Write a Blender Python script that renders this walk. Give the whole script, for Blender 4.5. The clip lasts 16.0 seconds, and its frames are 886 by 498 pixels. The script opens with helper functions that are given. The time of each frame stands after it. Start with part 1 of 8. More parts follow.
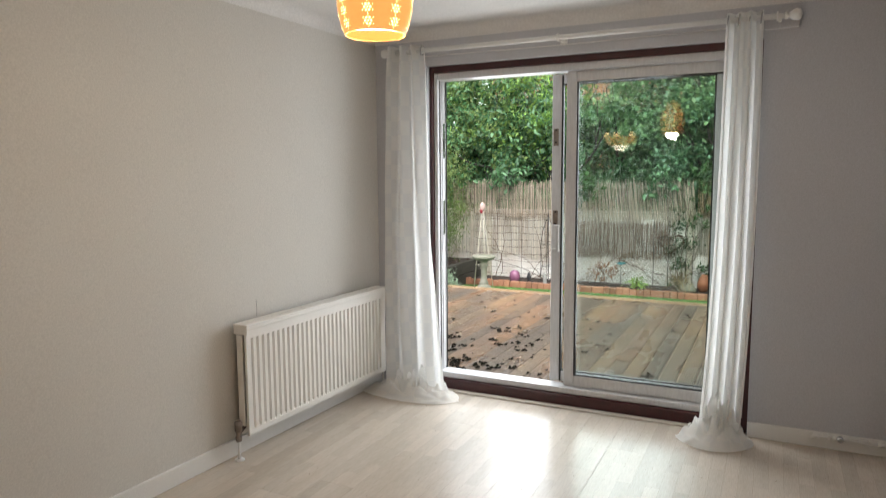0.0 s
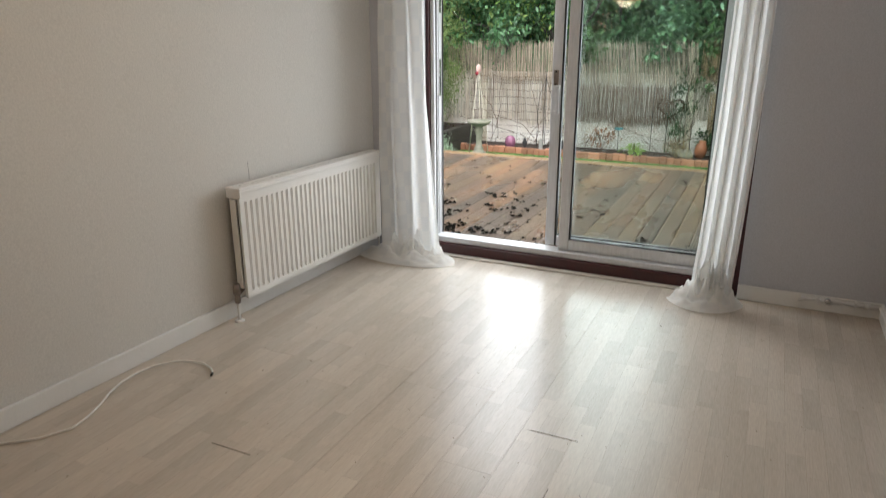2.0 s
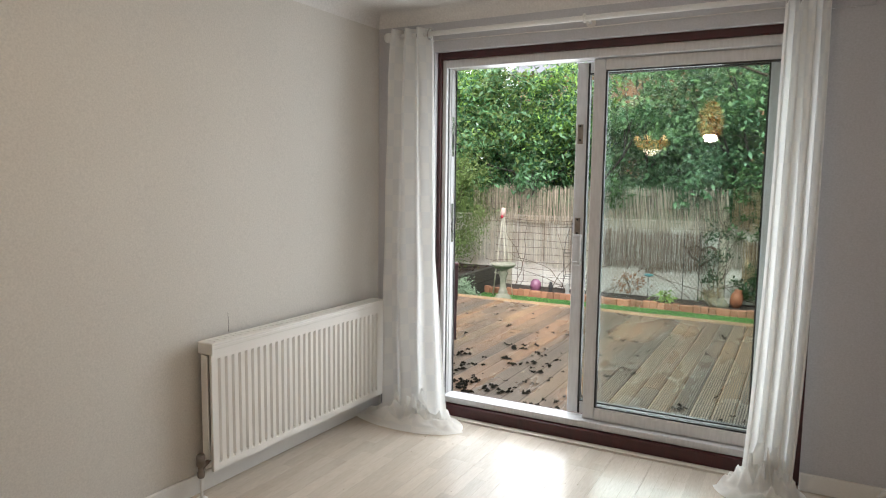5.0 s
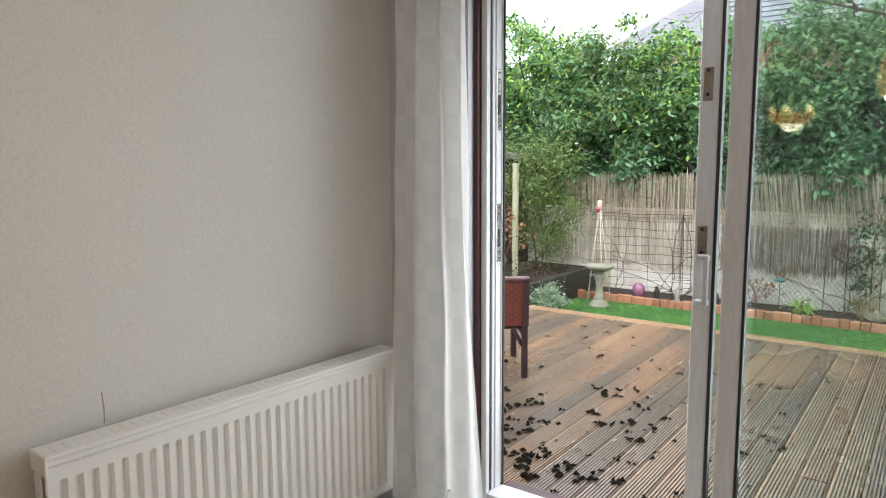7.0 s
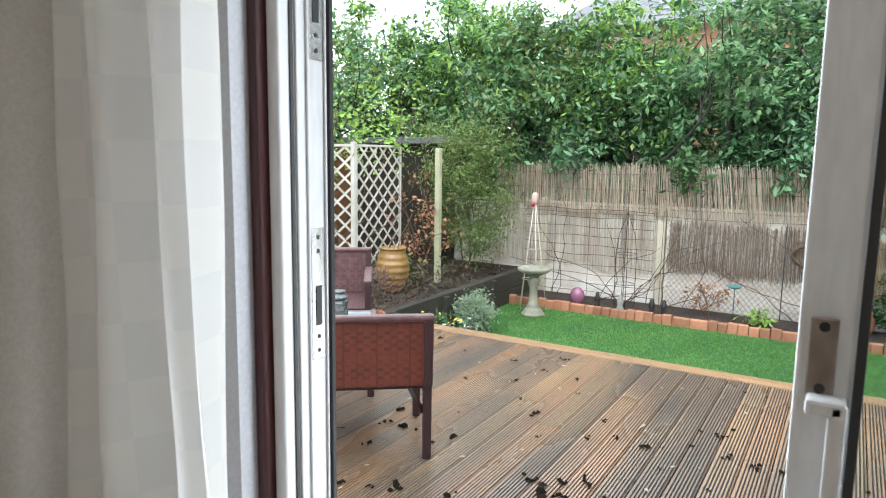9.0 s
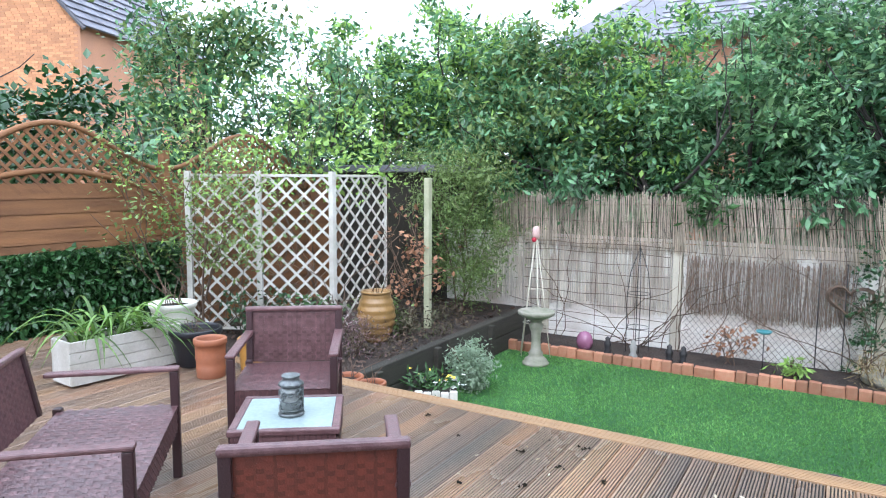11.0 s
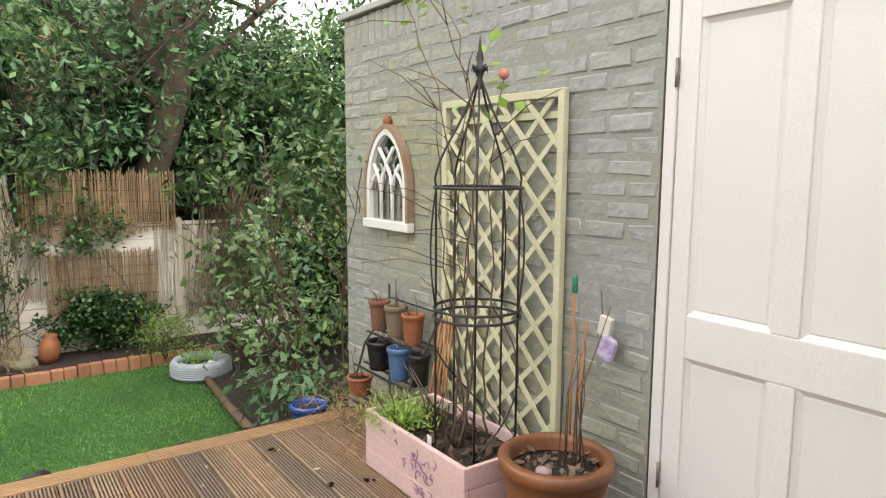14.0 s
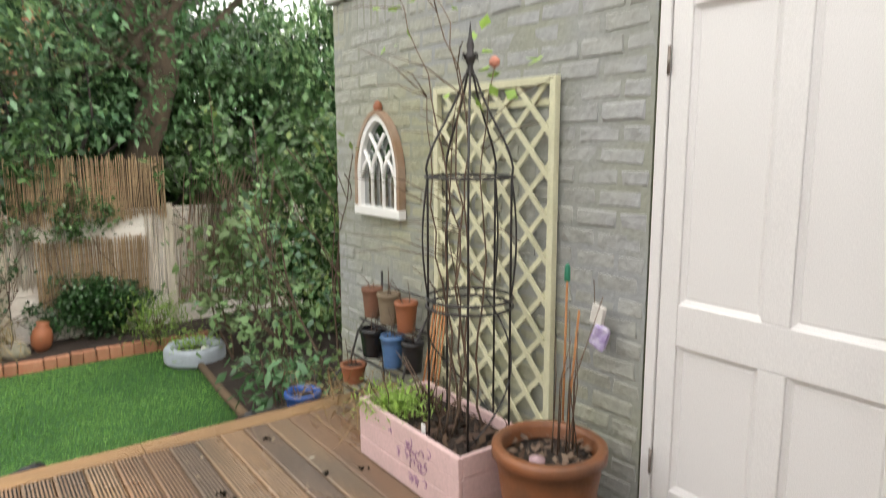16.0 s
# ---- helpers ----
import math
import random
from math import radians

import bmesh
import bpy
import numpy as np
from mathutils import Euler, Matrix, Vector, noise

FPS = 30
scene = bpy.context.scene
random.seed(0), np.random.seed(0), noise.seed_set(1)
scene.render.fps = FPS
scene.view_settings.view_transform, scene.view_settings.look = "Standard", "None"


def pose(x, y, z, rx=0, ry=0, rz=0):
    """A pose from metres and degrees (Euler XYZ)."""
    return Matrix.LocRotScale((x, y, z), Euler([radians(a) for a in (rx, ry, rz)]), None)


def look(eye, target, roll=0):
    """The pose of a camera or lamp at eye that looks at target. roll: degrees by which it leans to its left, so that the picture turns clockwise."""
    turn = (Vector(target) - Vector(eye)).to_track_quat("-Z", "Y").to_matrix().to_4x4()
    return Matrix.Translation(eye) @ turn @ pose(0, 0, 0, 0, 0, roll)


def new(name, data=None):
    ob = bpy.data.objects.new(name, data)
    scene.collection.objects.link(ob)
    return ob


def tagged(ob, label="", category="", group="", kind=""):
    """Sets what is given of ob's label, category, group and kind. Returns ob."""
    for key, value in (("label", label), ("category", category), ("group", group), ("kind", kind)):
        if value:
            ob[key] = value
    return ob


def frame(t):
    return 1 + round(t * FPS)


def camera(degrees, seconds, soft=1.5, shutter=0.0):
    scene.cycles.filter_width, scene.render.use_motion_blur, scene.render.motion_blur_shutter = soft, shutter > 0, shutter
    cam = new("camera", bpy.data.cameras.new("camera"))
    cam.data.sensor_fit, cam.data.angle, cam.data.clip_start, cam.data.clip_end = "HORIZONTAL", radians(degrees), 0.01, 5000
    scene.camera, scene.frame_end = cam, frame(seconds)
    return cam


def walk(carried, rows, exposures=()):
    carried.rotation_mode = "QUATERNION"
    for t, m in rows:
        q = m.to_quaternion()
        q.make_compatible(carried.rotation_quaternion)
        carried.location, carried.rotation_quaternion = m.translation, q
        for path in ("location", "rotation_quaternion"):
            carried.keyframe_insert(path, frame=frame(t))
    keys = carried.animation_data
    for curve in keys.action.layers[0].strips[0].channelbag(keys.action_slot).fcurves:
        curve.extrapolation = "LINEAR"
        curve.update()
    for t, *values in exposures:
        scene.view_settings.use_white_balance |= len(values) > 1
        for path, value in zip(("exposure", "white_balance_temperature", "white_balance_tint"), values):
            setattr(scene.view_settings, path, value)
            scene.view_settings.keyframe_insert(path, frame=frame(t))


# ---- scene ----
cam = camera(66.6, 16.0, soft=1.1, shutter=0.2)
PATH = [
    (0, (-0.292, 1.323, 1.448), (-1.166, 3.108, 1.226), -0.4),
    (0.5, (-0.296, 1.318, 1.458), (-1.161, 3.119, 1.555), -0.2),
    (1, (-0.268, 1.283, 1.462), (-1.151, 3.055, 1.747), -0.2),
    (1.5, (-0.3, 1.334, 1.445), (-1.16, 3.13, 1.248), -0.2),
    (2, (-0.332, 1.37, 1.419), (-1.155, 3.089, 0.813), -0.2),
    (2.5, (-0.328, 1.375, 1.441), (-1.088, 3.002, 0.562), 1.1),
    (3, (-0.335, 1.375, 1.422), (-1.152, 3.091, 0.8), 0.3),
    (3.5, (-0.324, 1.364, 1.44), (-1.189, 3.148, 1.182), 0.1),
    (4, (-0.314, 1.388, 1.435), (-1.197, 3.172, 1.237), 0.1),
    (6.3, (-0.674, 2.714, 1.416), (-1.721, 4.403, 1.189), 0.4),
    (6.5, (-0.709, 2.83, 1.424), (-1.776, 4.507, 1.199), -0.1),
    (7, (-0.887, 3.176, 1.408), (-2.075, 4.767, 1.169), -0.3),
    (7.5, (-1.041, 3.509, 1.408), (-2.235, 5.087, 1.118), 0.0),
    (8, (-1.215, 3.851, 1.414), (-2.344, 5.481, 1.148), -0.6),
    (8.5, (-1.347, 4.212, 1.406), (-2.462, 5.85, 1.14), -0.1),
    (9, (-1.501, 4.537, 1.399), (-2.528, 6.23, 1.12), 0.8),
    (11.3, (-2.0, 5.402, 1.49), (-3.011, 7.115, 1.284), 0.1),
    (11.5, (-2.023, 5.408, 1.496), (-2.985, 7.148, 1.279), 0.0),
    (12, (-2.056, 5.515, 1.483), (-2.74, 7.384, 1.283), -0.9),
    (12.5, (-2.022, 5.557, 1.476), (-2.273, 7.528, 1.247), -0.8),
    (13, (-1.995, 5.67, 1.432), (-1.697, 7.632, 1.188), -0.3),
    (13.2, (-1.958, 5.687, 1.426), (-1.452, 7.607, 1.183), 0.4),
    (13.5, (-1.891, 5.707, 1.415), (-1.086, 7.52, 1.164), 0.2),
    (14, (-1.818, 5.728, 1.43), (-0.68, 7.352, 1.175), 0.3),
    (14.5, (-1.808, 5.728, 1.446), (-0.647, 7.351, 1.307), 0.1),
    (15, (-1.821, 5.699, 1.441), (-0.677, 7.327, 1.645), 0.3),
    (15.5, (-1.873, 5.679, 1.449), (-0.721, 7.299, 1.676), 0.2),
    (16, (-1.806, 5.738, 1.472), (-0.656, 7.343, 1.156), -0.2),
]
EXPOSURES = [(0, 1.02, 6450, 8), (1, 1.05, 6100, 6), (1.6, 1.02, 6400, 8), (2.2, 0.82, 6400, 8), (2.8, 0.82, 6400, 8), (3.4, 1.02, 6450, 8), (4.2, 1.02, 6450, 8), (7, 0.88, 6350, 8), (9, 0.86, 6150, 6), (11.3, 0.83, 5450, 12), (12.5, 1.08, 5300, 15), (13, 0.95, 6100, 16), (13.5, 0.86, 6950, 13), (14, 0.56, 7350, 12), (14.3, 0.5, 7250, 12), (15, 0.24, 7150, 12), (15.5, 0.2, 7050, 12), (16, 0.47, 7200, 12)]
walk(cam, [(t, look(eye, target, roll)) for t, eye, target, roll in PATH], EXPOSURES)

# ---- light ----
world = bpy.data.worlds.new("world")
scene.world = world
world.use_nodes = True
wn = world.node_tree.nodes
sky = wn.new("ShaderNodeTexSky")
sky.sky_type, sky.sun_disc = "NISHITA", False
sky.sun_elevation, sky.sun_rotation = radians(38), radians(150)
sky.air_density, sky.dust_density, sky.ozone_density = 1.0, 6.0, 1.0
pale = wn.new("ShaderNodeMix")
pale.data_type = "RGBA"
pale.inputs[0].default_value = 0.82
pale.inputs[7].default_value = (16.0, 16.8, 17.6, 1)
world.node_tree.links.new(sky.outputs[0], pale.inputs[6])
world.node_tree.links.new(pale.outputs[2], wn["Background"].inputs[0])
wn["Background"].inputs[1].default_value = 0.14
sun = new("sun", bpy.data.lights.new("sun", "SUN"))
sun.data.energy, sun.data.angle, sun.data.color = 0.6, radians(25), (1, 0.97, 0.93)
sun.matrix_world = look((0, 0, 10), (0 - 4 * math.sin(radians(150)), -4 * math.cos(radians(150)), 10 - 4.5))
door_light = new("door_daylight", bpy.data.lights.new("door_daylight", "AREA"))
door_light.data.shape, door_light.data.size, door_light.data.size_y = "RECTANGLE", 1.25, 1.8
door_light.data.energy, door_light.data.color = 16, (0.93, 0.97, 1.0)
door_light.matrix_world = look((-1.45, 5.62, 1.15), (-1.45, 3.0, 0.6))


# ---- materials ----
def mat(name, base, rough=0.6, alt=None, amount=0.5, scale=6.0, fine=60.0, bump=0.15, metal=0.0, spread=0.0, stretch=(1, 1, 1), spec=0.5, coords="Object", island=False, dist=0.01, loc=False, rvar=0.1):
    """Two-scale procedural surface: base drifts to alt in stains, fine grain in value and relief."""
    m = bpy.data.materials.new(name)
    m.use_nodes = True
    n, l = m.node_tree.nodes, m.node_tree.links
    b = n["Principled BSDF"]
    b.inputs["Roughness"].default_value, b.inputs["Metallic"].default_value = rough, metal
    b.inputs["Specular IOR Level"].default_value = spec
    alt = alt or tuple(c * 0.75 for c in base)
    tc, mp = n.new("ShaderNodeTexCoord"), n.new("ShaderNodeMapping")
    mp.inputs["Scale"].default_value = stretch
    if loc:
        here, shift = n.new("ShaderNodeObjectInfo"), n.new("ShaderNodeVectorMath")
        l.new(tc.outputs[coords], shift.inputs[0]), l.new(here.outputs["Location"], shift.inputs[1])
        l.new(shift.outputs[0], mp.inputs[0])
    else:
        l.new(tc.outputs[coords], mp.inputs[0])
    big, small = n.new("ShaderNodeTexNoise"), n.new("ShaderNodeTexNoise")
    big.inputs["Scale"].default_value, big.inputs["Detail"].default_value = scale, 5
    small.inputs["Scale"].default_value, small.inputs["Detail"].default_value = fine, 4
    l.new(mp.outputs[0], big.inputs[0]), l.new(mp.outputs[0], small.inputs[0])
    ramp = n.new("ShaderNodeMapRange")
    ramp.inputs[1].default_value, ramp.inputs[2].default_value = 0.35, 0.7
    ramp.inputs[3].default_value, ramp.inputs[4].default_value = 0.0, amount
    l.new(big.outputs[0], ramp.inputs[0])
    mix = n.new("ShaderNodeMix")
    mix.data_type = "RGBA"
    mix.inputs[6].default_value, mix.inputs[7].default_value = (*base, 1), (*alt, 1)
    l.new(ramp.outputs[0], mix.inputs[0])
    hsv = n.new("ShaderNodeHueSaturation")
    l.new(mix.outputs[2], hsv.inputs["Color"])
    val = n.new("ShaderNodeMapRange")
    val.inputs[3].default_value, val.inputs[4].default_value = 0.82, 1.18
    l.new(small.outputs[0], val.inputs[0])
    out = val.outputs[0]
    if spread:
        info = n.new("ShaderNodeNewGeometry") if island else n.new("ShaderNodeObjectInfo")
        rnd = info.outputs["Random Per Island"] if island else info.outputs["Random"]
        r2 = n.new("ShaderNodeMapRange")
        r2.inputs[3].default_value, r2.inputs[4].default_value = 1 - spread, 1 + spread
        l.new(rnd, r2.inputs[0])
        mul = n.new("ShaderNodeMath")
        mul.operation = "MULTIPLY"
        l.new(out, mul.inputs[0]), l.new(r2.outputs[0], mul.inputs[1])
        out = mul.outputs[0]
    l.new(out, hsv.inputs["Value"])
    l.new(hsv.outputs[0], b.inputs["Base Color"])
    rr = n.new("ShaderNodeMapRange")
    rr.inputs[3].default_value, rr.inputs[4].default_value = max(0, rough - rvar), min(1, rough + rvar)
    l.new(big.outputs[0], rr.inputs[0]), l.new(rr.outputs[0], b.inputs["Roughness"])
    if bump:
        bp = n.new("ShaderNodeBump")
        bp.inputs["Strength"].default_value, bp.inputs["Distance"].default_value = bump, dist
        l.new(small.outputs[0], bp.inputs["Height"]), l.new(bp.outputs[0], b.inputs["Normal"])
    return m


def glass_mat(name, tint=(1, 1, 1), gloss=0.0):
    """A thin pane: clear, with gloss that grows at grazing angles."""
    m = bpy.data.materials.new(name)
    m.use_nodes = True
    n, l = m.node_tree.nodes, m.node_tree.links
    clear, shine, mix, fr = n.new("ShaderNodeBsdfTransparent"), n.new("ShaderNodeBsdfGlossy"), n.new("ShaderNodeMixShader"), n.new("ShaderNodeFresnel")
    clear.inputs[0].default_value = (*tint, 1)
    shine.inputs["Roughness"].default_value = gloss
    fr.inputs[0].default_value = 1.52
    l.new(fr.outputs[0], mix.inputs[0]), l.new(clear.outputs[0], mix.inputs[1]), l.new(shine.outputs[0], mix.inputs[2])
    l.new(mix.outputs[0], n["Material Output"].inputs[0])
    return m


def leaf_mat(name, base, alt, gloss=0.4, through_light=0.25, spread=0.35):
    m = mat(name, base, gloss, alt, 0.9, 1.2, 30, 0, spread=spread, island=True)
    n, l = m.node_tree.nodes, m.node_tree.links
    b = n["Principled BSDF"]
    tr, mix = n.new("ShaderNodeBsdfTranslucent"), n.new("ShaderNodeMixShader")
    mix.inputs[0].default_value = through_light
    l.new(b.inputs["Base Color"].links[0].from_socket, tr.inputs[0])
    l.new(b.outputs[0], mix.inputs[1]), l.new(tr.outputs[0], mix.inputs[2])
    l.new(mix.outputs[0], n["Material Output"].inputs[0])
    return m


def glow(name, color, strength):
    m = bpy.data.materials.new(name)
    m.use_nodes = True
    b = m.node_tree.nodes["Principled BSDF"]
    b.inputs["Base Color"].default_value = b.inputs["Emission Color"].default_value = (*color, 1)
    b.inputs["Emission Strength"].default_value = strength
    return m


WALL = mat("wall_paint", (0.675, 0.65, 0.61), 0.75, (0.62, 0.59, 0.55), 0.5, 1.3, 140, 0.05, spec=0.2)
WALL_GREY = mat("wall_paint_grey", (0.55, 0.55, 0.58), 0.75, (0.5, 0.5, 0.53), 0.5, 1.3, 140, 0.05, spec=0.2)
CEIL = mat("ceiling_paint", (0.78, 0.765, 0.75), 0.85, (0.7, 0.68, 0.66), 0.6, 1.6, 90, 0.06, spec=0.15)
GLOSS_WHITE = mat("white_gloss", (0.8, 0.79, 0.77), 0.35, (0.7, 0.68, 0.64), 0.3, 4, 300, 0.03)
RAD_WHITE = mat("radiator_enamel", (0.82, 0.8, 0.765), 0.35, (0.75, 0.72, 0.68), 0.25, 3, 320, 0.01)
FRAME_WHITE = mat("white_aluminium", (0.66, 0.66, 0.67), 0.35, (0.54, 0.54, 0.56), 0.5, 3, 80, 0.03, stretch=(1, 1, 0.2))
RED_WOOD = mat("red_hardwood", (0.055, 0.008, 0.009), 0.35, (0.035, 0.008, 0.01), 0.8, 5, 60, 0.12, stretch=(4, 4, 0.4))
RUBBER = mat("black_rubber", (0.015, 0.015, 0.016), 0.5, None, 0.4, 8, 90, 0.05)
CHROME = mat("chrome", (0.6, 0.6, 0.6), 0.25, (0.4, 0.38, 0.36), 0.5, 20, 90, 0.02, metal=1.0)
STEEL = mat("old_steel", (0.32, 0.28, 0.25), 0.45, (0.16, 0.12, 0.1), 0.7, 30, 120, 0.1, metal=0.8)
GLASS = glass_mat("door_glass", (0.93, 0.96, 0.95))
IRON = mat("black_iron", (0.02, 0.02, 0.022), 0.5, (0.05, 0.035, 0.03), 0.5, 12, 120, 0.2)


# ---- mesh helpers ----
def bm_new():
    return bmesh.new()


def box(bm, x0, y0, z0, x1, y1, z1, m=None):
    v = [bm.verts.new(Vector(p) if m is None else m @ Vector(p)) for p in
         ((x0, y0, z0), (x1, y0, z0), (x1, y1, z0), (x0, y1, z0), (x0, y0, z1), (x1, y0, z1), (x1, y1, z1), (x0, y1, z1))]
    for q in ((3, 2, 1, 0), (4, 5, 6, 7), (0, 1, 5, 4), (1, 2, 6, 5), (2, 3, 7, 6), (3, 0, 4, 7)):
        bm.faces.new([v[i] for i in q])
    return bm


def soft_box(bm, x0, y0, z0, x1, y1, z1, r=0.006, m=None, seg=2):
    tmp = bmesh.new()
    box(tmp, x0, y0, z0, x1, y1, z1)
    bmesh.ops.bevel(tmp, geom=tmp.edges[:], offset=r, segments=seg, affect="EDGES", profile=0.5)
    if m is not None:
        tmp.transform(m)
    me = bpy.data.meshes.new("tmp")
    tmp.to_mesh(me), tmp.free()
    bm.from_mesh(me)
    bpy.data.meshes.remove(me)
    return bm


def tube(bm, pts, r, seg=8, closed=False, smooth=True, caps=True):
    """A tube along points; r is a number or one radius a point."""
    pts = [Vector(p) for p in pts]
    rs = [r] * len(pts) if isinstance(r, (int, float)) else list(r)
    rings, n = [], len(pts)
    up = Vector((0.31, 0.17, 0.93))
    for i, p in enumerate(pts):
        a = pts[(i - 1) % n] if closed or i else p
        b = pts[(i + 1) % n] if closed or i < n - 1 else p
        d = (b - a).normalized()
        u = d.cross(up)
        u = (u if u.length > 0.05 else d.cross(Vector((1, 0, 0)))).normalized()
        w = d.cross(u)
        rings.append([bm.verts.new(p + rs[i] * (math.cos(t) * u + math.sin(t) * w)) for t in (2 * math.pi * k / seg for k in range(seg))])
    pairs = list(zip(rings, rings[1:])) + ([(rings[-1], rings[0])] if closed else [])
    for a, b in pairs:
        for k in range(seg):
            f = bm.faces.new((a[k], a[(k + 1) % seg], b[(k + 1) % seg], b[k]))
            f.smooth = smooth
    if caps and not closed:
        bm.faces.new(rings[0][::-1]), bm.faces.new(rings[-1])
    return bm


def lathe(bm, profile, centre=(0, 0, 0), seg=32, m=None, sq=None):
    """A turned shape: profile of (radius, height) from the bottom up."""
    c = Vector(centre)
    rings = []
    for r, z in profile:
        ring = []
        for k in range(seg):
            t = 2 * math.pi * k / seg
            p = c + Vector((r * math.cos(t), r * math.sin(t), z))
            ring.append(bm.verts.new(m @ p if m is not None else p))
        rings.append(ring)
    for a, b in zip(rings, rings[1:]):
        for k in range(seg):
            f = bm.faces.new((a[k], a[(k + 1) % seg], b[(k + 1) % seg], b[k]))
            f.smooth = True
    if profile[0][0] > 0.001:
        bm.faces.new(rings[0][::-1])
    if profile[-1][0] > 0.001:
        bm.faces.new(rings[-1])
    return bm


def mesh_of(name, bm, material):
    me = bpy.data.meshes.new(name)
    bmesh.ops.recalc_face_normals(bm, faces=bm.faces[:])
    bm.to_mesh(me), bm.free()
    me.materials.append(material)
    return me


def part(name, bm, material, parent=None, label=""):
    ob = new(name, mesh_of(name, bm, material))
    if parent is not None:
        ob.parent = parent
    return tagged(ob, label)


def structure(name, bm, material, label, category):
    return tagged(part(name, bm, material), label, category, kind="structure")


def thing(name, label, category, at=(0, 0, 0), rz=0.0, group="", kind=""):
    """An Empty at the base of a thing; its parts are built in its own frame."""
    ob = new(name)
    ob.empty_display_size = 0.1
    ob.matrix_world = pose(*at, 0, 0, rz)
    return tagged(ob, label, category, group, kind)


def cloud_mesh(name, verts, faces, material, smooth=False):
    me = bpy.data.meshes.new(name)
    verts, faces = np.asarray(verts, dtype=np.float32), np.asarray(faces, dtype=np.int32)
    k = faces.shape[1]
    me.vertices.add(len(verts)), me.vertices.foreach_set("co", verts.ravel())
    me.loops.add(faces.size), me.loops.foreach_set("vertex_index", faces.ravel())
    me.polygons.add(len(faces))
    me.polygons.foreach_set("loop_start", np.arange(0, faces.size, k, dtype=np.int32))
    me.update(calc_edges=True)
    me.materials.append(material)
    return me


def leaves(name, centres, length, width, material, parent=None, rng=None, droop=0.3, label=""):
    """Folded leaves at the centres, each of two halves that meet at a midrib."""
    rng = rng or np.random.default_rng(1)
    n = len(centres)
    yaw, pitch = rng.uniform(0, 2 * np.pi, n), rng.normal(-droop, 0.55, n)
    d = np.stack([np.cos(yaw) * np.cos(pitch), np.sin(yaw) * np.cos(pitch), np.sin(pitch)], 1)
    side = np.stack([-np.sin(yaw), np.cos(yaw), np.zeros(n)], 1)
    tilt = rng.normal(0, 0.5, n)[:, None]
    nor = np.cross(d, side)
    side = side * np.cos(tilt) + nor * np.sin(tilt)
    nor = np.cross(d, side)
    s = rng.uniform(0.6, 1.25, n)[:, None]
    L, W = length * s, width * s
    c = np.asarray(centres)
    v = np.stack([c, c + d * L * 0.45 + side * W * 0.5 - nor * W * 0.18, c + d * L - nor * L * 0.1, c + d * L * 0.45 - side * W * 0.5 - nor * W * 0.18, c + d * L * 0.5], 1).reshape(-1, 3)
    base = (np.arange(n) * 5)[:, None]
    f = np.concatenate([base + np.array([[0, 1, 4]]), base + np.array([[4, 1, 2]]), base + np.array([[0, 4, 3]]), base + np.array([[4, 2, 3]])], 1).reshape(-1, 3)
    ob = new(name, cloud_mesh(name, v, f, material))
    if parent is not None:
        ob.parent = parent
    return tagged(ob, label)

# ---- room shell ----
XL, XR, YD, YB, ZC, YO = -2.80, 0.33, 5.27, -3.2, 2.37, 5.55
OL, OR_, OT = -2.332, -0.37, 2.135
LEAN_W = pose(-2.79, 2.6, 0, 0, 0, -1.6)  # the radiator wall stands slightly out of square


def laminate():
    m = mat("laminate", (0.57, 0.505, 0.43), 0.26, (0.5, 0.43, 0.355), 0.7, 1.4, 22, 0.02, spread=0.04, stretch=(9, 0.8, 1), rvar=0.02)
    n, l = m.node_tree.nodes, m.node_tree.links
    hsv = [k for k in n if k.type == "HUE_SAT"][0]
    tc, mp, br, info, add = n.new("ShaderNodeTexCoord"), n.new("ShaderNodeMapping"), n.new("ShaderNodeTexBrick"), n.new("ShaderNodeObjectInfo"), n.new("ShaderNodeVectorMath")
    mp.inputs["Rotation"].default_value = (0, 0, radians(90))
    l.new(tc.outputs["Object"], add.inputs[0])
    l.new(info.outputs["Location"], add.inputs[1])
    l.new(add.outputs[0], mp.inputs[0]), l.new(mp.outputs[0], br.inputs[0])
    br.inputs["Scale"].default_value = 1.0
    br.inputs["Brick Width"].default_value, br.inputs["Row Height"].default_value = 0.33, 0.0642
    br.inputs["Mortar Size"].default_value = 0.0006
    br.offset, br.offset_frequency = 0.37, 2
    br.inputs["Color1"].default_value, br.inputs["Color2"].default_value = (0.92, 0.917, 0.914, 1), (1.05, 1.045, 1.04, 1)
    br.inputs["Mortar"].default_value = (0.8, 0.78, 0.76, 1)
    mul = n.new("ShaderNodeMix")
    mul.data_type, mul.blend_type = "RGBA", "MULTIPLY"
    mul.inputs[0].default_value = 1.0
    b = n["Principled BSDF"]
    l.new(hsv.outputs[0], mul.inputs[6]), l.new(br.outputs[0], mul.inputs[7]), l.new(mul.outputs[2], b.inputs["Base Color"])
    return m


LAMINATE = laminate()


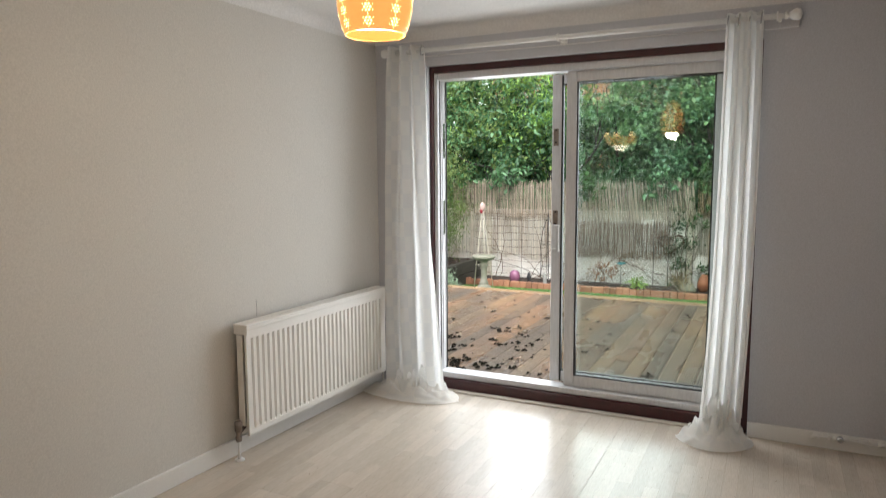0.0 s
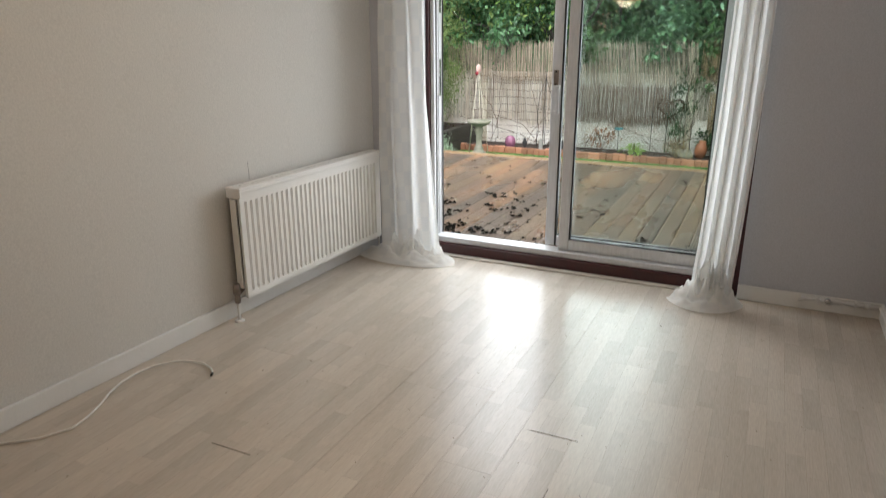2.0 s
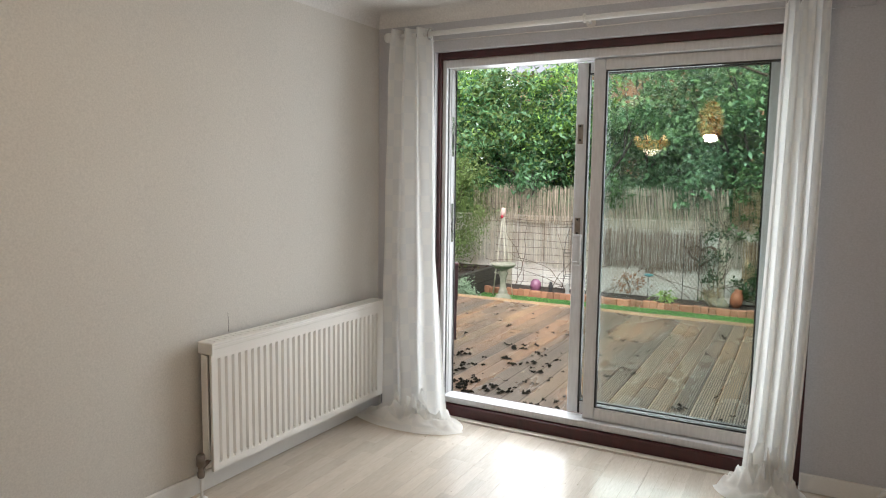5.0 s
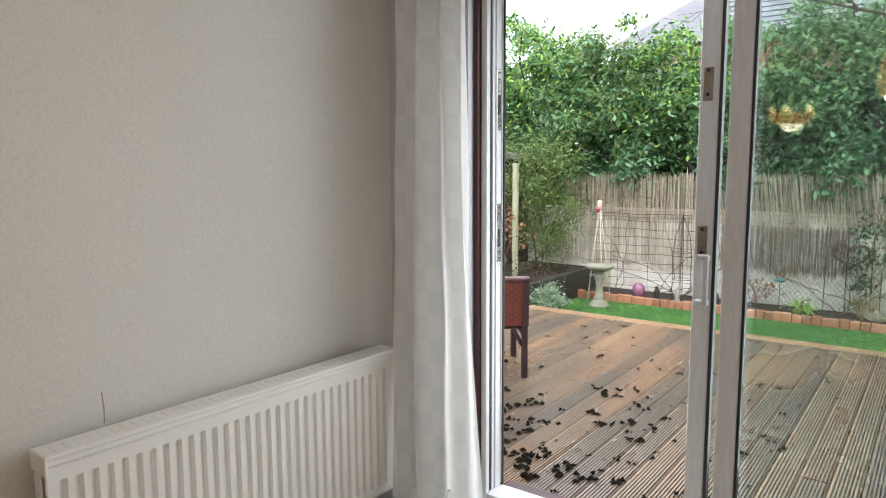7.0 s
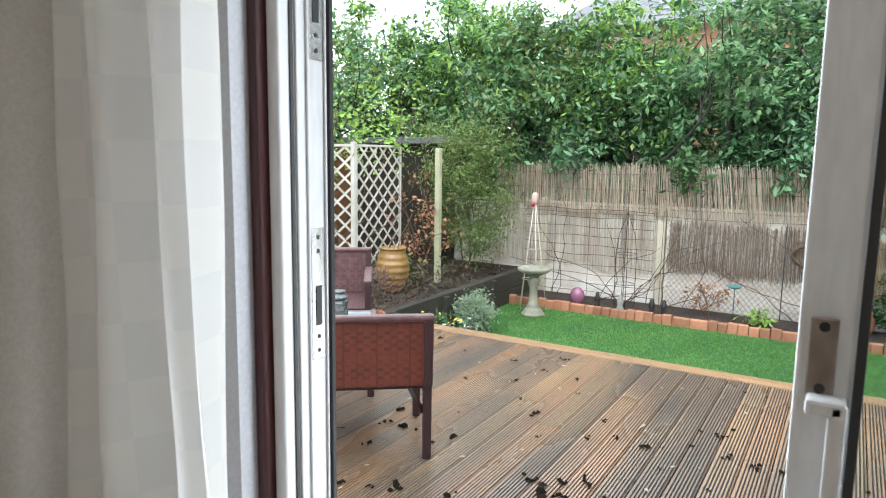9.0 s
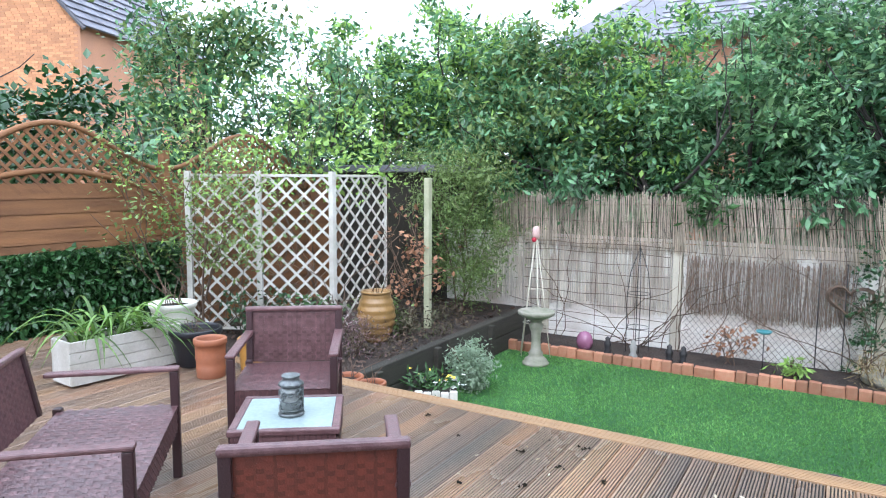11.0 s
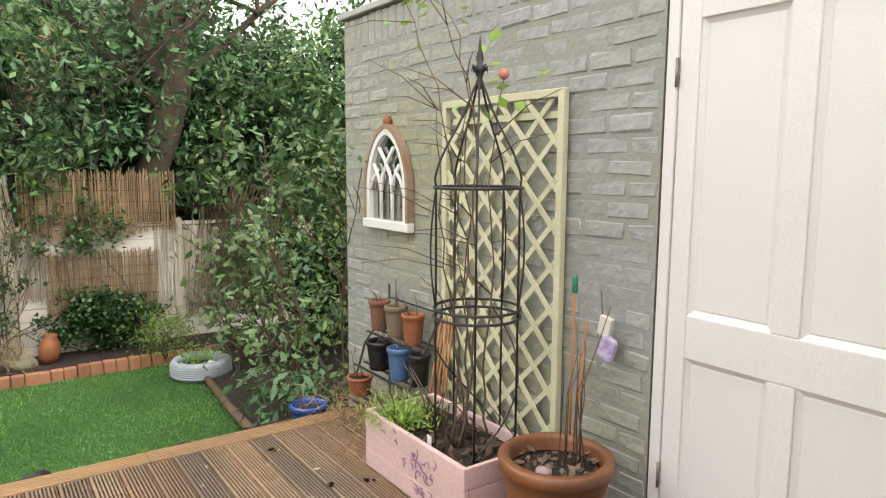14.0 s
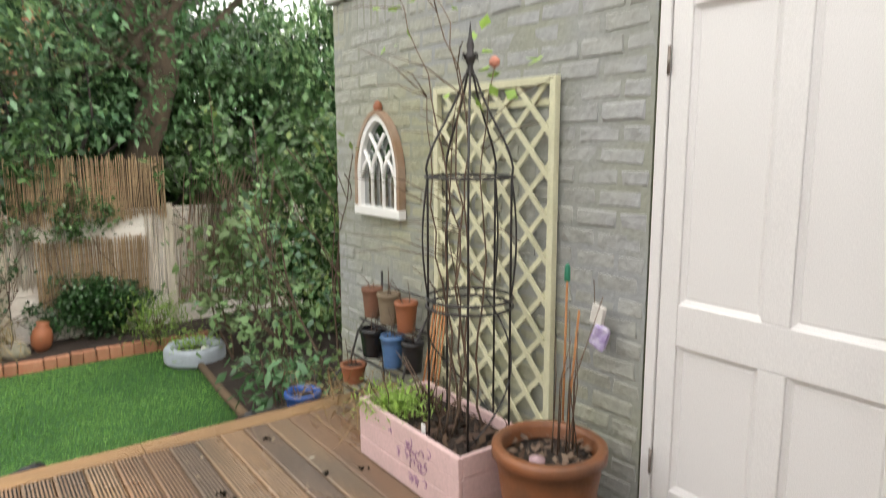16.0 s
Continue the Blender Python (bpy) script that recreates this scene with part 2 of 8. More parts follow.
def room_shell():
    b = bm_new()
    box(b, -0.2, -6.2, -0.2, 0, 2.98, ZC + 0.1, LEAN_W)
    structure("wall_west", b, WALL, "off-white painted plaster wall behind the radiator", "wall")
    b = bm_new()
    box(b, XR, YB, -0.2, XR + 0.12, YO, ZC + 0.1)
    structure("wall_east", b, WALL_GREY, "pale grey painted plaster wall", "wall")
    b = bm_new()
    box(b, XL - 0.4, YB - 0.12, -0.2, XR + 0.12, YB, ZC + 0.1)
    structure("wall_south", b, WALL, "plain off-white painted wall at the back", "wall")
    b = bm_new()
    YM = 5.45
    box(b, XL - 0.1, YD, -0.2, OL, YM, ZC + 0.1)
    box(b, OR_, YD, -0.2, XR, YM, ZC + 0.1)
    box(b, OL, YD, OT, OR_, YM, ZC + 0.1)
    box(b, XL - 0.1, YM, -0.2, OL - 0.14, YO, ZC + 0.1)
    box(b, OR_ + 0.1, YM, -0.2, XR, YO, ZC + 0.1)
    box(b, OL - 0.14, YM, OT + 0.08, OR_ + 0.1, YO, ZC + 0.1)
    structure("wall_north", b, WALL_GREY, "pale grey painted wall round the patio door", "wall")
    b = bm_new()
    box(b, XL - 0.3, YB, ZC, XR, YD, ZC + 0.1)
    structure("ceiling", b, CEIL, "off-white plaster ceiling with hairline cracks", "ceiling")
    b = bm_new()
    steps = [i * math.pi / 16 for i in range(9)]
    prof = [(0.075 * (1 - math.cos(t)), -0.075 + 0.075 * math.sin(t)) for t in steps]
    for fn, a0, a1 in ((lambda o, d, a: Vector((a, YD - 0.001 - o, ZC - 0.001 + d)), XL, XR), (lambda o, d, a: LEAN_W @ Vector((o + 0.001, a, ZC - 0.001 + d)), -5.8, 2.68)):
        r0 = [b.verts.new(fn(o, d, a0)) for o, d in prof]
        r1 = [b.verts.new(fn(o, d, a1)) for o, d in prof]
        for k in range(len(r0) - 1):
            b.faces.new((r0[k], r0[k + 1], r1[k + 1], r1[k])).smooth = True
    structure("cove", b, CEIL, "small plaster cove where wall meets ceiling", "trim")
    b = bm_new()
    box(b, XL - 0.4, YB - 0.12, ZC + 0.101, XR + 0.12, YO + 0.02, 2.62)
    structure("roof_slab", b, CEIL, "plain flat roof above the ceiling", "roof")
    b = bm_new()
    soft_box(b, 0, -5.8, 0, 0.016, 2.66, 0.09, 0.005, LEAN_W)
    structure("baseboard", b, GLOSS_WHITE, "low white painted skirting board", "baseboard")
    b = bm_new()
    soft_box(b, OR_ + 0.0, YD - 0.016, 0, XR, YD, 0.085, 0.005)
    structure("baseboard_2", b, GLOSS_WHITE, "low white painted skirting board under pipework", "baseboard")
    b = bm_new()
    soft_box(b, XR - 0.016, YB, 0, XR, YD - 0.016, 0.085, 0.005)
    structure("baseboard_3", b, GLOSS_WHITE, "low white painted skirting board", "baseboard")
    # hairline cracks in the ceiling paint
    b = bm_new()
    rng = random.Random(4)
    for x, y, dx, dy in ((-0.95, 3.75, 0.5, 0.25), (0.0, 3.5, 0.18, 0.16), (-1.0, 3.3, 0.2, 0.05)):
        pts = [(x + dx * k / 8, y + dy * k / 8 + rng.uniform(-0.012, 0.012), ZC - 0.0005) for k in range(9)]
        tube(b, pts, [0.0008] + [rng.uniform(0.0008, 0.002) for _ in range(7)] + [0.0006], 4)
    structure("ceiling_crack", b, mat("crack", (0.25, 0.22, 0.2), 0.9), "thin dark hairline cracks in ceiling paint", "crack")


room_shell()


def floor_planks():
    base = structure("floor", box(bm_new(), XL - 0.3, YB, -0.2, XR, YO - 0.1, -0.012), mat("underlay", (0.2, 0.17, 0.14), 0.9), "pale wood-effect laminate floor in long planks", "floor")
    w, ln = 0.1925, 1.285
    meshes = {}
    rng = random.Random(3)
    x0, i = -0.83 - w * 12, 0
    while x0 < XR:
        y = YB - rng.uniform(0, 1.1)
        if i == 12:
            y = 2.91 - ln * 5
        if i == 11:
            y = 3.50 - ln * 6
        while y < 5.33:
            a, c = max(y, YB), min(y + ln, 5.33)
            xa, xc = max(x0, XL - 0.25), min(x0 + w, XR)
            if c - a > 0.02 and xc - xa > 0.01:
                key = (round(c - a, 3), round(xc - xa, 3))
                if key not in meshes:
                    b = bm_new()
                    soft_box(b, 0, 0, -0.012, key[1] - 0.0001, key[0] - 0.0002, 0, 0.0005, seg=1)
                    meshes[key] = mesh_of("plank", b, LAMINATE)
                ob = new("plank", meshes[key])
                ob.parent = base
                ob.location = (xa, a, rng.uniform(-0.0002, 0))
            y += ln
        x0 += w
        i += 1


def floor_gaps():
    b = bm_new()
    for x0, x1, y in ((-0.83, -0.64, 2.91), (-1.0, -0.81, 3.505), (-2.02, -1.84, 2.93)):
        box(b, x0, y - 0.0014, -0.001, x1, y + 0.0014, 0.0007)
    box(b, -0.8311, 2.45, -0.001, -0.8289, 3.2, 0.0007)
    ob = structure("floor_gap", b, mat("gap_dark", (0.05, 0.035, 0.025), 0.9), "dark open joints between the laminate planks", "gap")


floor_gaps()


# ---- patio door ----
def bar(parent, name, x0, y0, z0, x1, y1, z1, m, label="", r=0.004):
    return part(name, soft_box(bm_new(), x0, y0, z0, x1, y1, z1, r), m, parent, label)


def patio_door():
    d = thing("door_1", "white aluminium sliding patio door in dark red hardwood, slid open", "door", kind="structure")
    y0, y1 = 5.305, 5.44
    bar(d, "hardwood_jamb", OL, y0, 0, OL + 0.022, y1, OT, RED_WOOD, "dark red hardwood jamb")
    bar(d, "hardwood_jamb", OR_ - 0.028, y0, 0, OR_, y1, OT, RED_WOOD, "dark red hardwood jamb")
    bar(d, "hardwood_head", OL + 0.022, y0, OT - 0.04, OR_ - 0.028, y1, OT, RED_WOOD, "dark red hardwood head")
    bar(d, "hardwood_sill", OL + 0.022, y0 - 0.005, 0, OR_ - 0.028, y1 + 0.12, 0.075, RED_WOOD, "dark red hardwood sill")
    a, c, f0, f1 = OL + 0.022, OR_ - 0.028, 5.325, 5.435
    bar(d, "outer_frame_jamb", a, f0, 0.078, a + 0.026, f1, 2.095, FRAME_WHITE)
    bar(d, "outer_frame_jamb", c - 0.042, f0, 0.078, c, f1, 2.095, FRAME_WHITE)
    bar(d, "outer_frame_head", a + 0.026, f0, 2.05, c - 0.042, f1, 2.095, FRAME_WHITE)
    bar(d, "outer_frame_sill", a + 0.026, f0, 0.078, c - 0.042, f1, 0.115, FRAME_WHITE)
    bar(d, "threshold_strip", a, y0 - 0.05, 0.0, c, y0 - 0.006, 0.012, mat("threshold", (0.6, 0.55, 0.48), 0.4), "pale wood threshold strip", 0.003)
    bar(d, "weather_strip", a, f1 + 0.002, 0.08, a + 0.034, f1 + 0.012, 2.09, RUBBER, "black weather strip", 0.002)
    bar(d, "frame_seal", a + 0.0262, 5.348, 0.12, a + 0.0285, 5.356, 2.05, RUBBER, "thin black seal", 0.0008)
    # track ribs on the jamb, with strike plates
    for y in (5.36, 5.385, 5.428):
        bar(d, "track_rib", a + 0.0262, y, 0.12, a + 0.031, y + 0.005, 2.05, FRAME_WHITE, r=0.002)
    for z in (1.68, 1.17):
        pl = bar(d, "strike_plate", a + 0.0262, 5.392, z - 0.13, a + 0.0295, 5.424, z + 0.1, CHROME, "brushed metal strike plate", 0.001)
        for dz in (-0.115, -0.09, 0.06, 0.085):
            part("screw", lathe(bm_new(), [(0.004, 0), (0.004, 0.001)], seg=10, m=pose(a + 0.0295, 5.408, z + dz, 0, 90, 0)), RUBBER, pl)
        bar(pl, "keep_slot", a + 0.0285, 5.401, z - 0.07, a + 0.031, 5.415, z - 0.0, RUBBER, r=0.0005)

    def leaf(name, x0, x1, ya, yb, label, stile=0.062):
        p = part(name, soft_box(bm_new(), x0, ya, 0.118, x0 + stile, yb, 2.048, 0.005), FRAME_WHITE, d, label)
        bar(p, "stile", x1 - stile, ya, 0.118, x1, yb, 2.048, FRAME_WHITE)
        bar(p, "bottom_rail", x0 + stile, ya + 0.001, 0.118, x1 - stile, yb - 0.001, 0.185, FRAME_WHITE)
        bar(p, "top_rail", x0 + stile, ya + 0.001, 1.99, x1 - stile, yb - 0.001, 2.048, FRAME_WHITE)
        ym = (ya + yb) / 2
        b = bm_new()
        for q in ((x0 + stile, 0.185, x0 + stile + 0.009, 1.99), (x1 - stile - 0.009, 0.185, x1 - stile, 1.99), (x0 + stile + 0.009, 0.185, x1 - stile - 0.009, 0.193), (x0 + stile + 0.009, 1.982, x1 - stile - 0.009, 1.99)):
            box(b, q[0], ym - 0.013, q[1], q[2], ym + 0.013, q[3])
        part("seal", b, RUBBER, p, "black rubber glazing seal")
        half = (x1 - x0) / 2 - stile
        g = part("pane", box(bm_new(), -half, -0.003, 0.185, half, 0.003, 1.99, pose((x0 + x1) / 2, ym, 0, 0, 0, -1.0)), GLASS, p, "clear glass pane")
        g.visible_shadow = False
        return p

    leaf("fixed_panel", -1.435, c - 0.042, 5.365, 5.405, "fixed white glazed panel")
    sl = leaf("sliding_panel", -1.545, -0.54, 5.435, 5.475, "sliding white glazed panel, slid behind")
    bar(sl, "edge_strip", -1.483, 5.43, 0.12, -1.472, 5.436, 2.04, RUBBER, "black draught strip", 0.001)
    for z in (1.67, 1.165):
        bar(sl, "lock_plate", -1.532, 5.428, z - 0.055, -1.502, 5.4345, z + 0.05, STEEL, "worn metal lock plate", 0.002)
    for z in (1.205, 1.13, 1.635, 1.71):
        part("lock_screw", lathe(bm_new(), [(0.006, 0), (0.006, 0.003)], seg=12, m=pose(-1.517, 5.428, z, 90, 0, 0)), RUBBER, sl)
    b = bm_new()
    soft_box(b, -1.506, 5.398, 0.958, -1.486, 5.412, 1.122, 0.005)
    soft_box(b, -1.53, 5.398, 1.104, -1.488, 5.436, 1.124, 0.005)
    soft_box(b, -1.53, 5.398, 0.956, -1.488, 5.436, 0.976, 0.005)
    part("pull_handle", b, FRAME_WHITE, sl, "white pull handle")


patio_door()


# ---- radiator ----
def radiator():
    r = thing("radiator", "white ribbed double panel radiator under wall crack", "radiator", (-2.79, 2.6, 0), -1.6)
    ya, yb, z0, z1 = 1.27, 2.56, 0.122, 0.692
    xf = 0.112
    for name, x, s in (("front_panel", xf, 1), ("back_panel", 0.045, -1)):
        b = bm_new()
        prof, y, pitch = [], ya + 0.03, 0.0395
        while y + pitch < yb - 0.015:
            prof += [(y, 0), (y + 0.005, s * -0.012), (y + 0.014, s * -0.012), (y + 0.02, 0)]
            y += pitch
        prof = [(ya, 0)] + prof + [(yb, 0)]
        zs = [(z0, 0.0), (z0 + 0.03, 0.0), (z0 + 0.04, 1.0), (z1 - 0.075, 1.0), (z1 - 0.065, 0.0), (z1 - 0.012, 0.0), (z1 - 0.006, 0.0)]
        rows = [[b.verts.new((x + q * k, yy, z)) for yy, q in prof] for z, k in zs]
        back = [[b.verts.new((x - s * 0.014, yy, z)) for yy in (ya, yb)] for z in (z0, z1 - 0.006)]
        for ra, rb in zip(rows, rows[1:]):
            for k in range(len(prof) - 1):
                b.faces.new((ra[k], ra[k + 1], rb[k + 1], rb[k]))
        b.faces.new((back[0][0], back[0][1], back[1][1], back[1][0]))
        for side, idx in ((0, 0), (1, -1)):
            b.faces.new([rw[idx] for rw in rows] + [back[1][side], back[0][side]])
        b.faces.new([*rows[0], back[0][1], back[0][0]]), b.faces.new([*rows[-1], back[1][1], back[1][0]])
        part(name, b, RAD_WHITE, r)
    b = bm_new()
    soft_box(b, 0.03, ya - 0.004, z1 - 0.004, xf + 0.012, yb + 0.004, z1 + 0.008, 0.003)
    soft_box(b, xf + 0.001, ya - 0.004, z1 - 0.022, xf + 0.009, yb + 0.004, z1 - 0.0045, 0.003)
    for k in range(40):
        y = ya + 0.03 + k * (yb - ya - 0.06) / 40
        box(b, 0.055, y, z1 + 0.006, 0.1, y + 0.012, z1 + 0.0095)
    part("top_grille", b, RAD_WHITE, r, "slotted white top grille")
    for y in (ya - 0.006, yb - 0.002):
        b = bm_new()
        soft_box(b, 0.034, y, z1 - 0.045, xf + 0.012, y + 0.008, z1 + 0.006, 0.003)
        part("end_cap", b, RAD_WHITE, r)
        b = bm_new()
        soft_box(b, 0.05, y, z0 + 0.05, xf - 0.022, y + 0.006, z1 - 0.05, 0.002)
        part("side_cover", b, RAD_WHITE, r)
    v = part("valve_body", lathe(lathe(bm_new(), [(0.012, 0.1), (0.016, 0.105), (0.016, 0.125), (0.012, 0.13), (0.012, 0.15)], (0.07, ya - 0.035, 0), 14), [(0.016, 0.152), (0.019, 0.156), (0.019, 0.2), (0.015, 0.206)], (0.07, ya - 0.035, 0), 14), STEEL, r, "dull metal radiator valve")
    part("union", tube(bm_new(), [(0.07, ya - 0.035, 0.14), (0.07, ya + 0.012, 0.165)], 0.01, 10), STEEL, v)
    part("pipe", tube(bm_new(), [(0.07, ya - 0.035, 0.0), (0.07, ya - 0.035, 0.105)], 0.0075, 12), GLOSS_WHITE, r, "white painted copper pipe")
    part("floor_collar", lathe(bm_new(), [(0.026, 0), (0.026, 0.005), (0.02, 0.009), (0.009, 0.01)], (0.07, ya - 0.035, 0), 20), GLOSS_WHITE, r)
    part("pipe", tube(bm_new(), [(0.07, yb + 0.03, 0.0), (0.07, yb + 0.03, 0.16), (0.07, yb - 0.01, 0.17)], 0.0075, 10), GLOSS_WHITE, r)
    for y in (ya + 0.2, yb - 0.2):
        part("wall_bracket", soft_box(bm_new(), 0.0, y, 0.2, 0.034, y + 0.03, 0.62, 0.002), RAD_WHITE, r)
    # crack in the plaster above it
    b = bm_new()
    tube(b, [(0.0005, 1.47, 0.7), (0.0005, 1.472, 0.74), (0.0005, 1.468, 0.79)], 0.0012, 4)
    c = structure("wall_crack", b, mat("crack_shadow", (0.3, 0.28, 0.26), 0.9), "fine crack in the plaster above the radiator", "crack")
    c.matrix_world = pose(-2.79, 2.6, 0, 0, 0, -1.6)


radiator()


# ---- curtains and pole ----
def curtain_mat():
    m = bpy.data.materials.new("voile")
    m.use_nodes = True
    n, l = m.node_tree.nodes, m.node_tree.links
    b = n["Principled BSDF"]
    b.inputs["Roughness"].default_value = 0.9
    uv, chk, chk2 = n.new("ShaderNodeUVMap"), n.new("ShaderNodeTexChecker"), n.new("ShaderNodeTexNoise")
    chk.inputs["Scale"].default_value = 1.0
    chk2.inputs["Scale"].default_value, chk2.inputs["Detail"].default_value = 40, 3
    l.new(uv.outputs[0], chk.inputs[0]), l.new(uv.outputs[0], chk2.inputs[0])
    col = n.new("ShaderNodeMix")
    col.data_type = "RGBA"
    col.inputs[6].default_value, col.inputs[7].default_value = (0.98, 0.98, 0.97, 1), (0.935, 0.925, 0.9, 1)
    l.new(chk.outputs[1], col.inputs[0])
    l.new(col.outputs[2], b.inputs["Base Color"])
    tr, tp, m1, m2, mr = n.new("ShaderNodeBsdfTranslucent"), n.new("ShaderNodeBsdfTransparent"), n.new("ShaderNodeMixShader"), n.new("ShaderNodeMixShader"), n.new("ShaderNodeMapRange")
    l.new(col.outputs[2], tr.inputs[0])
    m1.inputs[0].default_value = 0.58
    l.new(b.outputs[0], m1.inputs[1]), l.new(tr.outputs[0], m1.inputs[2])
    mr.inputs[3].default_value, mr.inputs[4].default_value = 0.17, 0.08
    l.new(chk.outputs[1], mr.inputs[0]), l.new(mr.outputs[0], m2.inputs[0])
    l.new(m1.outputs[0], m2.inputs[1]), l.new(tp.outputs[0], m2.inputs[2])
    bp = n.new("ShaderNodeBump")
    bp.inputs["Strength"].default_value, bp.inputs["Distance"].default_value = 0.15, 0.002
    l.new(chk2.outputs[0], bp.inputs["Height"]), l.new(bp.outputs[0], b.inputs["Normal"])
    l.new(m2.outputs[0], n["Material Output"].inputs[0])
    return m


VOILE = curtain_mat()


def cloth(name, fn, nu, nv, us, vs, parent, label=""):
    """A cloth sheet from fn(u, v), with checks in real cloth lengths."""
    b = bm_new()
    layer = b.loops.layers.uv.new("UVMap")
    g = [[b.verts.new(fn(i / nu, j / nv)) for i in range(nu + 1)] for j in range(nv + 1)]
    for j in range(nv):
        for i in range(nu):
            f = b.faces.new((g[j][i], g[j][i + 1], g[j + 1][i + 1], g[j + 1][i]))
            f.smooth = True
            for lp, (a, c) in zip(f.loops, ((i, j), (i + 1, j), (i + 1, j + 1), (i, j + 1))):
                lp[layer].uv = (a / nu * us, c / nv * vs)
    return part(name, b, VOILE, parent, label)


def curtain(x0, x1, folds, label, pool, seed, flare, bulge=0.0):
    rng = random.Random(seed)
    ph = [rng.uniform(0, 6.28) for _ in range(8)]
    t = thing("curtain", label, "curtain", ((x0 + x1) / 2, 5.19, 0), group="patio door curtains")
    w = x1 - x0

    def hang(u, v):
        z = 2.255 * (1 - v) + 0.012 * v
        spread = 1 + flare * v ** 0.7
        x = (u - 0.5) * w * spread + pool[0] * 0.25 * v ** 3
        amp = 0.042 * (0.75 + 0.5 * v) * (1 - 0.25 * math.sin(3 * v + ph[0])) * (0.7 + 0.5 * noise.noise(Vector((3 * u, 1.4 * v, ph[4]))))
        y = amp * math.sin(2 * math.pi * folds * u + ph[1] + 0.8 * math.sin(2.2 * v + ph[2])) + 0.012 * math.sin(5 * v + 9 * u + ph[3]) + 0.014 * noise.noise(Vector((5 * u, 5 * v, ph[5])))
        y += -0.07 * v ** 4 - bulge * (1 - u)
        return (x, y, z)

    cloth("fabric", hang, 120, 46, 10, 24, t, "sheer white checked voile")

    def heap(u, v):
        a = u * pool[2] + pool[3]
        q = 0.04 + 0.96 * v
        x = pool[0] * 0.25 + q * pool[0] * math.cos(a) * (1 + 0.2 * math.sin(7 * u + ph[4]))
        y = -0.09 + q * pool[1] * math.sin(a) * (1 + 0.2 * math.sin(5 * u + ph[5]))
        lump = noise.noise(Vector((2.2 * math.cos(a), 2.2 * math.sin(a), 3.5 * v + ph[6]))) + 0.6 * noise.noise(Vector((5 * math.cos(a), 5 * math.sin(a), 8 * v + ph[4])))
        z = 0.008 + pool[4] * (1 - v) ** 0.9 * (0.55 + 0.75 * lump) + 0.035 * max(0, lump) * (1 - v * v) + 0.012 * (1 + math.sin(13 * u + 5 * v + ph[6])) * (1 - 0.75 * v) + 0.012 * (1 + math.sin(24 * u - 7 * v + ph[7])) * (1 - v * v)
        return (x, y, max(0.003, z))

    cloth("pooled_hem", heap, 60, 24, 9, 5, t, "cloth heaped on the floor")
    for k in range(4):
        x = (k / 3 - 0.5) * w * 0.9
        b = bm_new()
        tube(b, [(x + 0.004 * math.sin(a), 0.028 * math.cos(a), 2.22 + 0.028 * math.sin(a)) for a in [2 * math.pi * i / 18 for i in range(18)]], 0.004, 6, closed=True)
        part("eyelet", b, CHROME, t, "metal eyelet ring")


curtain(-2.54, -2.31, 3.0, "sheer white checked voile curtain pooled on the floor", (0.36, 0.17, 6.283, 0.0, 0.12), 5, 0.75, 0.03)
curtain(-0.548, -0.375, 3.4, "sheer white checked voile curtain bunched on the floor", (-0.19, 0.15, 6.283, 0.0, 0.2), 9, 0.22)


def pole():
    p = thing("curtain_pole", "white painted wooden curtain pole on brackets", "curtain pole", (0, 5.19, 2.25))
    part("rod", tube(bm_new(), [(-2.58, 0, -0.03), (-0.27, 0, -0.03)], 0.014, 14), GLOSS_WHITE, p)
    fin = [(0.012, 0), (0.02, 0.004), (0.02, 0.012), (0.012, 0.018), (0.016, 0.026), (0.026, 0.04), (0.029, 0.055), (0.024, 0.072), (0.001, 0.08)]
    for x, a in ((-2.54, -90), (-0.28, 90)):
        part("finial", lathe(bm_new(), fin, seg=18, m=pose(x, 0, -0.03, 0, a, 0)), GLOSS_WHITE, p)
    for x in (-2.52, -1.43, -0.3):
        b = tube(bm_new(), [(x, 0.08, -0.04), (x, 0.03, -0.042), (x, 0, -0.048)], 0.009, 10)
        lathe(b, [(0.024, 0), (0.024, 0.008), (0.015, 0.014)], seg=18, m=pose(x, 0.08, -0.04, 90, 0, 0))
        tube(b, [(x - 0.012, 0.019 * math.cos(a), 0.019 * math.sin(a) - 0.03) for a in [i * math.pi / 9 for i in range(18)]], 0.005, 6, closed=True)
        part("bracket", b, GLOSS_WHITE, p)
    for x0, x1 in ((-0.44, -0.21), (-2.62, -2.45)):
        part("backing_board", soft_box(bm_new(), x0, 0.062, -0.08, x1, 0.08, 0.02, 0.003), WALL_GREY, p, "painted board behind the bracket")
    w = thing("curtain_wire", "thin white net-curtain wire above the door", "wire", (0, 5.26, 2.195))
    part("wire", tube(bm_new(), [(-2.36, 0, 0), (-1.45, 0, -0.006), (-0.5, 0, 0)], 0.003, 6), GLOSS_WHITE, w)


pole()


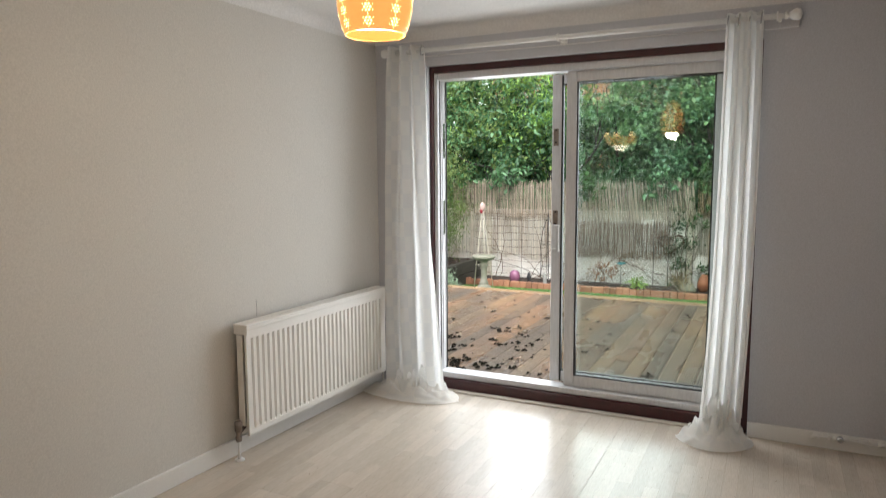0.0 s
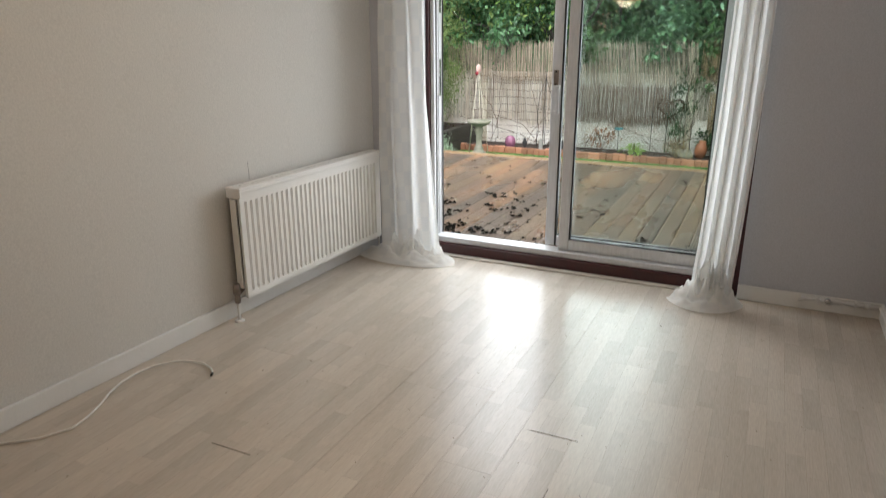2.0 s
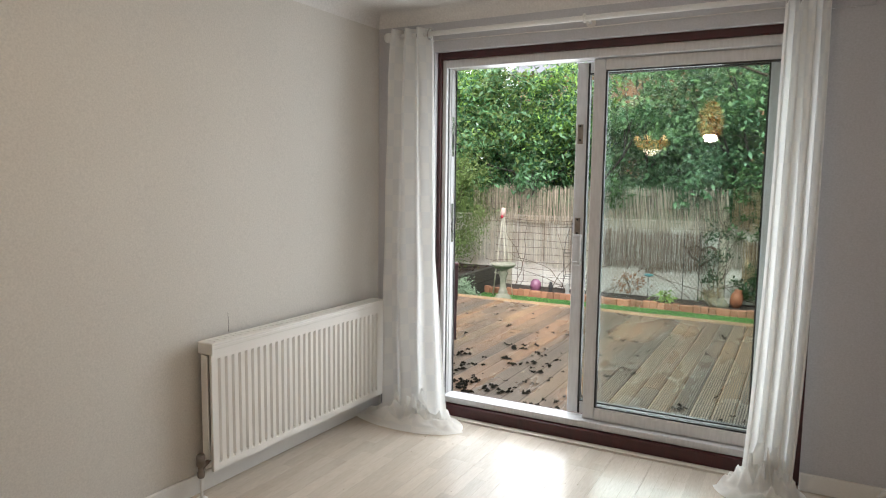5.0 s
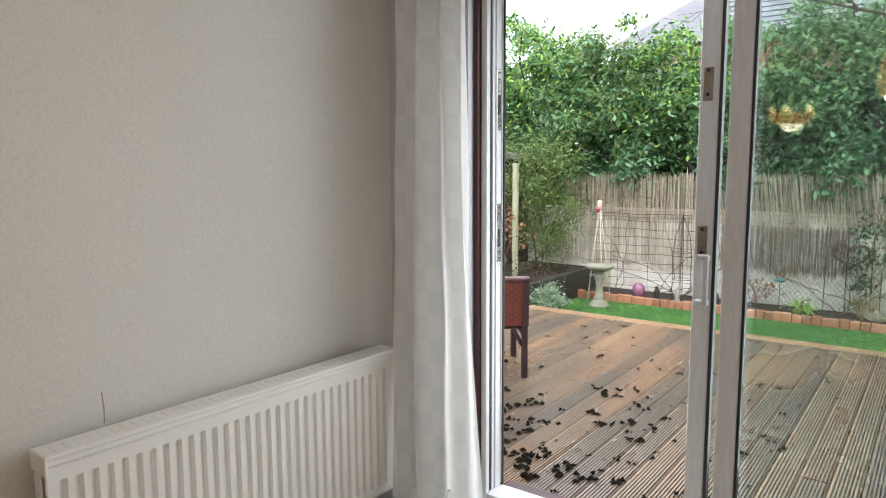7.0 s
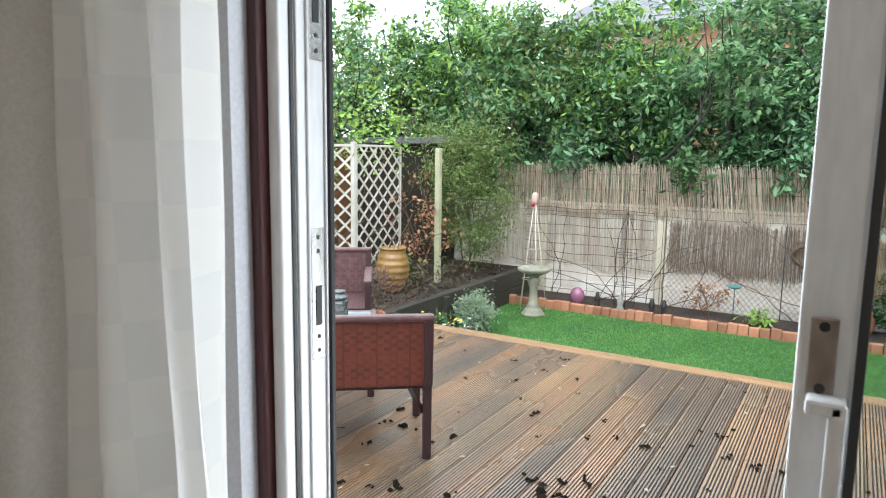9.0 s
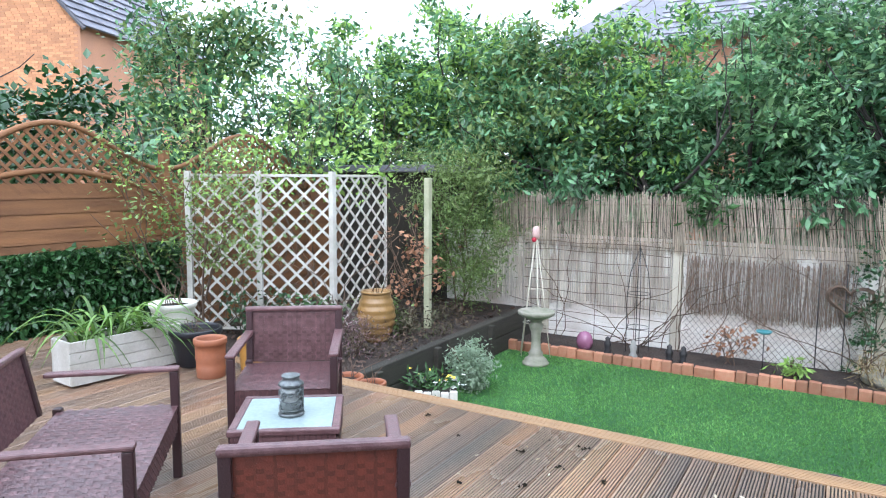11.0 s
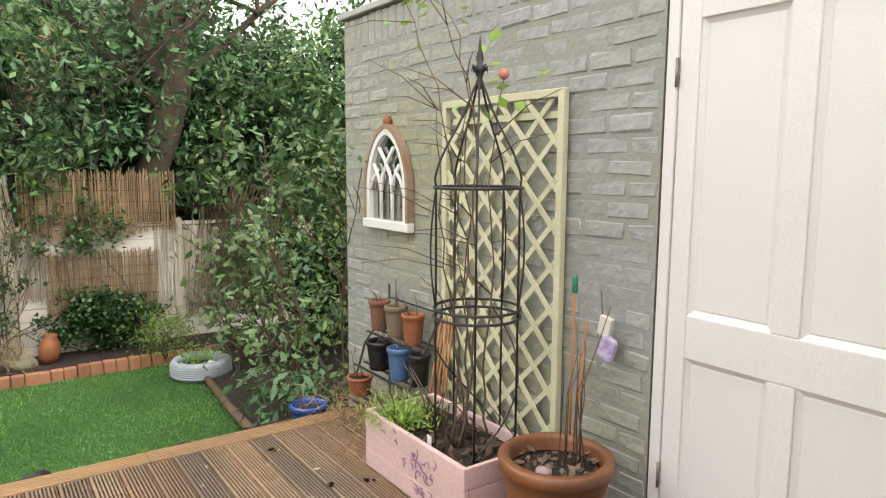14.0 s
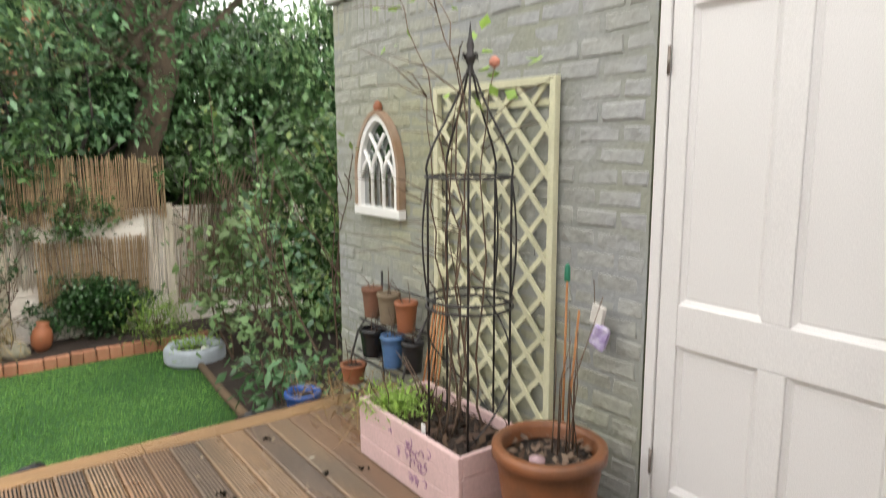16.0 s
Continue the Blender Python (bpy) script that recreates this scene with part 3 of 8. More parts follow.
# ---- pendant lamp, ceiling rose, chandelier ----
def pendant():
    lx, ly = -1.25, 2.885
    r = thing("ceiling_rose", "white moulded plaster ceiling rose with leaf relief", "ceiling rose", (lx, ly, ZC - 0.001))
    part("plate", lathe(bm_new(), [(0.02, -0.03), (0.05, -0.026), (0.06, -0.02), (0.1, -0.016), (0.128, -0.018), (0.142, -0.024), (0.15, -0.02), (0.152, -0.008), (0.148, 0.0)], seg=48), CEIL, r)
    leafm = bm_new()
    prof = [(0.0, 0.006, -0.02), (0.02, 0.018, -0.026), (0.045, 0.022, -0.03), (0.065, 0.016, -0.026), (0.08, 0.004, -0.02)]
    rows = []
    for d, w, z in prof:
        rows.append([leafm.verts.new((0.05 + d, w * s, z + (0 if s else -0.007) + 0.004 * abs(s))) for s in (-1, -0.5, 0, 0.5, 1)])
    for a, c in zip(rows, rows[1:]):
        for k in range(4):
            leafm.faces.new((a[k], a[k + 1], c[k + 1], c[k])).smooth = True
    me = mesh_of("leaf_relief", leafm, CEIL)
    for k in range(12):
        ob = new("leaf_relief", me)
        ob.parent, ob.rotation_euler = r, (0, 0, k * math.pi / 6)
    for k in range(16):
        a = k * math.pi / 8
        ob = part("fluting", tube(bm_new(), [(0.018 * math.cos(a), 0.018 * math.sin(a), -0.033), (0.052 * math.cos(a), 0.052 * math.sin(a), -0.028)], [0.003, 0.006], 6), CEIL, r)
    p = thing("pendant_lamp", "orange ceramic pendant lamp with cut-out flowers, lit", "lamp", (lx, ly, 0))
    part("cord", tube(bm_new(), [(0, 0, ZC - 0.03), (0, 0, 2.15)], 0.003, 8), mat("cord", (0.14, 0.11, 0.08), 0.7), p, "brown fabric cord")
    part("cord_grip", lathe(bm_new(), [(0.02, 2.095), (0.02, 2.115), (0.017, 2.128), (0.008, 2.135), (0.006, 2.155), (0.003, 2.16)], seg=20), mat("grip", (0.12, 0.1, 0.08), 0.5), p)
    shade = mat("shade_ceramic", (0.72, 0.3, 0.09), 0.35, (0.66, 0.26, 0.07), 0.4, 6, 60, 0.02)
    sb = shade.node_tree.nodes["Principled BSDF"]
    sb.inputs["Emission Color"].default_value, sb.inputs["Emission Strength"].default_value = (1.0, 0.36, 0.09, 1), 0.58
    out = [(0.02, 2.097), (0.035, 2.092), (0.055, 2.07), (0.073, 2.04), (0.087, 2.0), (0.096, 1.955), (0.1, 1.91), (0.097, 1.87), (0.089, 1.835), (0.079, 1.81)]
    inner = [(r_ - 0.005, z) for r_, z in out[::-1]]
    part("shade", lathe(bm_new(), out[::-1] + [(q[0], q[1]) for q in inner[::-1]], seg=40), shade, p, "orange glazed ceramic shade")
    bulb = glow("bulb_glow", (1.0, 0.83, 0.55), 7.0)
    part("bulb", lathe(bm_new(), [(0.001, 1.835), (0.03, 1.838), (0.055, 1.85), (0.066, 1.87), (0.05, 1.91), (0.02, 1.96), (0.015, 2.05)], seg=24), bulb, p, "glowing warm bulb")

    def rad_at(z):
        for (r0, z0), (r1, z1) in zip(out, out[1:]):
            if z1 <= z <= z0:
                return r1 + (r0 - r1) * (z - z1) / (z0 - z1)
        return 0.08

    hole = glow("cutout_glow", (1.0, 0.8, 0.36), 1.9)
    rng = random.Random(8)
    for strip in range(8):
        b = bm_new()
        th = strip * math.pi / 4 + 0.35
        z = 1.83
        while z < 2.075:
            rr = rad_at(z)
            s = min(1.0, rr / 0.08)

            def disc(du, dz, r0, n=6):
                zz = z + dz
                R = rad_at(zz) + 0.0012
                vs = [b.verts.new(((R) * math.cos(th + (du + r0 * math.cos(q)) / R), R * math.sin(th + (du + r0 * math.cos(q)) / R), zz + r0 * math.sin(q))) for q in [2 * math.pi * i / n for i in range(n)]]
                b.faces.new(vs)
            for k in range(6):
                a = k * math.pi / 3
                disc(0.0078 * s * math.cos(a), 0.0078 * s * math.sin(a), 0.0029 * s)
                disc(0.0148 * s * math.cos(a + 0.5), 0.0136 * s * math.sin(a + 0.5), 0.0014, 5)
            disc(0, 0, 0.0022)
            z += 0.031
        part("pierced_strip", b, hole, p, "pierced flower strip glowing")
    lamp = new("pendant_light", bpy.data.lights.new("pendant_light", "POINT"))
    lamp.data.energy, lamp.data.color, lamp.data.shadow_soft_size = 13, (1, 0.78, 0.54), 0.05
    lamp.location = (lx, ly, 1.8)
    # chandelier further back, mirrored in the glass
    c = thing("chandelier", "bronze ceiling chandelier with small lit bulbs", "chandelier", (-2.27, 0.595, 0))
    bronze = mat("bronze", (0.25, 0.13, 0.05), 0.35, (0.12, 0.06, 0.03), 0.5, 20, 80, 0.05, metal=0.9)
    part("stem", tube(bm_new(), [(0, 0, ZC), (0, 0, 1.9)], 0.008, 10), bronze, c)
    part("canopy", lathe(bm_new(), [(0.01, 2.32), (0.05, 2.34), (0.06, 2.369)], seg=24), bronze, c)
    b = tube(bm_new(), [(0.17 * math.cos(a), 0.17 * math.sin(a), 1.85) for a in [i * math.pi / 16 for i in range(32)]], 0.012, 8, closed=True)
    part("ring", b, bronze, c)
    part("amber_shade", lathe(bm_new(), [(0.14, 1.8), (0.175, 1.83), (0.2, 1.88), (0.205, 1.9), (0.195, 1.9), (0.165, 1.835), (0.135, 1.806)], seg=32), glow("amber_glass_glow", (1.0, 0.42, 0.1), 0.7), c, "glowing amber glass dish")
    for k in range(5):
        a = k * 2 * math.pi / 5 + 0.4
        part("arm", tube(bm_new(), [(0, 0, 1.95), (0.09 * math.cos(a), 0.09 * math.sin(a), 1.84), (0.17 * math.cos(a), 0.17 * math.sin(a), 1.87)], 0.007, 8), bronze, c)
        part("bulb", lathe(bm_new(), [(0.01, 1.87), (0.022, 1.9), (0.026, 1.925), (0.016, 1.955), (0.001, 1.965)], (0.17 * math.cos(a), 0.17 * math.sin(a), 0), 14), glow("candle_glow", (1.0, 0.66, 0.3), 3.0), c)
    l2 = new("chandelier_light", bpy.data.lights.new("chandelier_light", "POINT"))
    l2.data.energy, l2.data.color, l2.data.shadow_soft_size = 1.6, (1, 0.8, 0.58), 0.1
    l2.location = (-2.27, 0.595, 1.82)


pendant()


# ---- small things in the room ----
def room_small():
    t = thing("cable", "white electric cable lying loose on the floor", "cable")
    pts = [(-2.74, 2.3, 0.006), (-2.735, 2.48, 0.006), (-2.7, 2.59, 0.006), (-2.61, 2.67, 0.006), (-2.56, 2.77, 0.006), (-2.575, 2.85, 0.008), (-2.605, 2.93, 0.01), (-2.645, 3.01, 0.015), (-2.667, 3.09, 0.02), (-2.672, 3.17, 0.021), (-2.66, 3.25, 0.02), (-2.6, 3.34, 0.015), (-2.55, 3.37, 0.01), (-2.5, 3.38, 0.008), (-2.44, 3.365, 0.006), (-2.41, 3.345, 0.006), (-2.395, 3.33, 0.006)]
    fine = []
    for a, c in zip(pts, pts[1:]):
        fine += [tuple(a[k] + (c[k] - a[k]) * q / 3 for k in range(3)) for q in range(3)]
    fine.append(pts[-1])
    part("sheath", tube(bm_new(), fine, 0.0042, 8), mat("cable_sheath", (0.78, 0.75, 0.69), 0.5), t)
    part("tip", tube(bm_new(), [pts[-1], (-2.385, 3.312, 0.006)], 0.0055, 8), RUBBER, t)
    t = thing("heating_pipe", "white painted heating pipe above the skirting", "pipe", (0, 5.235, 0))
    part("pipe", tube(bm_new(), [(-0.06, 0, 0.05), (-0.05, 0, 0.068), (0.0, 0, 0.072), (0.31, 0, 0.066)], 0.0085, 10), GLOSS_WHITE, t)
    for x in (-0.04, 0.05, 0.09, 0.25):
        part("coupling", tube(bm_new(), [(x - 0.014, 0, 0.07), (x + 0.014, 0, 0.07)], 0.0135, 10), GLOSS_WHITE, t)
    for x in (0.02, 0.2):
        part("pipe_clip", soft_box(bm_new(), x - 0.006, -0.012, 0.055, x + 0.006, 0.02, 0.085, 0.003), GLOSS_WHITE, t)
    part("elbow", tube(bm_new(), [(0.31, 0, 0.066), (0.313, -0.02, 0.066), (0.313, -1.4, 0.062)], 0.0085, 10), GLOSS_WHITE, t)
    part("valve_tap", lathe(bm_new(), [(0.016, 0), (0.016, 0.012), (0.01, 0.018)], seg=14, m=pose(0.07, -0.008, 0.072, 90, 0, 0)), CHROME, t)
    t = thing("wall_socket", "white plastic wall socket near the skirting", "socket", (-2.79, 2.6, 0), -1.6)
    part("plate", soft_box(bm_new(), 0, -0.2, 0.3, 0.01, -0.114, 0.386, 0.004), GLOSS_WHITE, t)
    # crumbs of dirt and splinters of straw
    rng = random.Random(6)
    b = bm_new()
    for k in range(110):
        x, y = rng.uniform(-2.5, 0.2), rng.uniform(2.2, 5.0)
        a, ln = rng.uniform(0, 6.28), rng.uniform(0.002, 0.009)
        tube(b, [(x, y, 0.0015), (x + ln * math.cos(a), y + ln * math.sin(a), 0.0015)], rng.uniform(0.0006, 0.0014), 4, smooth=False)
    ob = part("floor_crumbs", b, mat("crumb", (0.12, 0.09, 0.06), 0.9))
    tagged(ob, "scattered dark crumbs on the laminate floor", "crumbs", kind="stuff")


room_small()
# ---- garden ----
LAWN, DECK = -0.615, 0.0
TURF = mat("turf_backing", (0.03, 0.11, 0.025), 0.9, (0.045, 0.15, 0.03), 0.7, 1.2, 160, 0.8, dist=0.02)
SOIL = mat("soil", (0.028, 0.019, 0.014), 0.95, (0.06, 0.04, 0.03), 0.8, 5, 70, 1.0, dist=0.03)
EARTH = mat("earth", (0.06, 0.08, 0.03), 0.95, (0.05, 0.04, 0.025), 0.8, 0.4, 20, 0.6, dist=0.03)
BRICK_RED = mat("edging_brick", (0.34, 0.13, 0.07), 0.8, (0.42, 0.25, 0.16), 0.7, 9, 60, 0.5, spread=0.3, dist=0.006)
SLEEPER = mat("dark_sleeper", (0.026, 0.022, 0.016), 0.9, (0.05, 0.045, 0.032), 0.7, 4, 40, 0.5, stretch=(8, 0.7, 8), spread=0.15)
WHITE_FENCE = mat("old_white_paint", (0.77, 0.74, 0.69), 0.75, (0.48, 0.38, 0.31), 0.7, 2.2, 40, 0.3, spread=0.07, stretch=(1, 1, 1.6))
REED = mat("reed", (0.54, 0.46, 0.37), 0.8, (0.34, 0.27, 0.2), 0.8, 2.0, 30, 0.2, spread=0.55, island=True, stretch=(1, 1, 0.5))
REED_PALE = mat("reed_faded", (0.72, 0.66, 0.58), 0.85, (0.36, 0.29, 0.23), 0.95, 2.2, 30, 0.2, spread=0.35, island=True, stretch=(2.2, 2.2, 0.45))
WIRE = mat("galvanised_wire", (0.3, 0.27, 0.24), 0.6, (0.16, 0.12, 0.09), 0.6, 8, 60, 0.1)
BAMBOO = mat("bamboo_cane", (0.46, 0.33, 0.2), 0.7, (0.25, 0.17, 0.1), 0.7, 2.5, 30, 0.2, spread=0.35, island=True)
WILLOW = mat("willow", (0.27, 0.185, 0.13), 0.85, (0.2, 0.14, 0.1), 0.7, 3, 40, 0.3, spread=0.4, island=True)
DECKING = mat("wet_decking", (0.31, 0.2, 0.13), 0.28, (0.12, 0.1, 0.085), 1.0, 1.5, 40, 0.3, spread=0.1, stretch=(1.5, 0.45, 1), dist=0.004, loc=True)


def board_tones(m):
    """Board by board: fresh orange, brown, silver-grey and dark wet timber."""
    n, l = m.node_tree.nodes, m.node_tree.links
    b = n["Principled BSDF"]
    src = b.inputs["Base Color"].links[0].from_socket
    info, ramp, mul = n.new("ShaderNodeObjectInfo"), n.new("ShaderNodeValToRGB"), n.new("ShaderNodeMix")
    ramp.color_ramp.interpolation = "CONSTANT"
    tones = ((0.0, (1.0, 1.0, 1.0)), (0.22, (1.16, 1.04, 0.94)), (0.4, (0.88, 0.9, 0.92)), (0.55, (1.18, 1.14, 1.02)), (0.74, (0.74, 0.75, 0.77)), (0.84, (1.08, 0.98, 0.92)))
    while len(ramp.color_ramp.elements) < len(tones):
        ramp.color_ramp.elements.new(0.5)
    for e, (at, c) in zip(ramp.color_ramp.elements, tones):
        e.position, e.color = at, (*c, 1)
    mul.data_type, mul.blend_type = "RGBA", "MULTIPLY"
    mul.inputs[0].default_value = 1.0
    l.new(info.outputs["Random"], ramp.inputs[0])
    l.new(src, mul.inputs[6]), l.new(ramp.outputs[0], mul.inputs[7]), l.new(mul.outputs[2], b.inputs["Base Color"])


board_tones(DECKING)
# Shade down in the deck grooves, put into the colour of their floors.
GROOVE = mat("groove_shade", (0.014, 0.011, 0.008), 0.75, (0.02, 0.016, 0.012), 0.6, 2, 40, 0.2)
DECK_EDGE = mat("deck_edge_board", (0.36, 0.22, 0.11), 0.45, (0.22, 0.14, 0.08), 0.7, 3, 40, 0.2, stretch=(0.5, 3, 3))
WICKER = mat("brown_wicker", (0.085, 0.04, 0.042), 0.36, (0.16, 0.085, 0.085), 0.7, 25, 160, 0.3, spread=0.3, island=True)
WICKER_RED = mat("red_wicker", (0.16, 0.042, 0.026), 0.36, (0.1, 0.03, 0.022), 0.6, 25, 160, 0.3, spread=0.25, island=True)
WICKER_DARK = mat("dark_wicker_trim", (0.045, 0.02, 0.022), 0.38, None, 0.5, 8, 150, 0.4)
FENCE_ORANGE = mat("orange_fence_board", (0.23, 0.105, 0.04), 0.8, (0.12, 0.055, 0.028), 0.7, 2, 40, 0.4, spread=0.12, stretch=(6, 0.7, 6))
TRELLIS_WHITE = mat("trellis_white", (0.54, 0.52, 0.48), 0.75, (0.3, 0.27, 0.21), 0.6, 6, 60, 0.3, spread=0.08)
TRELLIS_CREAM = mat("trellis_cream", (0.62, 0.6, 0.42), 0.65, (0.46, 0.45, 0.3), 0.5, 6, 60, 0.25, spread=0.08)
TERRA = mat("terracotta", (0.3, 0.1, 0.042), 0.6, (0.2, 0.085, 0.05), 0.6, 7, 60, 0.3, dist=0.004)
TERRA_WET = mat("wet_terracotta", (0.25, 0.09, 0.036), 0.4, (0.1, 0.055, 0.035), 0.7, 6, 60, 0.4, dist=0.004)
TERRA_DARK = mat("old_terracotta", (0.2, 0.085, 0.05), 0.75, (0.14, 0.09, 0.06), 0.7, 7, 60, 0.3, dist=0.004)
STONE = mat("birdbath_stone", (0.29, 0.27, 0.22), 0.85, (0.15, 0.16, 0.1), 0.8, 8, 60, 0.6, dist=0.006)
BARK = mat("bark", (0.06, 0.042, 0.03), 0.9, (0.13, 0.1, 0.065), 0.7, 5, 40, 0.8, stretch=(4, 4, 0.8), dist=0.02)
BARK_DARK = mat("dark_bark", (0.03, 0.024, 0.022), 0.9, (0.06, 0.05, 0.04), 0.6, 5, 40, 0.6, dist=0.01)
TWIG = mat("twig", (0.1, 0.065, 0.045), 0.85, (0.16, 0.1, 0.065), 0.6, 8, 60, 0.3)
LEAF_LAUREL = leaf_mat("laurel_leaf", (0.075, 0.175, 0.08), (0.17, 0.3, 0.14), 0.26, 0.3, 0.55)
LEAF_DARK = leaf_mat("dark_leaf", (0.06, 0.125, 0.045), (0.12, 0.215, 0.08), 0.26, 0.25, 0.5)
LEAF_BLUE = leaf_mat("blue_green_leaf", (0.085, 0.185, 0.1), (0.19, 0.32, 0.18), 0.26, 0.3, 0.55)
# Laurel green brightened: sky light on the hedge tips is in this colour.
LEAF_TIP = leaf_mat("laurel_lit_leaf", (0.22, 0.37, 0.16), (0.29, 0.45, 0.2), 0.3, 0.42, 0.3)
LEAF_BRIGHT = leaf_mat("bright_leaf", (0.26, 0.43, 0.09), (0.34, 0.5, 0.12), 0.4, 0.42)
LEAF_OLIVE = leaf_mat("olive_leaf", (0.14, 0.21, 0.06), (0.2, 0.26, 0.08), 0.5, 0.3)
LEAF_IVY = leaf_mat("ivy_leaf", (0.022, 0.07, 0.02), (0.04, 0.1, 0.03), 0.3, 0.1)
LEAF_GREY = leaf_mat("grey_leaf", (0.22, 0.3, 0.19), (0.3, 0.37, 0.26), 0.6, 0.25, 0.2)
LEAF_RUST = leaf_mat("rust_leaf", (0.38, 0.2, 0.11), (0.26, 0.11, 0.06), 0.7, 0.3)
NEEDLE = leaf_mat("conifer_needle", (0.018, 0.035, 0.02), (0.03, 0.05, 0.03), 0.6, 0.1)
DRY = mat("dry_grass", (0.3, 0.21, 0.1), 0.9, (0.2, 0.13, 0.07), 0.6, 8, 60, 0.2, spread=0.3, island=True)


def ground():
    b = bm_new()
    xs = [-400, -120, -40, -12, 6, 40, 120, 400]
    ys = [-400, -120, -40, -8, 5.56, 9.0, 14, 20, 45, 120, 400]
    g = [[b.verts.new((x, y, LAWN - 0.03)) for x in xs] for y in ys]
    for j in range(len(ys) - 1):
        for i in range(len(xs) - 1):
            b.faces.new((g[j][i], g[j][i + 1], g[j + 1][i + 1], g[j + 1][i]))
    structure("ground", b, EARTH, "dark damp earth reaching beyond the garden", "ground")
    b = bm_new()
    box(b, -5.42, 9.1, LAWN - 0.025, 0.28, 12.78, LAWN)
    structure("lawn", b, TURF, "bright green artificial grass lawn", "lawn")
    rng = np.random.default_rng(11)
    k = 90000
    x, y = rng.uniform(-5.4, 0.25, k), rng.uniform(9.1, 12.74, k)
    a, h, w = rng.uniform(0, 6.28, k), rng.uniform(0.012, 0.03, k), rng.uniform(0.0018, 0.0035, k)
    lx, ly = rng.normal(0, 0.014, k), rng.normal(-0.006, 0.014, k)
    p0 = np.stack([x - w * np.cos(a), y - w * np.sin(a), np.full(k, LAWN)], 1)
    p1 = np.stack([x + w * np.cos(a), y + w * np.sin(a), np.full(k, LAWN)], 1)
    p2 = np.stack([x + lx, y + ly, LAWN + h], 1)
    blade = leaf_mat("turf_blade", (0.115, 0.28, 0.055), (0.22, 0.42, 0.1), 0.6, 0.2, 0.5)
    ob = new("grass", cloud_mesh("grass", np.stack([p0, p1, p2], 1).reshape(-1, 3), np.arange(3 * k).reshape(-1, 3), blade))
    tagged(ob, "short bright green artificial grass blades", "grass", kind="stuff")
    b = bm_new()
    box(b, -5.5, 12.83, LAWN - 0.02, 1.6, 13.56, -0.55)
    structure("flower_bed", b, SOIL, "narrow dark soil bed along the fence", "flower bed")
    b = bm_new()
    box(b, -8.3, 9.25, LAWN - 0.02, -5.52, 13.6, -0.24)
    structure("raised_bed", b, SOIL, "raised soil bed behind dark timber sleepers", "raised bed")


ground()


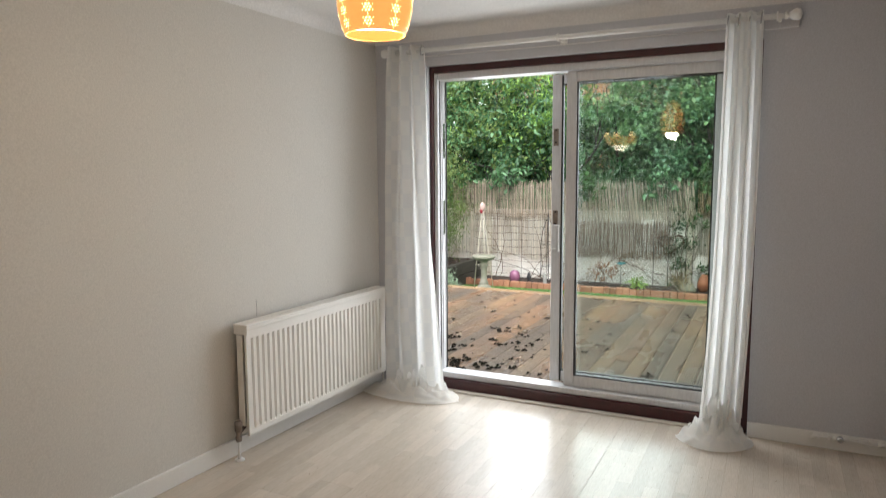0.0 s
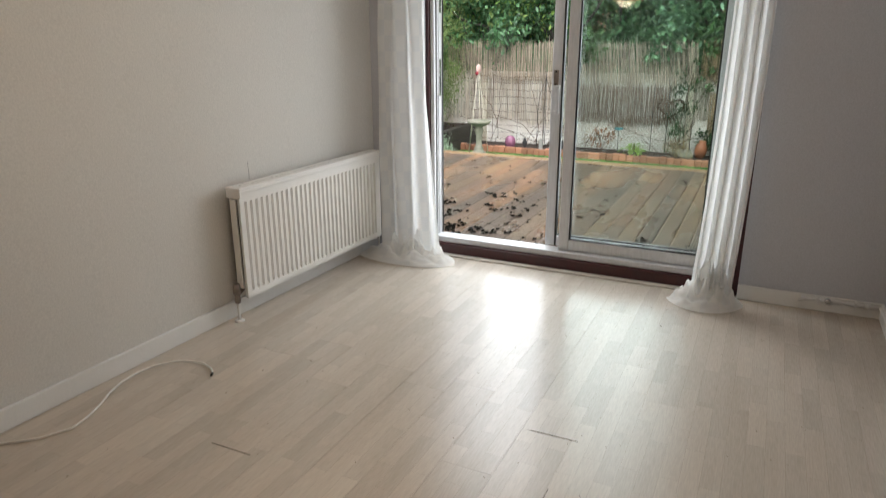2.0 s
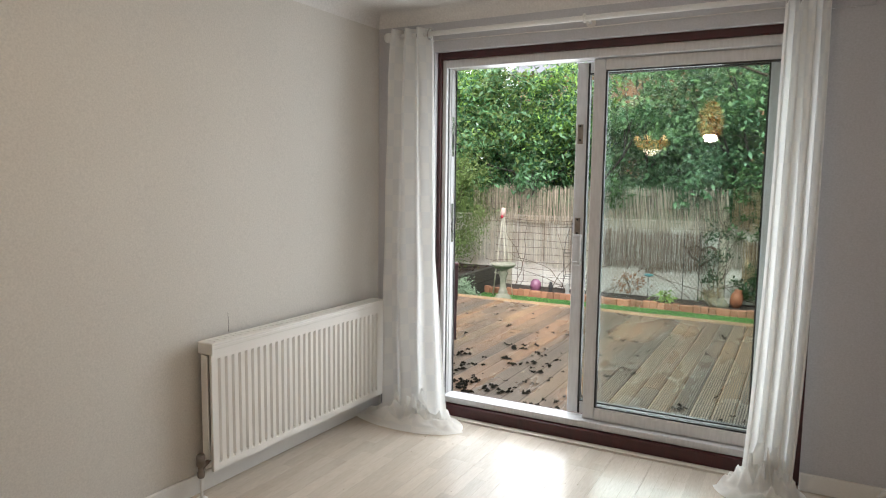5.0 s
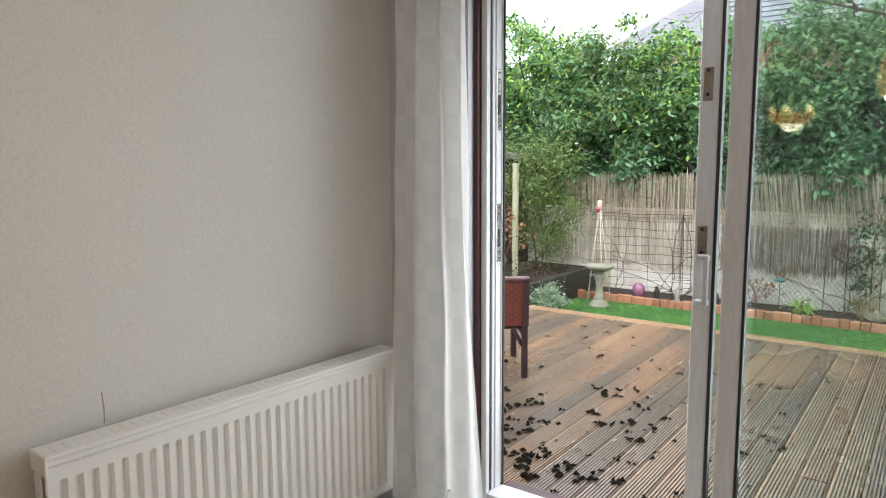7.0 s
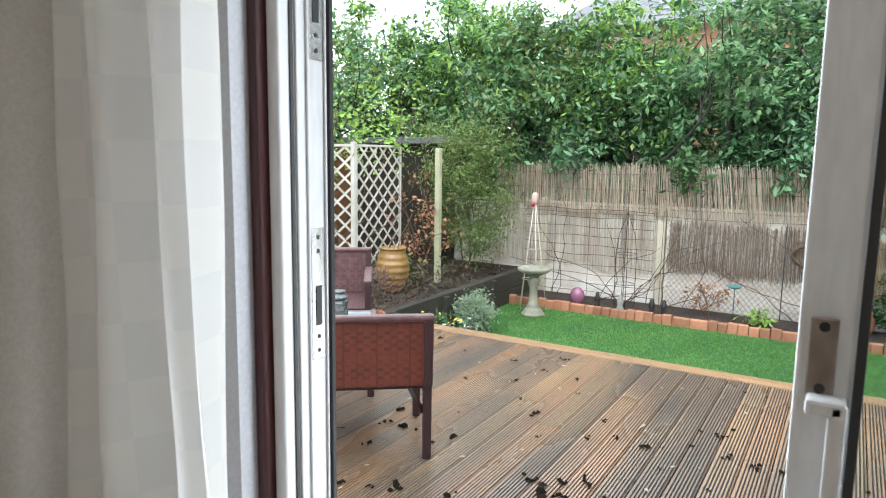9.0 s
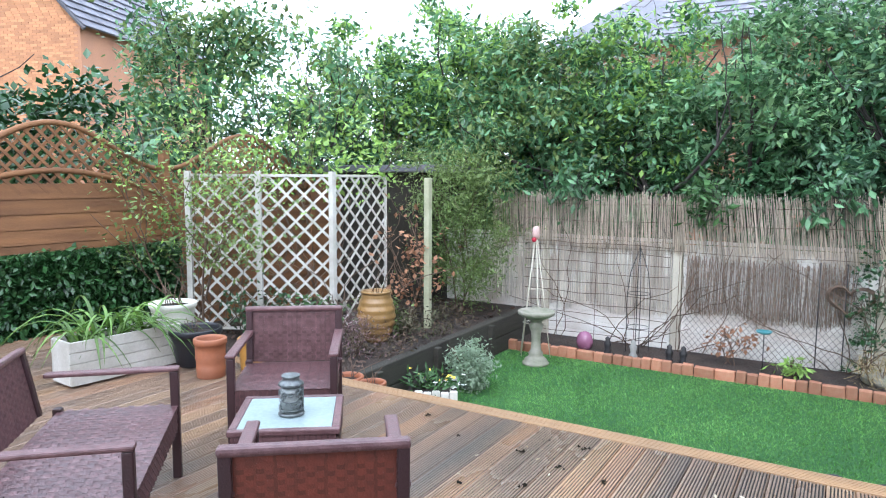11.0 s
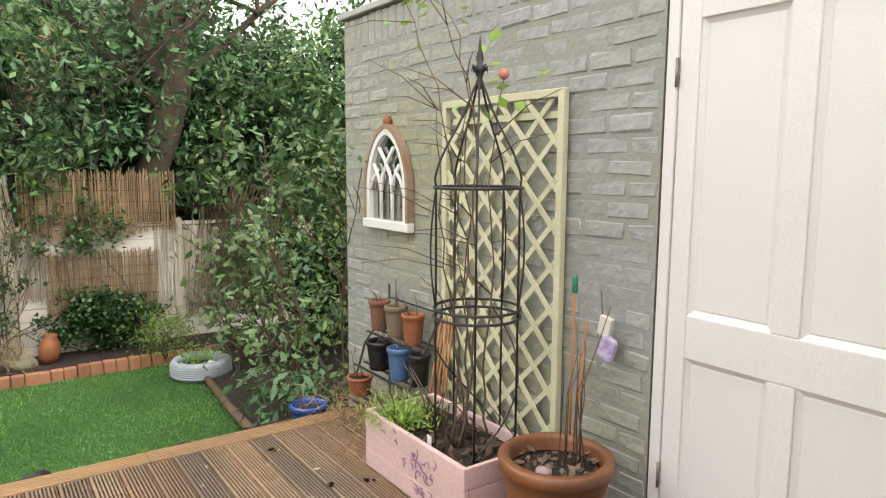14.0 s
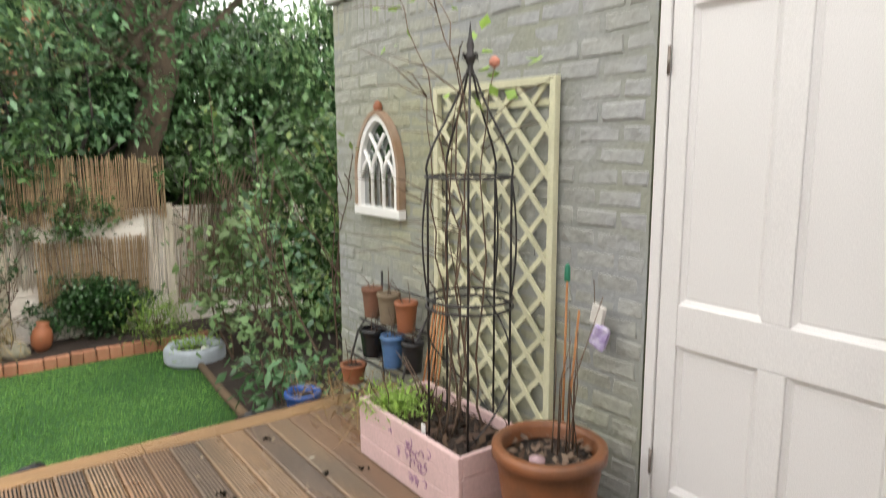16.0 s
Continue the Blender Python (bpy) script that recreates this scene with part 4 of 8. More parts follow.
def deck():
    d = thing("deck", "wet grooved brown timber decking", "deck", kind="structure")
    w, pitch = 0.118, 0.1235
    prof, n = [], 7
    for k in range(n):
        a = -w / 2 + 0.006 + k * (w - 0.012) / n
        q = (w - 0.012) / n
        prof += [(a, 0), (a + q * 0.5, 0), (a + q * 0.54, -0.005), (a + q * 0.95, -0.005)]
    prof = [(-w / 2, -0.028), (-w / 2, -0.003), (-w / 2 + 0.004, 0)] + prof + [(w / 2 - 0.004, 0), (w / 2, -0.003), (w / 2, -0.028)]
    cache = {}

    def board(y0, y1):
        key = (round(y0, 2), round(y1, 2))
        if key not in cache:
            b = bm_new()
            r0, r1 = [b.verts.new((x, y0, z)) for x, z in prof], [b.verts.new((x, y1, z)) for x, z in prof]
            for k in range(len(prof) - 1):
                fc = b.faces.new((r0[k], r0[k + 1], r1[k + 1], r1[k]))
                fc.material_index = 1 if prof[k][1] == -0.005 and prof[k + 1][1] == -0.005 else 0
            b.faces.new(r0[::-1]), b.faces.new(r1)
            cache[key] = mesh_of("deck_board", b, DECKING)
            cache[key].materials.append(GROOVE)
        return cache[key]

    rng = random.Random(12)
    x = 0.2
    while x > -8.2:
        cut = None if rng.random() < 0.6 else rng.choice((7.1, 7.7, 6.5))
        spans = [(5.56, 9.035)] if cut is None else [(5.56, cut - 0.002), (cut + 0.002, 9.035)]
        for s in spans:
            ob = new("deck_board", board(*s))
            ob.parent = d
            ob.location = (x, 0, DECK + rng.uniform(-0.0015, 0.0015))
            ob.rotation_euler = (0, rng.uniform(-0.006, 0.006), 0)
        x -= pitch
    for x0, x1 in ((-8.2, -5.6), (-5.597, -3.4), (-3.397, -1.2), (-1.197, 0.262)):
        b = soft_box(bm_new(), x0, 9.04, -0.028, x1, 9.165, 0.004, 0.004)
        for k in range(6):
            box(b, x0, 9.05 + k * 0.019, 0.003, x1, 9.06 + k * 0.019, 0.0065)
        part("edge_board", b, DECK_EDGE, d, "lighter grooved edge board")
    part("fascia", soft_box(bm_new(), -8.2, 9.12, LAWN, 0.26, 9.15, -0.03, 0.003), DECK_EDGE, d)
    part("joists", box(bm_new(), -8.2, 5.56, -0.2, 0.26, 9.1, -0.06), SLEEPER, d)
    # dark leaf clumps and petals blown over the boards
    rng = random.Random(21)
    b = bm_new()
    for k in range(235):
        if k < 130:
            x, y = rng.gauss(-2.55, 0.6), 5.66 + abs(rng.gauss(0, 0.75))
        else:
            x, y = rng.uniform(-4.2, -0.4), rng.uniform(5.7, 8.9)
        s = rng.uniform(0.009, 0.024) if k < 130 else rng.uniform(0.006, 0.015)
        for q in range(rng.randint(3, 6)):
            px, py, h = x + rng.gauss(0, s), y + rng.gauss(0, s), s * rng.uniform(0.5, 1.1)
            a0, r0 = rng.uniform(0, 6.28), s * rng.uniform(0.5, 1.0)
            rim = [b.verts.new((px + r0 * rng.uniform(0.6, 1.3) * math.cos(a0 + t), py + r0 * rng.uniform(0.6, 1.3) * math.sin(a0 + t), 0.002 + rng.uniform(0, h * 0.5))) for t in (0, 1.25, 2.5, 3.8, 5.0)]
            tip = b.verts.new((px + rng.gauss(0, s * 0.3), py + rng.gauss(0, s * 0.3), 0.004 + h))
            for i in range(5):
                b.faces.new((rim[i], rim[(i + 1) % 5], tip))
    ob = part("leaf_litter", b, mat("wet_litter", (0.01, 0.008, 0.006), 0.95, (0.025, 0.02, 0.01), 0.5, 20, 80, 0.4, spec=0.1))
    tagged(ob, "wet dark leaf clumps scattered on the decking", "leaf litter", kind="stuff")
    pts = [(rng.uniform(-3.6, -0.4), rng.uniform(5.9, 8.9), 0.012) for _ in range(70)]
    ob = leaves("fallen_petals", pts, 0.035, 0.016, mat("pale_petal", (0.5, 0.46, 0.36), 0.7, (0.3, 0.2, 0.08), 0.7, 9, 60, 0.1), rng=np.random.default_rng(3), droop=0.0)
    ob.scale = (1, 1, 0.25)
    ob.location = (0, 0, 0.009)
    tagged(ob, "pale fallen petals and leaves on the decking", "petals", kind="stuff")


def brick_edging():
    e = thing("brick_edging", "weathered red bricks set on end along the lawn", "brick edging", kind="structure")
    rng = random.Random(14)
    meshes = []
    for w in (0.1, 0.11, 0.2, 0.105):
        for h in (0.115, 0.13):
            b = soft_box(bm_new(), -w / 2, 0, 0, w / 2, 0.075, h, 0.008, seg=1)
            for v in b.verts:
                v.co += Vector((rng.uniform(-0.003, 0.003), rng.uniform(-0.004, 0.004), rng.uniform(-0.004, 0.004)))
            meshes.append((w, mesh_of("brick", b, BRICK_RED)))
    x = -5.42
    while x < 0.15:
        w, me = rng.choice(meshes)
        ob = new("brick", me)
        ob.parent = e
        ob.location = (x + w / 2, 12.76 + rng.uniform(-0.01, 0.01), LAWN - 0.01)
        ob.rotation_euler = (rng.uniform(-0.05, 0.05), rng.uniform(-0.03, 0.03), rng.uniform(-0.06, 0.06))
        x += w + 0.006


def retaining_wall():
    e = thing("retaining_wall", "dark weathered timber sleepers holding the raised bed", "retaining wall", kind="structure")
    for z0, z1 in ((LAWN - 0.02, -0.42), (-0.415, -0.2)):
        for y0, y1 in ((9.17, 11.3), (11.305, 13.5)):
            part("sleeper", soft_box(bm_new(), -5.53, y0, z0, -5.42, y1, z1, 0.012), SLEEPER, e)
    b = bm_new()
    for y in (10.0, 11.0, 12.2):
        soft_box(b, -5.418, y, LAWN, -5.36, y + 0.08, -0.22, 0.008)
    part("stake", b, SLEEPER, e)


def canes(name, x0, x1, z0, z1, y, step, r, material, seed, parent, jag=0.06, lean=0.03, tilt=0.0, label=""):
    """A screen of thin upright canes: three-sided prisms of uneven height."""
    rng = np.random.default_rng(seed)
    n = int((x1 - x0) / step)
    x = np.linspace(x0, x1, n) + rng.normal(0, step * 0.5, n)
    zt = z1 + rng.normal(0, jag, n) - np.maximum(0, rng.normal(-0.5, 0.4, n)) * jag
    zb = z0 + rng.normal(0, 0.03, n) + 0.05 * np.sin(x * 3.1 + seed) * np.sin(x * 7.7)
    yy, rr = y + rng.normal(0, 0.006, n), r * rng.uniform(0.6, 1.3, n)
    lx = rng.normal(tilt, lean, n) * (z1 - z0)
    ly = rng.normal(0, 0.015, n)
    v = []
    for a in (0.5, 2.6, 4.7):
        v.append(np.stack([x + rr * math.cos(a), yy + rr * math.sin(a), zb], 1))
    for a in (0.5, 2.6, 4.7):
        v.append(np.stack([x + lx + rr * math.cos(a), yy + ly + rr * math.sin(a), zt], 1))
    v = np.stack(v, 1).reshape(-1, 3)
    o = (np.arange(n) * 6)[:, None]
    f = np.concatenate([o + np.array([[0, 1, 4, 3]]), o + np.array([[1, 2, 5, 4]]), o + np.array([[2, 0, 3, 5]])], 1).reshape(-1, 4)
    ob = new(name, cloud_mesh(name, v, f, material))
    ob.parent = parent
    return tagged(ob, label, kind="stuff")


def back_fence():
    Y = 13.62
    f = thing("back_fence", "white painted board fence clad with reed screening", "fence", kind="structure")
    rng = random.Random(17)
    panels = [(-6.9, -5.3), (-5.28, -3.69), (-3.57, -1.62), (-1.5, 0.02), (0.1, 1.7)]
    for x0, x1 in panels:
        z = -0.6
        while z < 0.68:
            b = bm_new()
            soft_box(b, x0, Y, z, x1, Y + 0.02, min(0.72, z + 0.128), 0.004, seg=1)
            ob = part("board", b, WHITE_FENCE, f)
            ob.rotation_euler, ob.location = (0, 0, 0), (0, rng.uniform(-0.004, 0.004), 0)
            z += 0.131
        part("gravel_board", soft_box(bm_new(), x0, Y - 0.01, -0.72, x1, Y + 0.03, -0.602, 0.004), WHITE_FENCE, f)
        part("top_rail", soft_box(bm_new(), x0, Y - 0.02, 0.722, x1, Y + 0.03, 0.76, 0.004), WHITE_FENCE, f)
    for x in (-5.29, -3.63, -1.56, 0.06):
        part("fence_post", soft_box(bm_new(), x - 0.05, Y - 0.035, -0.7, x + 0.05, Y + 0.05, 0.8, 0.006), mat("concrete_post", (0.52, 0.47, 0.38), 0.85, (0.38, 0.33, 0.26), 0.6, 4, 50, 0.5), f, "pale concrete post")
    s = thing("reed_screen", "faded reed screening rising above the fence", "reed screen")
    canes("tall_reeds", -6.05, -3.58, 0.62, 1.27, Y - 0.045, 0.0052, 0.0036, REED, 1, s, 0.035, 0.02, label="grey-brown reeds")
    canes("tall_reeds", -3.58, -1.45, 0.6, 1.27, Y - 0.04, 0.0052, 0.0036, REED, 2, s, 0.035, 0.025, -0.12, label="grey-brown leaning reeds")
    canes("faded_reeds", -6.05, -3.7, -0.14, 0.69, Y - 0.026, 0.0085, 0.005, REED_PALE, 3, s, 0.03, 0.02, label="pale faded reeds")
    canes("faded_reeds", -1.6, -1.27, 0.0, 0.66, Y - 0.026, 0.0085, 0.005, REED_PALE, 11, s, 0.05, 0.03, label="pale faded reeds")
    canes("faded_reeds", -0.18, 0.95, -0.2, 0.7, Y - 0.026, 0.0085, 0.005, REED_PALE, 12, s, 0.04, 0.04, label="pale faded reeds")
    for z in (0.62, 0.95, 1.16):
        part("tie_wire", tube(bm_new(), [(-6.05 + k * 0.5, Y - 0.055, z + 0.01 * math.sin(k * 1.7)) for k in range(10)], 0.0025, 5), TWIG, s)
    s = thing("willow_hurdle", "brown brushwood panel under wire mesh", "brushwood panel")
    canes("brushwood", -3.53, -1.85, -0.08, 0.56, Y - 0.03, 0.0065, 0.0042, WILLOW, 4, s, 0.03, 0.06, label="dark brushwood")
    b = bm_new()
    step, x0, x1, z0, z1 = 0.068, -3.55, -1.72, -0.55, 0.55
    k = -20
    while k < 28:
        for sg in (1, -1):
            a = x0 + k * step
            pts = []
            for q in range(21):
                z = z0 + (z1 - z0) * q / 20
                x = a + (z - z0) * 0.85 if sg > 0 else a + (z1 - z) * 0.85
                if x0 <= x <= x1:
                    pts.append((x, Y - 0.055 - 0.003 * sg, z))
            if len(pts) > 1:
                tube(b, [pts[0], pts[-1]], 0.0032, 4)
        k += 1
    part("wire_mesh", b, WIRE, s, "rusty diamond wire mesh")
    for x in (-2.15, -1.9):
        part("support_rod", tube(bm_new(), [(x, Y - 0.07, -0.6), (x, Y - 0.07, 0.6)], 0.006, 6), IRON, s)
    s = thing("bamboo_screen", "golden bamboo cane screening with woven wire", "bamboo screen")
    canes("bamboo_screen", -1.44, 0.04, 0.66, 1.31, Y - 0.05, 0.0078, 0.0052, BAMBOO, 5, s, 0.025, 0.012, label="golden bamboo canes")
    canes("bamboo_screen", -1.25, -0.2, -0.2, 0.47, Y - 0.05, 0.0078, 0.0052, BAMBOO, 6, s, 0.02, 0.012, label="golden bamboo canes")
    for z in (-0.1, 0.0, 0.1, 0.2, 0.3, 0.4, 0.75, 0.87, 0.99, 1.11, 1.22):
        a, c = (-1.25, -0.2) if z < 0.6 else (-1.44, 0.03)
        part("tie_wire", tube(bm_new(), [(a, Y - 0.058, z), ((a + c) / 2, Y - 0.06, z + 0.008), (c, Y - 0.058, z - 0.004)], 0.0028, 5), TWIG, s)
    s = thing("fan_trellis", "brown fan-shaped willow trellis against the fence", "trellis", (0.45, Y - 0.05, 0.1))
    for k in range(26):
        a = radians(4 + k * 2.3)
        part("rod", tube(bm_new(), [(0, 0, -0.1), (math.sin(a) * 1.25, -0.01, math.cos(a) * 1.15)], 0.006, 5), TWIG, s)
    canes("cane_screen", 0.12, 1.3, -0.35, 0.98, Y - 0.03, 0.011, 0.006, WILLOW, 8, s, 0.08, 0.08, 0.15, label="leaning brown canes").location = (-0.45, -Y + 0.05, -0.1)
    # rusty wire trellis in front of the pale screen, and a wicker heart
    s = thing("wire_trellis", "rusty wire plant trellis against the fence", "trellis", (0, Y - 0.09, 0))
    for z in (-0.48, -0.36, -0.23, -0.1, 0.04, 0.17, 0.3, 0.43, 0.56, 0.67):
        part("wire", tube(bm_new(), [(-5.55 + k * 0.37, 0.01 * math.sin(2 * k), z + 0.012 * math.sin(k * 2.3 + z * 9)) for k in range(6)], 0.004, 5), TWIG, s)
    for x in (-5.1, -4.6, -4.1, -3.6):
        part("upright", tube(bm_new(), [(x, 0.006, -0.6), (x + 0.01, 0.006, 0.7)], 0.004, 5), TWIG, s)
    s = thing("garden_obelisk", "slender black iron plant obelisk in the bed", "obelisk", (-3.98, 13.25, -0.56))
    for k in range(4):
        a = k * math.pi / 2 + 0.4
        part("upright", tube(bm_new(), [(0.13 * math.cos(a), 0.13 * math.sin(a), 0), (0.13 * math.cos(a), 0.13 * math.sin(a), 0.7), (0.1 * math.cos(a), 0.1 * math.sin(a), 0.95), (0.015 * math.cos(a), 0.015 * math.sin(a), 1.2)], 0.005, 6), IRON, s)
    for z in (0.3, 0.7):
        part("hoop", tube(bm_new(), [(0.13 * math.cos(q), 0.13 * math.sin(q), z) for q in [i * math.pi / 10 for i in range(20)]], 0.004, 5, closed=True), IRON, s)
    part("spike", lathe(bm_new(), [(0.004, 1.18), (0.016, 1.22), (0.005, 1.25), (0.001, 1.32)], seg=10), IRON, s)
    s = thing("wicker_heart", "brown wicker heart wreath hung on the fence", "wreath", (-1.86, Y - 0.1, 0.22))
    for j in range(3):
        pts = []
        for i in range(30):
            t = 2 * math.pi * i / 30
            pts.append((0.0125 * 16 * math.sin(t) ** 3 * (1 + 0.05 * j) * 1.0, 0.012 * j, 0.0115 * (13 * math.cos(t) - 5 * math.cos(2 * t) - 2 * math.cos(3 * t) - math.cos(4 * t)) + 0.01 * math.sin(5 * t + j)))
        part("withy", tube(bm_new(), pts, 0.011, 5, closed=True), TWIG, s)


back_fence()
retaining_wall()


# ---- outbuilding ----
OX = 0.27
PAINT_BRICK = mat("painted_brick", (0.32, 0.325, 0.325), 0.7, (0.31, 0.305, 0.18), 0.95, 0.75, 17, 0.8, spread=0.06, dist=0.022, loc=True)
DOOR_PAINT = mat("white_door_paint", (0.72, 0.7, 0.69), 0.45, (0.62, 0.59, 0.57), 0.25, 2.0, 320, 0.05, stretch=(1, 1, 0.5))


def outbuilding():
    t = thing("outbuilding", "painted grey-green brick outbuilding with white door", "outbuilding", kind="structure")
    b = bm_new()
    z0, z1, y0, y1 = -0.65, 2.33, 5.555, 9.86
    dy0, dy1, dz = 6.325, 7.32, 2.135
    box(b, OX + 0.0035, dy1, z0, OX + 0.25, y1 - 0.006, z1)
    box(b, OX + 0.012, y0, z0, OX + 0.25, dy0, z1)
    box(b, OX + 0.012, dy0, dz, OX + 0.25, dy1, z1)
    box(b, OX + 0.25, y0, z0, 3.2, y1 - 0.012, z1)
    part("wall", b, mat("painted_mortar", (0.29, 0.3, 0.3), 0.85, (0.26, 0.265, 0.16), 0.7, 1.4, 50, 0.5, dist=0.01), t)
    part("flat_roof", soft_box(bm_new(), OX - 0.03, y0, 2.345, 3.25, y1 + 0.04, 2.385, 0.006), mat("roof_trim", (0.43, 0.43, 0.42), 0.6, (0.3, 0.31, 0.27), 0.5, 4, 50, 0.3), t, "grey roof edge trim")
    rng = random.Random(31)

    def brick_mesh(w, h, seed):
        r = random.Random(seed)
        q = bm_new()
        soft_box(q, 0, -w / 2, -0.0015, 0.06, w / 2, h + 0.0015, 0.012, seg=1)
        for v in q.verts:
            v.co += Vector((r.uniform(-0.003, 0.003), r.uniform(-0.008, 0.008), r.uniform(-0.007, 0.007)))
        return mesh_of("brick", q, PAINT_BRICK)

    full = [brick_mesh(0.222, 0.074, k) for k in range(6)]
    half = [brick_mesh(0.106, 0.074, k + 10) for k in range(4)]
    sold = [brick_mesh(0.074, 0.2, k + 20) for k in range(5)]
    course, i, made = 0.0838, 0, 0
    rest = []
    z = -0.55
    while z < dz - 0.05:
        y = y1 - (0 if i % 2 else 0.113)
        spots = [(y1 - 0.055, half)] if i % 2 == 0 else []
        while y > dy1 + 0.02:
            w = 0.2285
            if y - w < dy1:
                rem = y - dy1 - 0.004
                if rem > 0.03:
                    rest.append((brick_mesh(rem, 0.074, 50 + i), (OX, y - rem / 2, z)))
                break
            spots.append((y - w / 2, full))
            y -= w
        for yc, kind in spots:
            me = rng.choice(kind)
            at = (OX + rng.uniform(-0.004, 0.003), yc, z)
            if z > 0.1 and made < 292:
                ob = new("brick", me)
                ob.parent, ob.location = t, at
                ob.rotation_euler = (rng.uniform(-0.012, 0.012), 0, rng.uniform(-0.015, 0.015))
                made += 1
            else:
                rest.append((me, at))
        z += course
        i += 1
    y = y1
    while y - 0.08 > 6.1:
        rest.append((rng.choice(sold), (OX + rng.uniform(-0.004, 0.003), y - 0.04, dz + 0.004)))
        y -= 0.083
    j = bm_new()
    for me, at in rest:
        tmp = bmesh.new()
        tmp.from_mesh(me)
        tmp.transform(Matrix.Translation(at))
        m2 = bpy.data.meshes.new("tmp")
        tmp.to_mesh(m2), tmp.free()
        j.from_mesh(m2)
        bpy.data.meshes.remove(m2)
    ob = part("brick_courses", j, PAINT_BRICK, t)
    tagged(ob, kind="stuff")
    # dark mossy gap round the frame, then frame and panelled door
    d = thing("door_2", "white painted four-panel timber door, shut", "door", (OX, 0, 0), kind="structure")
    moss = mat("mossy_gap", (0.04, 0.045, 0.025), 0.95, (0.09, 0.1, 0.05), 0.7, 12, 60, 0.6)
    part("joint", box(box(bm_new(), 0.004, dy1 - 0.013, -0.1, 0.02, dy1 - 0.003, dz), 0.004, dy0, dz - 0.012, 0.02, dy1 - 0.013, dz), moss, d, "dark mossy joint")
    f0, f1 = dy0 + 0.01, dy1 - 0.014
    part("frame_jamb", soft_box(bm_new(), -0.006, f1 - 0.045, -0.1, 0.06, f1, dz - 0.015, 0.005), DOOR_PAINT, d)
    part("frame_jamb", soft_box(bm_new(), -0.006, f0, -0.1, 0.06, f0 + 0.045, dz - 0.015, 0.005), DOOR_PAINT, d)
    part("frame_head", soft_box(soft_box(bm_new(), -0.006, f0 + 0.045, dz - 0.085, 0.06, f1 - 0.045, dz - 0.015, 0.005), -0.012, f0 + 0.045, dz - 0.098, 0.05, f1 - 0.045, dz - 0.087, 0.003), DOOR_PAINT, d)
    a, c, top = f0 + 0.048, f1 - 0.048, dz - 0.102
    lf = part("door_leaf", box(bm_new(), 0.028, a, -0.05, 0.05, c, top), DOOR_PAINT, d)
    cuts_z = [(-0.05, 0.16), (0.725, 0.885), (top - 0.108, top)]
    st = [(c - 0.078, c), (a, a + 0.078), ((a + c) / 2 - 0.047, (a + c) / 2 + 0.047)]
    for y_0, y_1 in st[:2]:
        part("stile", soft_box(bm_new(), 0.004, y_0, -0.05, 0.03, y_1, top, 0.004), DOOR_PAINT, lf)
    for q0, q1 in cuts_z:
        part("rail", soft_box(bm_new(), 0.0045, a + 0.078, q0, 0.03, c - 0.078, q1, 0.004), DOOR_PAINT, lf)
    for q0, q1 in ((0.16, 0.725), (0.885, top - 0.108)):
        part("muntin", soft_box(bm_new(), 0.0045, st[2][0], q0, 0.03, st[2][1], q1, 0.004), DOOR_PAINT, lf)
        for y_0, y_1 in ((a + 0.078, st[2][0]), (st[2][1], c - 0.078)):
            b = bm_new()
            o = [(y_0, q0), (y_1, q0), (y_1, q1), (y_0, q1)]
            inn = [(y_0 + 0.02, q0 + 0.02), (y_1 - 0.02, q0 + 0.02), (y_1 - 0.02, q1 - 0.02), (y_0 + 0.02, q1 - 0.02)]
            in2 = [(y_0 + 0.026, q0 + 0.026), (y_1 - 0.026, q0 + 0.026), (y_1 - 0.026, q1 - 0.026), (y_0 + 0.026, q1 - 0.026)]
            vo, vi, v2 = [b.verts.new((0.014, *p)) for p in o], [b.verts.new((0.026, *p)) for p in inn], [b.verts.new((0.022, *p)) for p in in2]
            for k in range(4):
                b.faces.new((vo[k], vo[(k + 1) % 4], vi[(k + 1) % 4], vi[k]))
                b.faces.new((vi[k], vi[(k + 1) % 4], v2[(k + 1) % 4], v2[k]))
            b.faces.new(v2)
            part("panel", b, DOOR_PAINT, lf)
    for z in (1.75, 0.25):
        part("hinge", tube(bm_new(), [(-0.008, f1 - 0.047, z - 0.05), (-0.008, f1 - 0.047, z + 0.05)], 0.006, 8), STEEL, d, "small steel hinge")


outbuilding()
# ---- trees and shrubs ----
def branch_set(b, start, direction, length, r, rng, depth, spread=0.6, seg=6, ends=None, rise=0.1, kids=3):
    """A limb that bends, tapers and forks; adds the tips to ends."""
    p, d = Vector(start), Vector(direction).normalized()
    pts, rad, n = [p.copy()], [r], 5
    for k in range(n):
        d = (d + Vector((rng.gauss(0, 0.13), rng.gauss(0, 0.13), rng.gauss(rise, 0.1)))).normalized()
        p = p + d * length / n
        pts.append(p.copy()), rad.append(max(0.0035, r * (1 - 0.5 * (k + 1) / n)))
    tube(b, pts, rad, seg, caps=False)
    if ends is not None:
        ends.extend(pts[2:])
    if depth > 0:
        for k in range(kids):
            i = rng.randint(2, n)
            nd = (d + Vector((rng.gauss(0, spread), rng.gauss(0, spread), rng.gauss(0.1, spread * 0.6)))).normalized()
            branch_set(b, pts[i], nd, length * rng.uniform(0.5, 0.75), rad[i] * 0.75, rng, depth - 1, spread, max(4, seg - 1), ends, rise, kids)


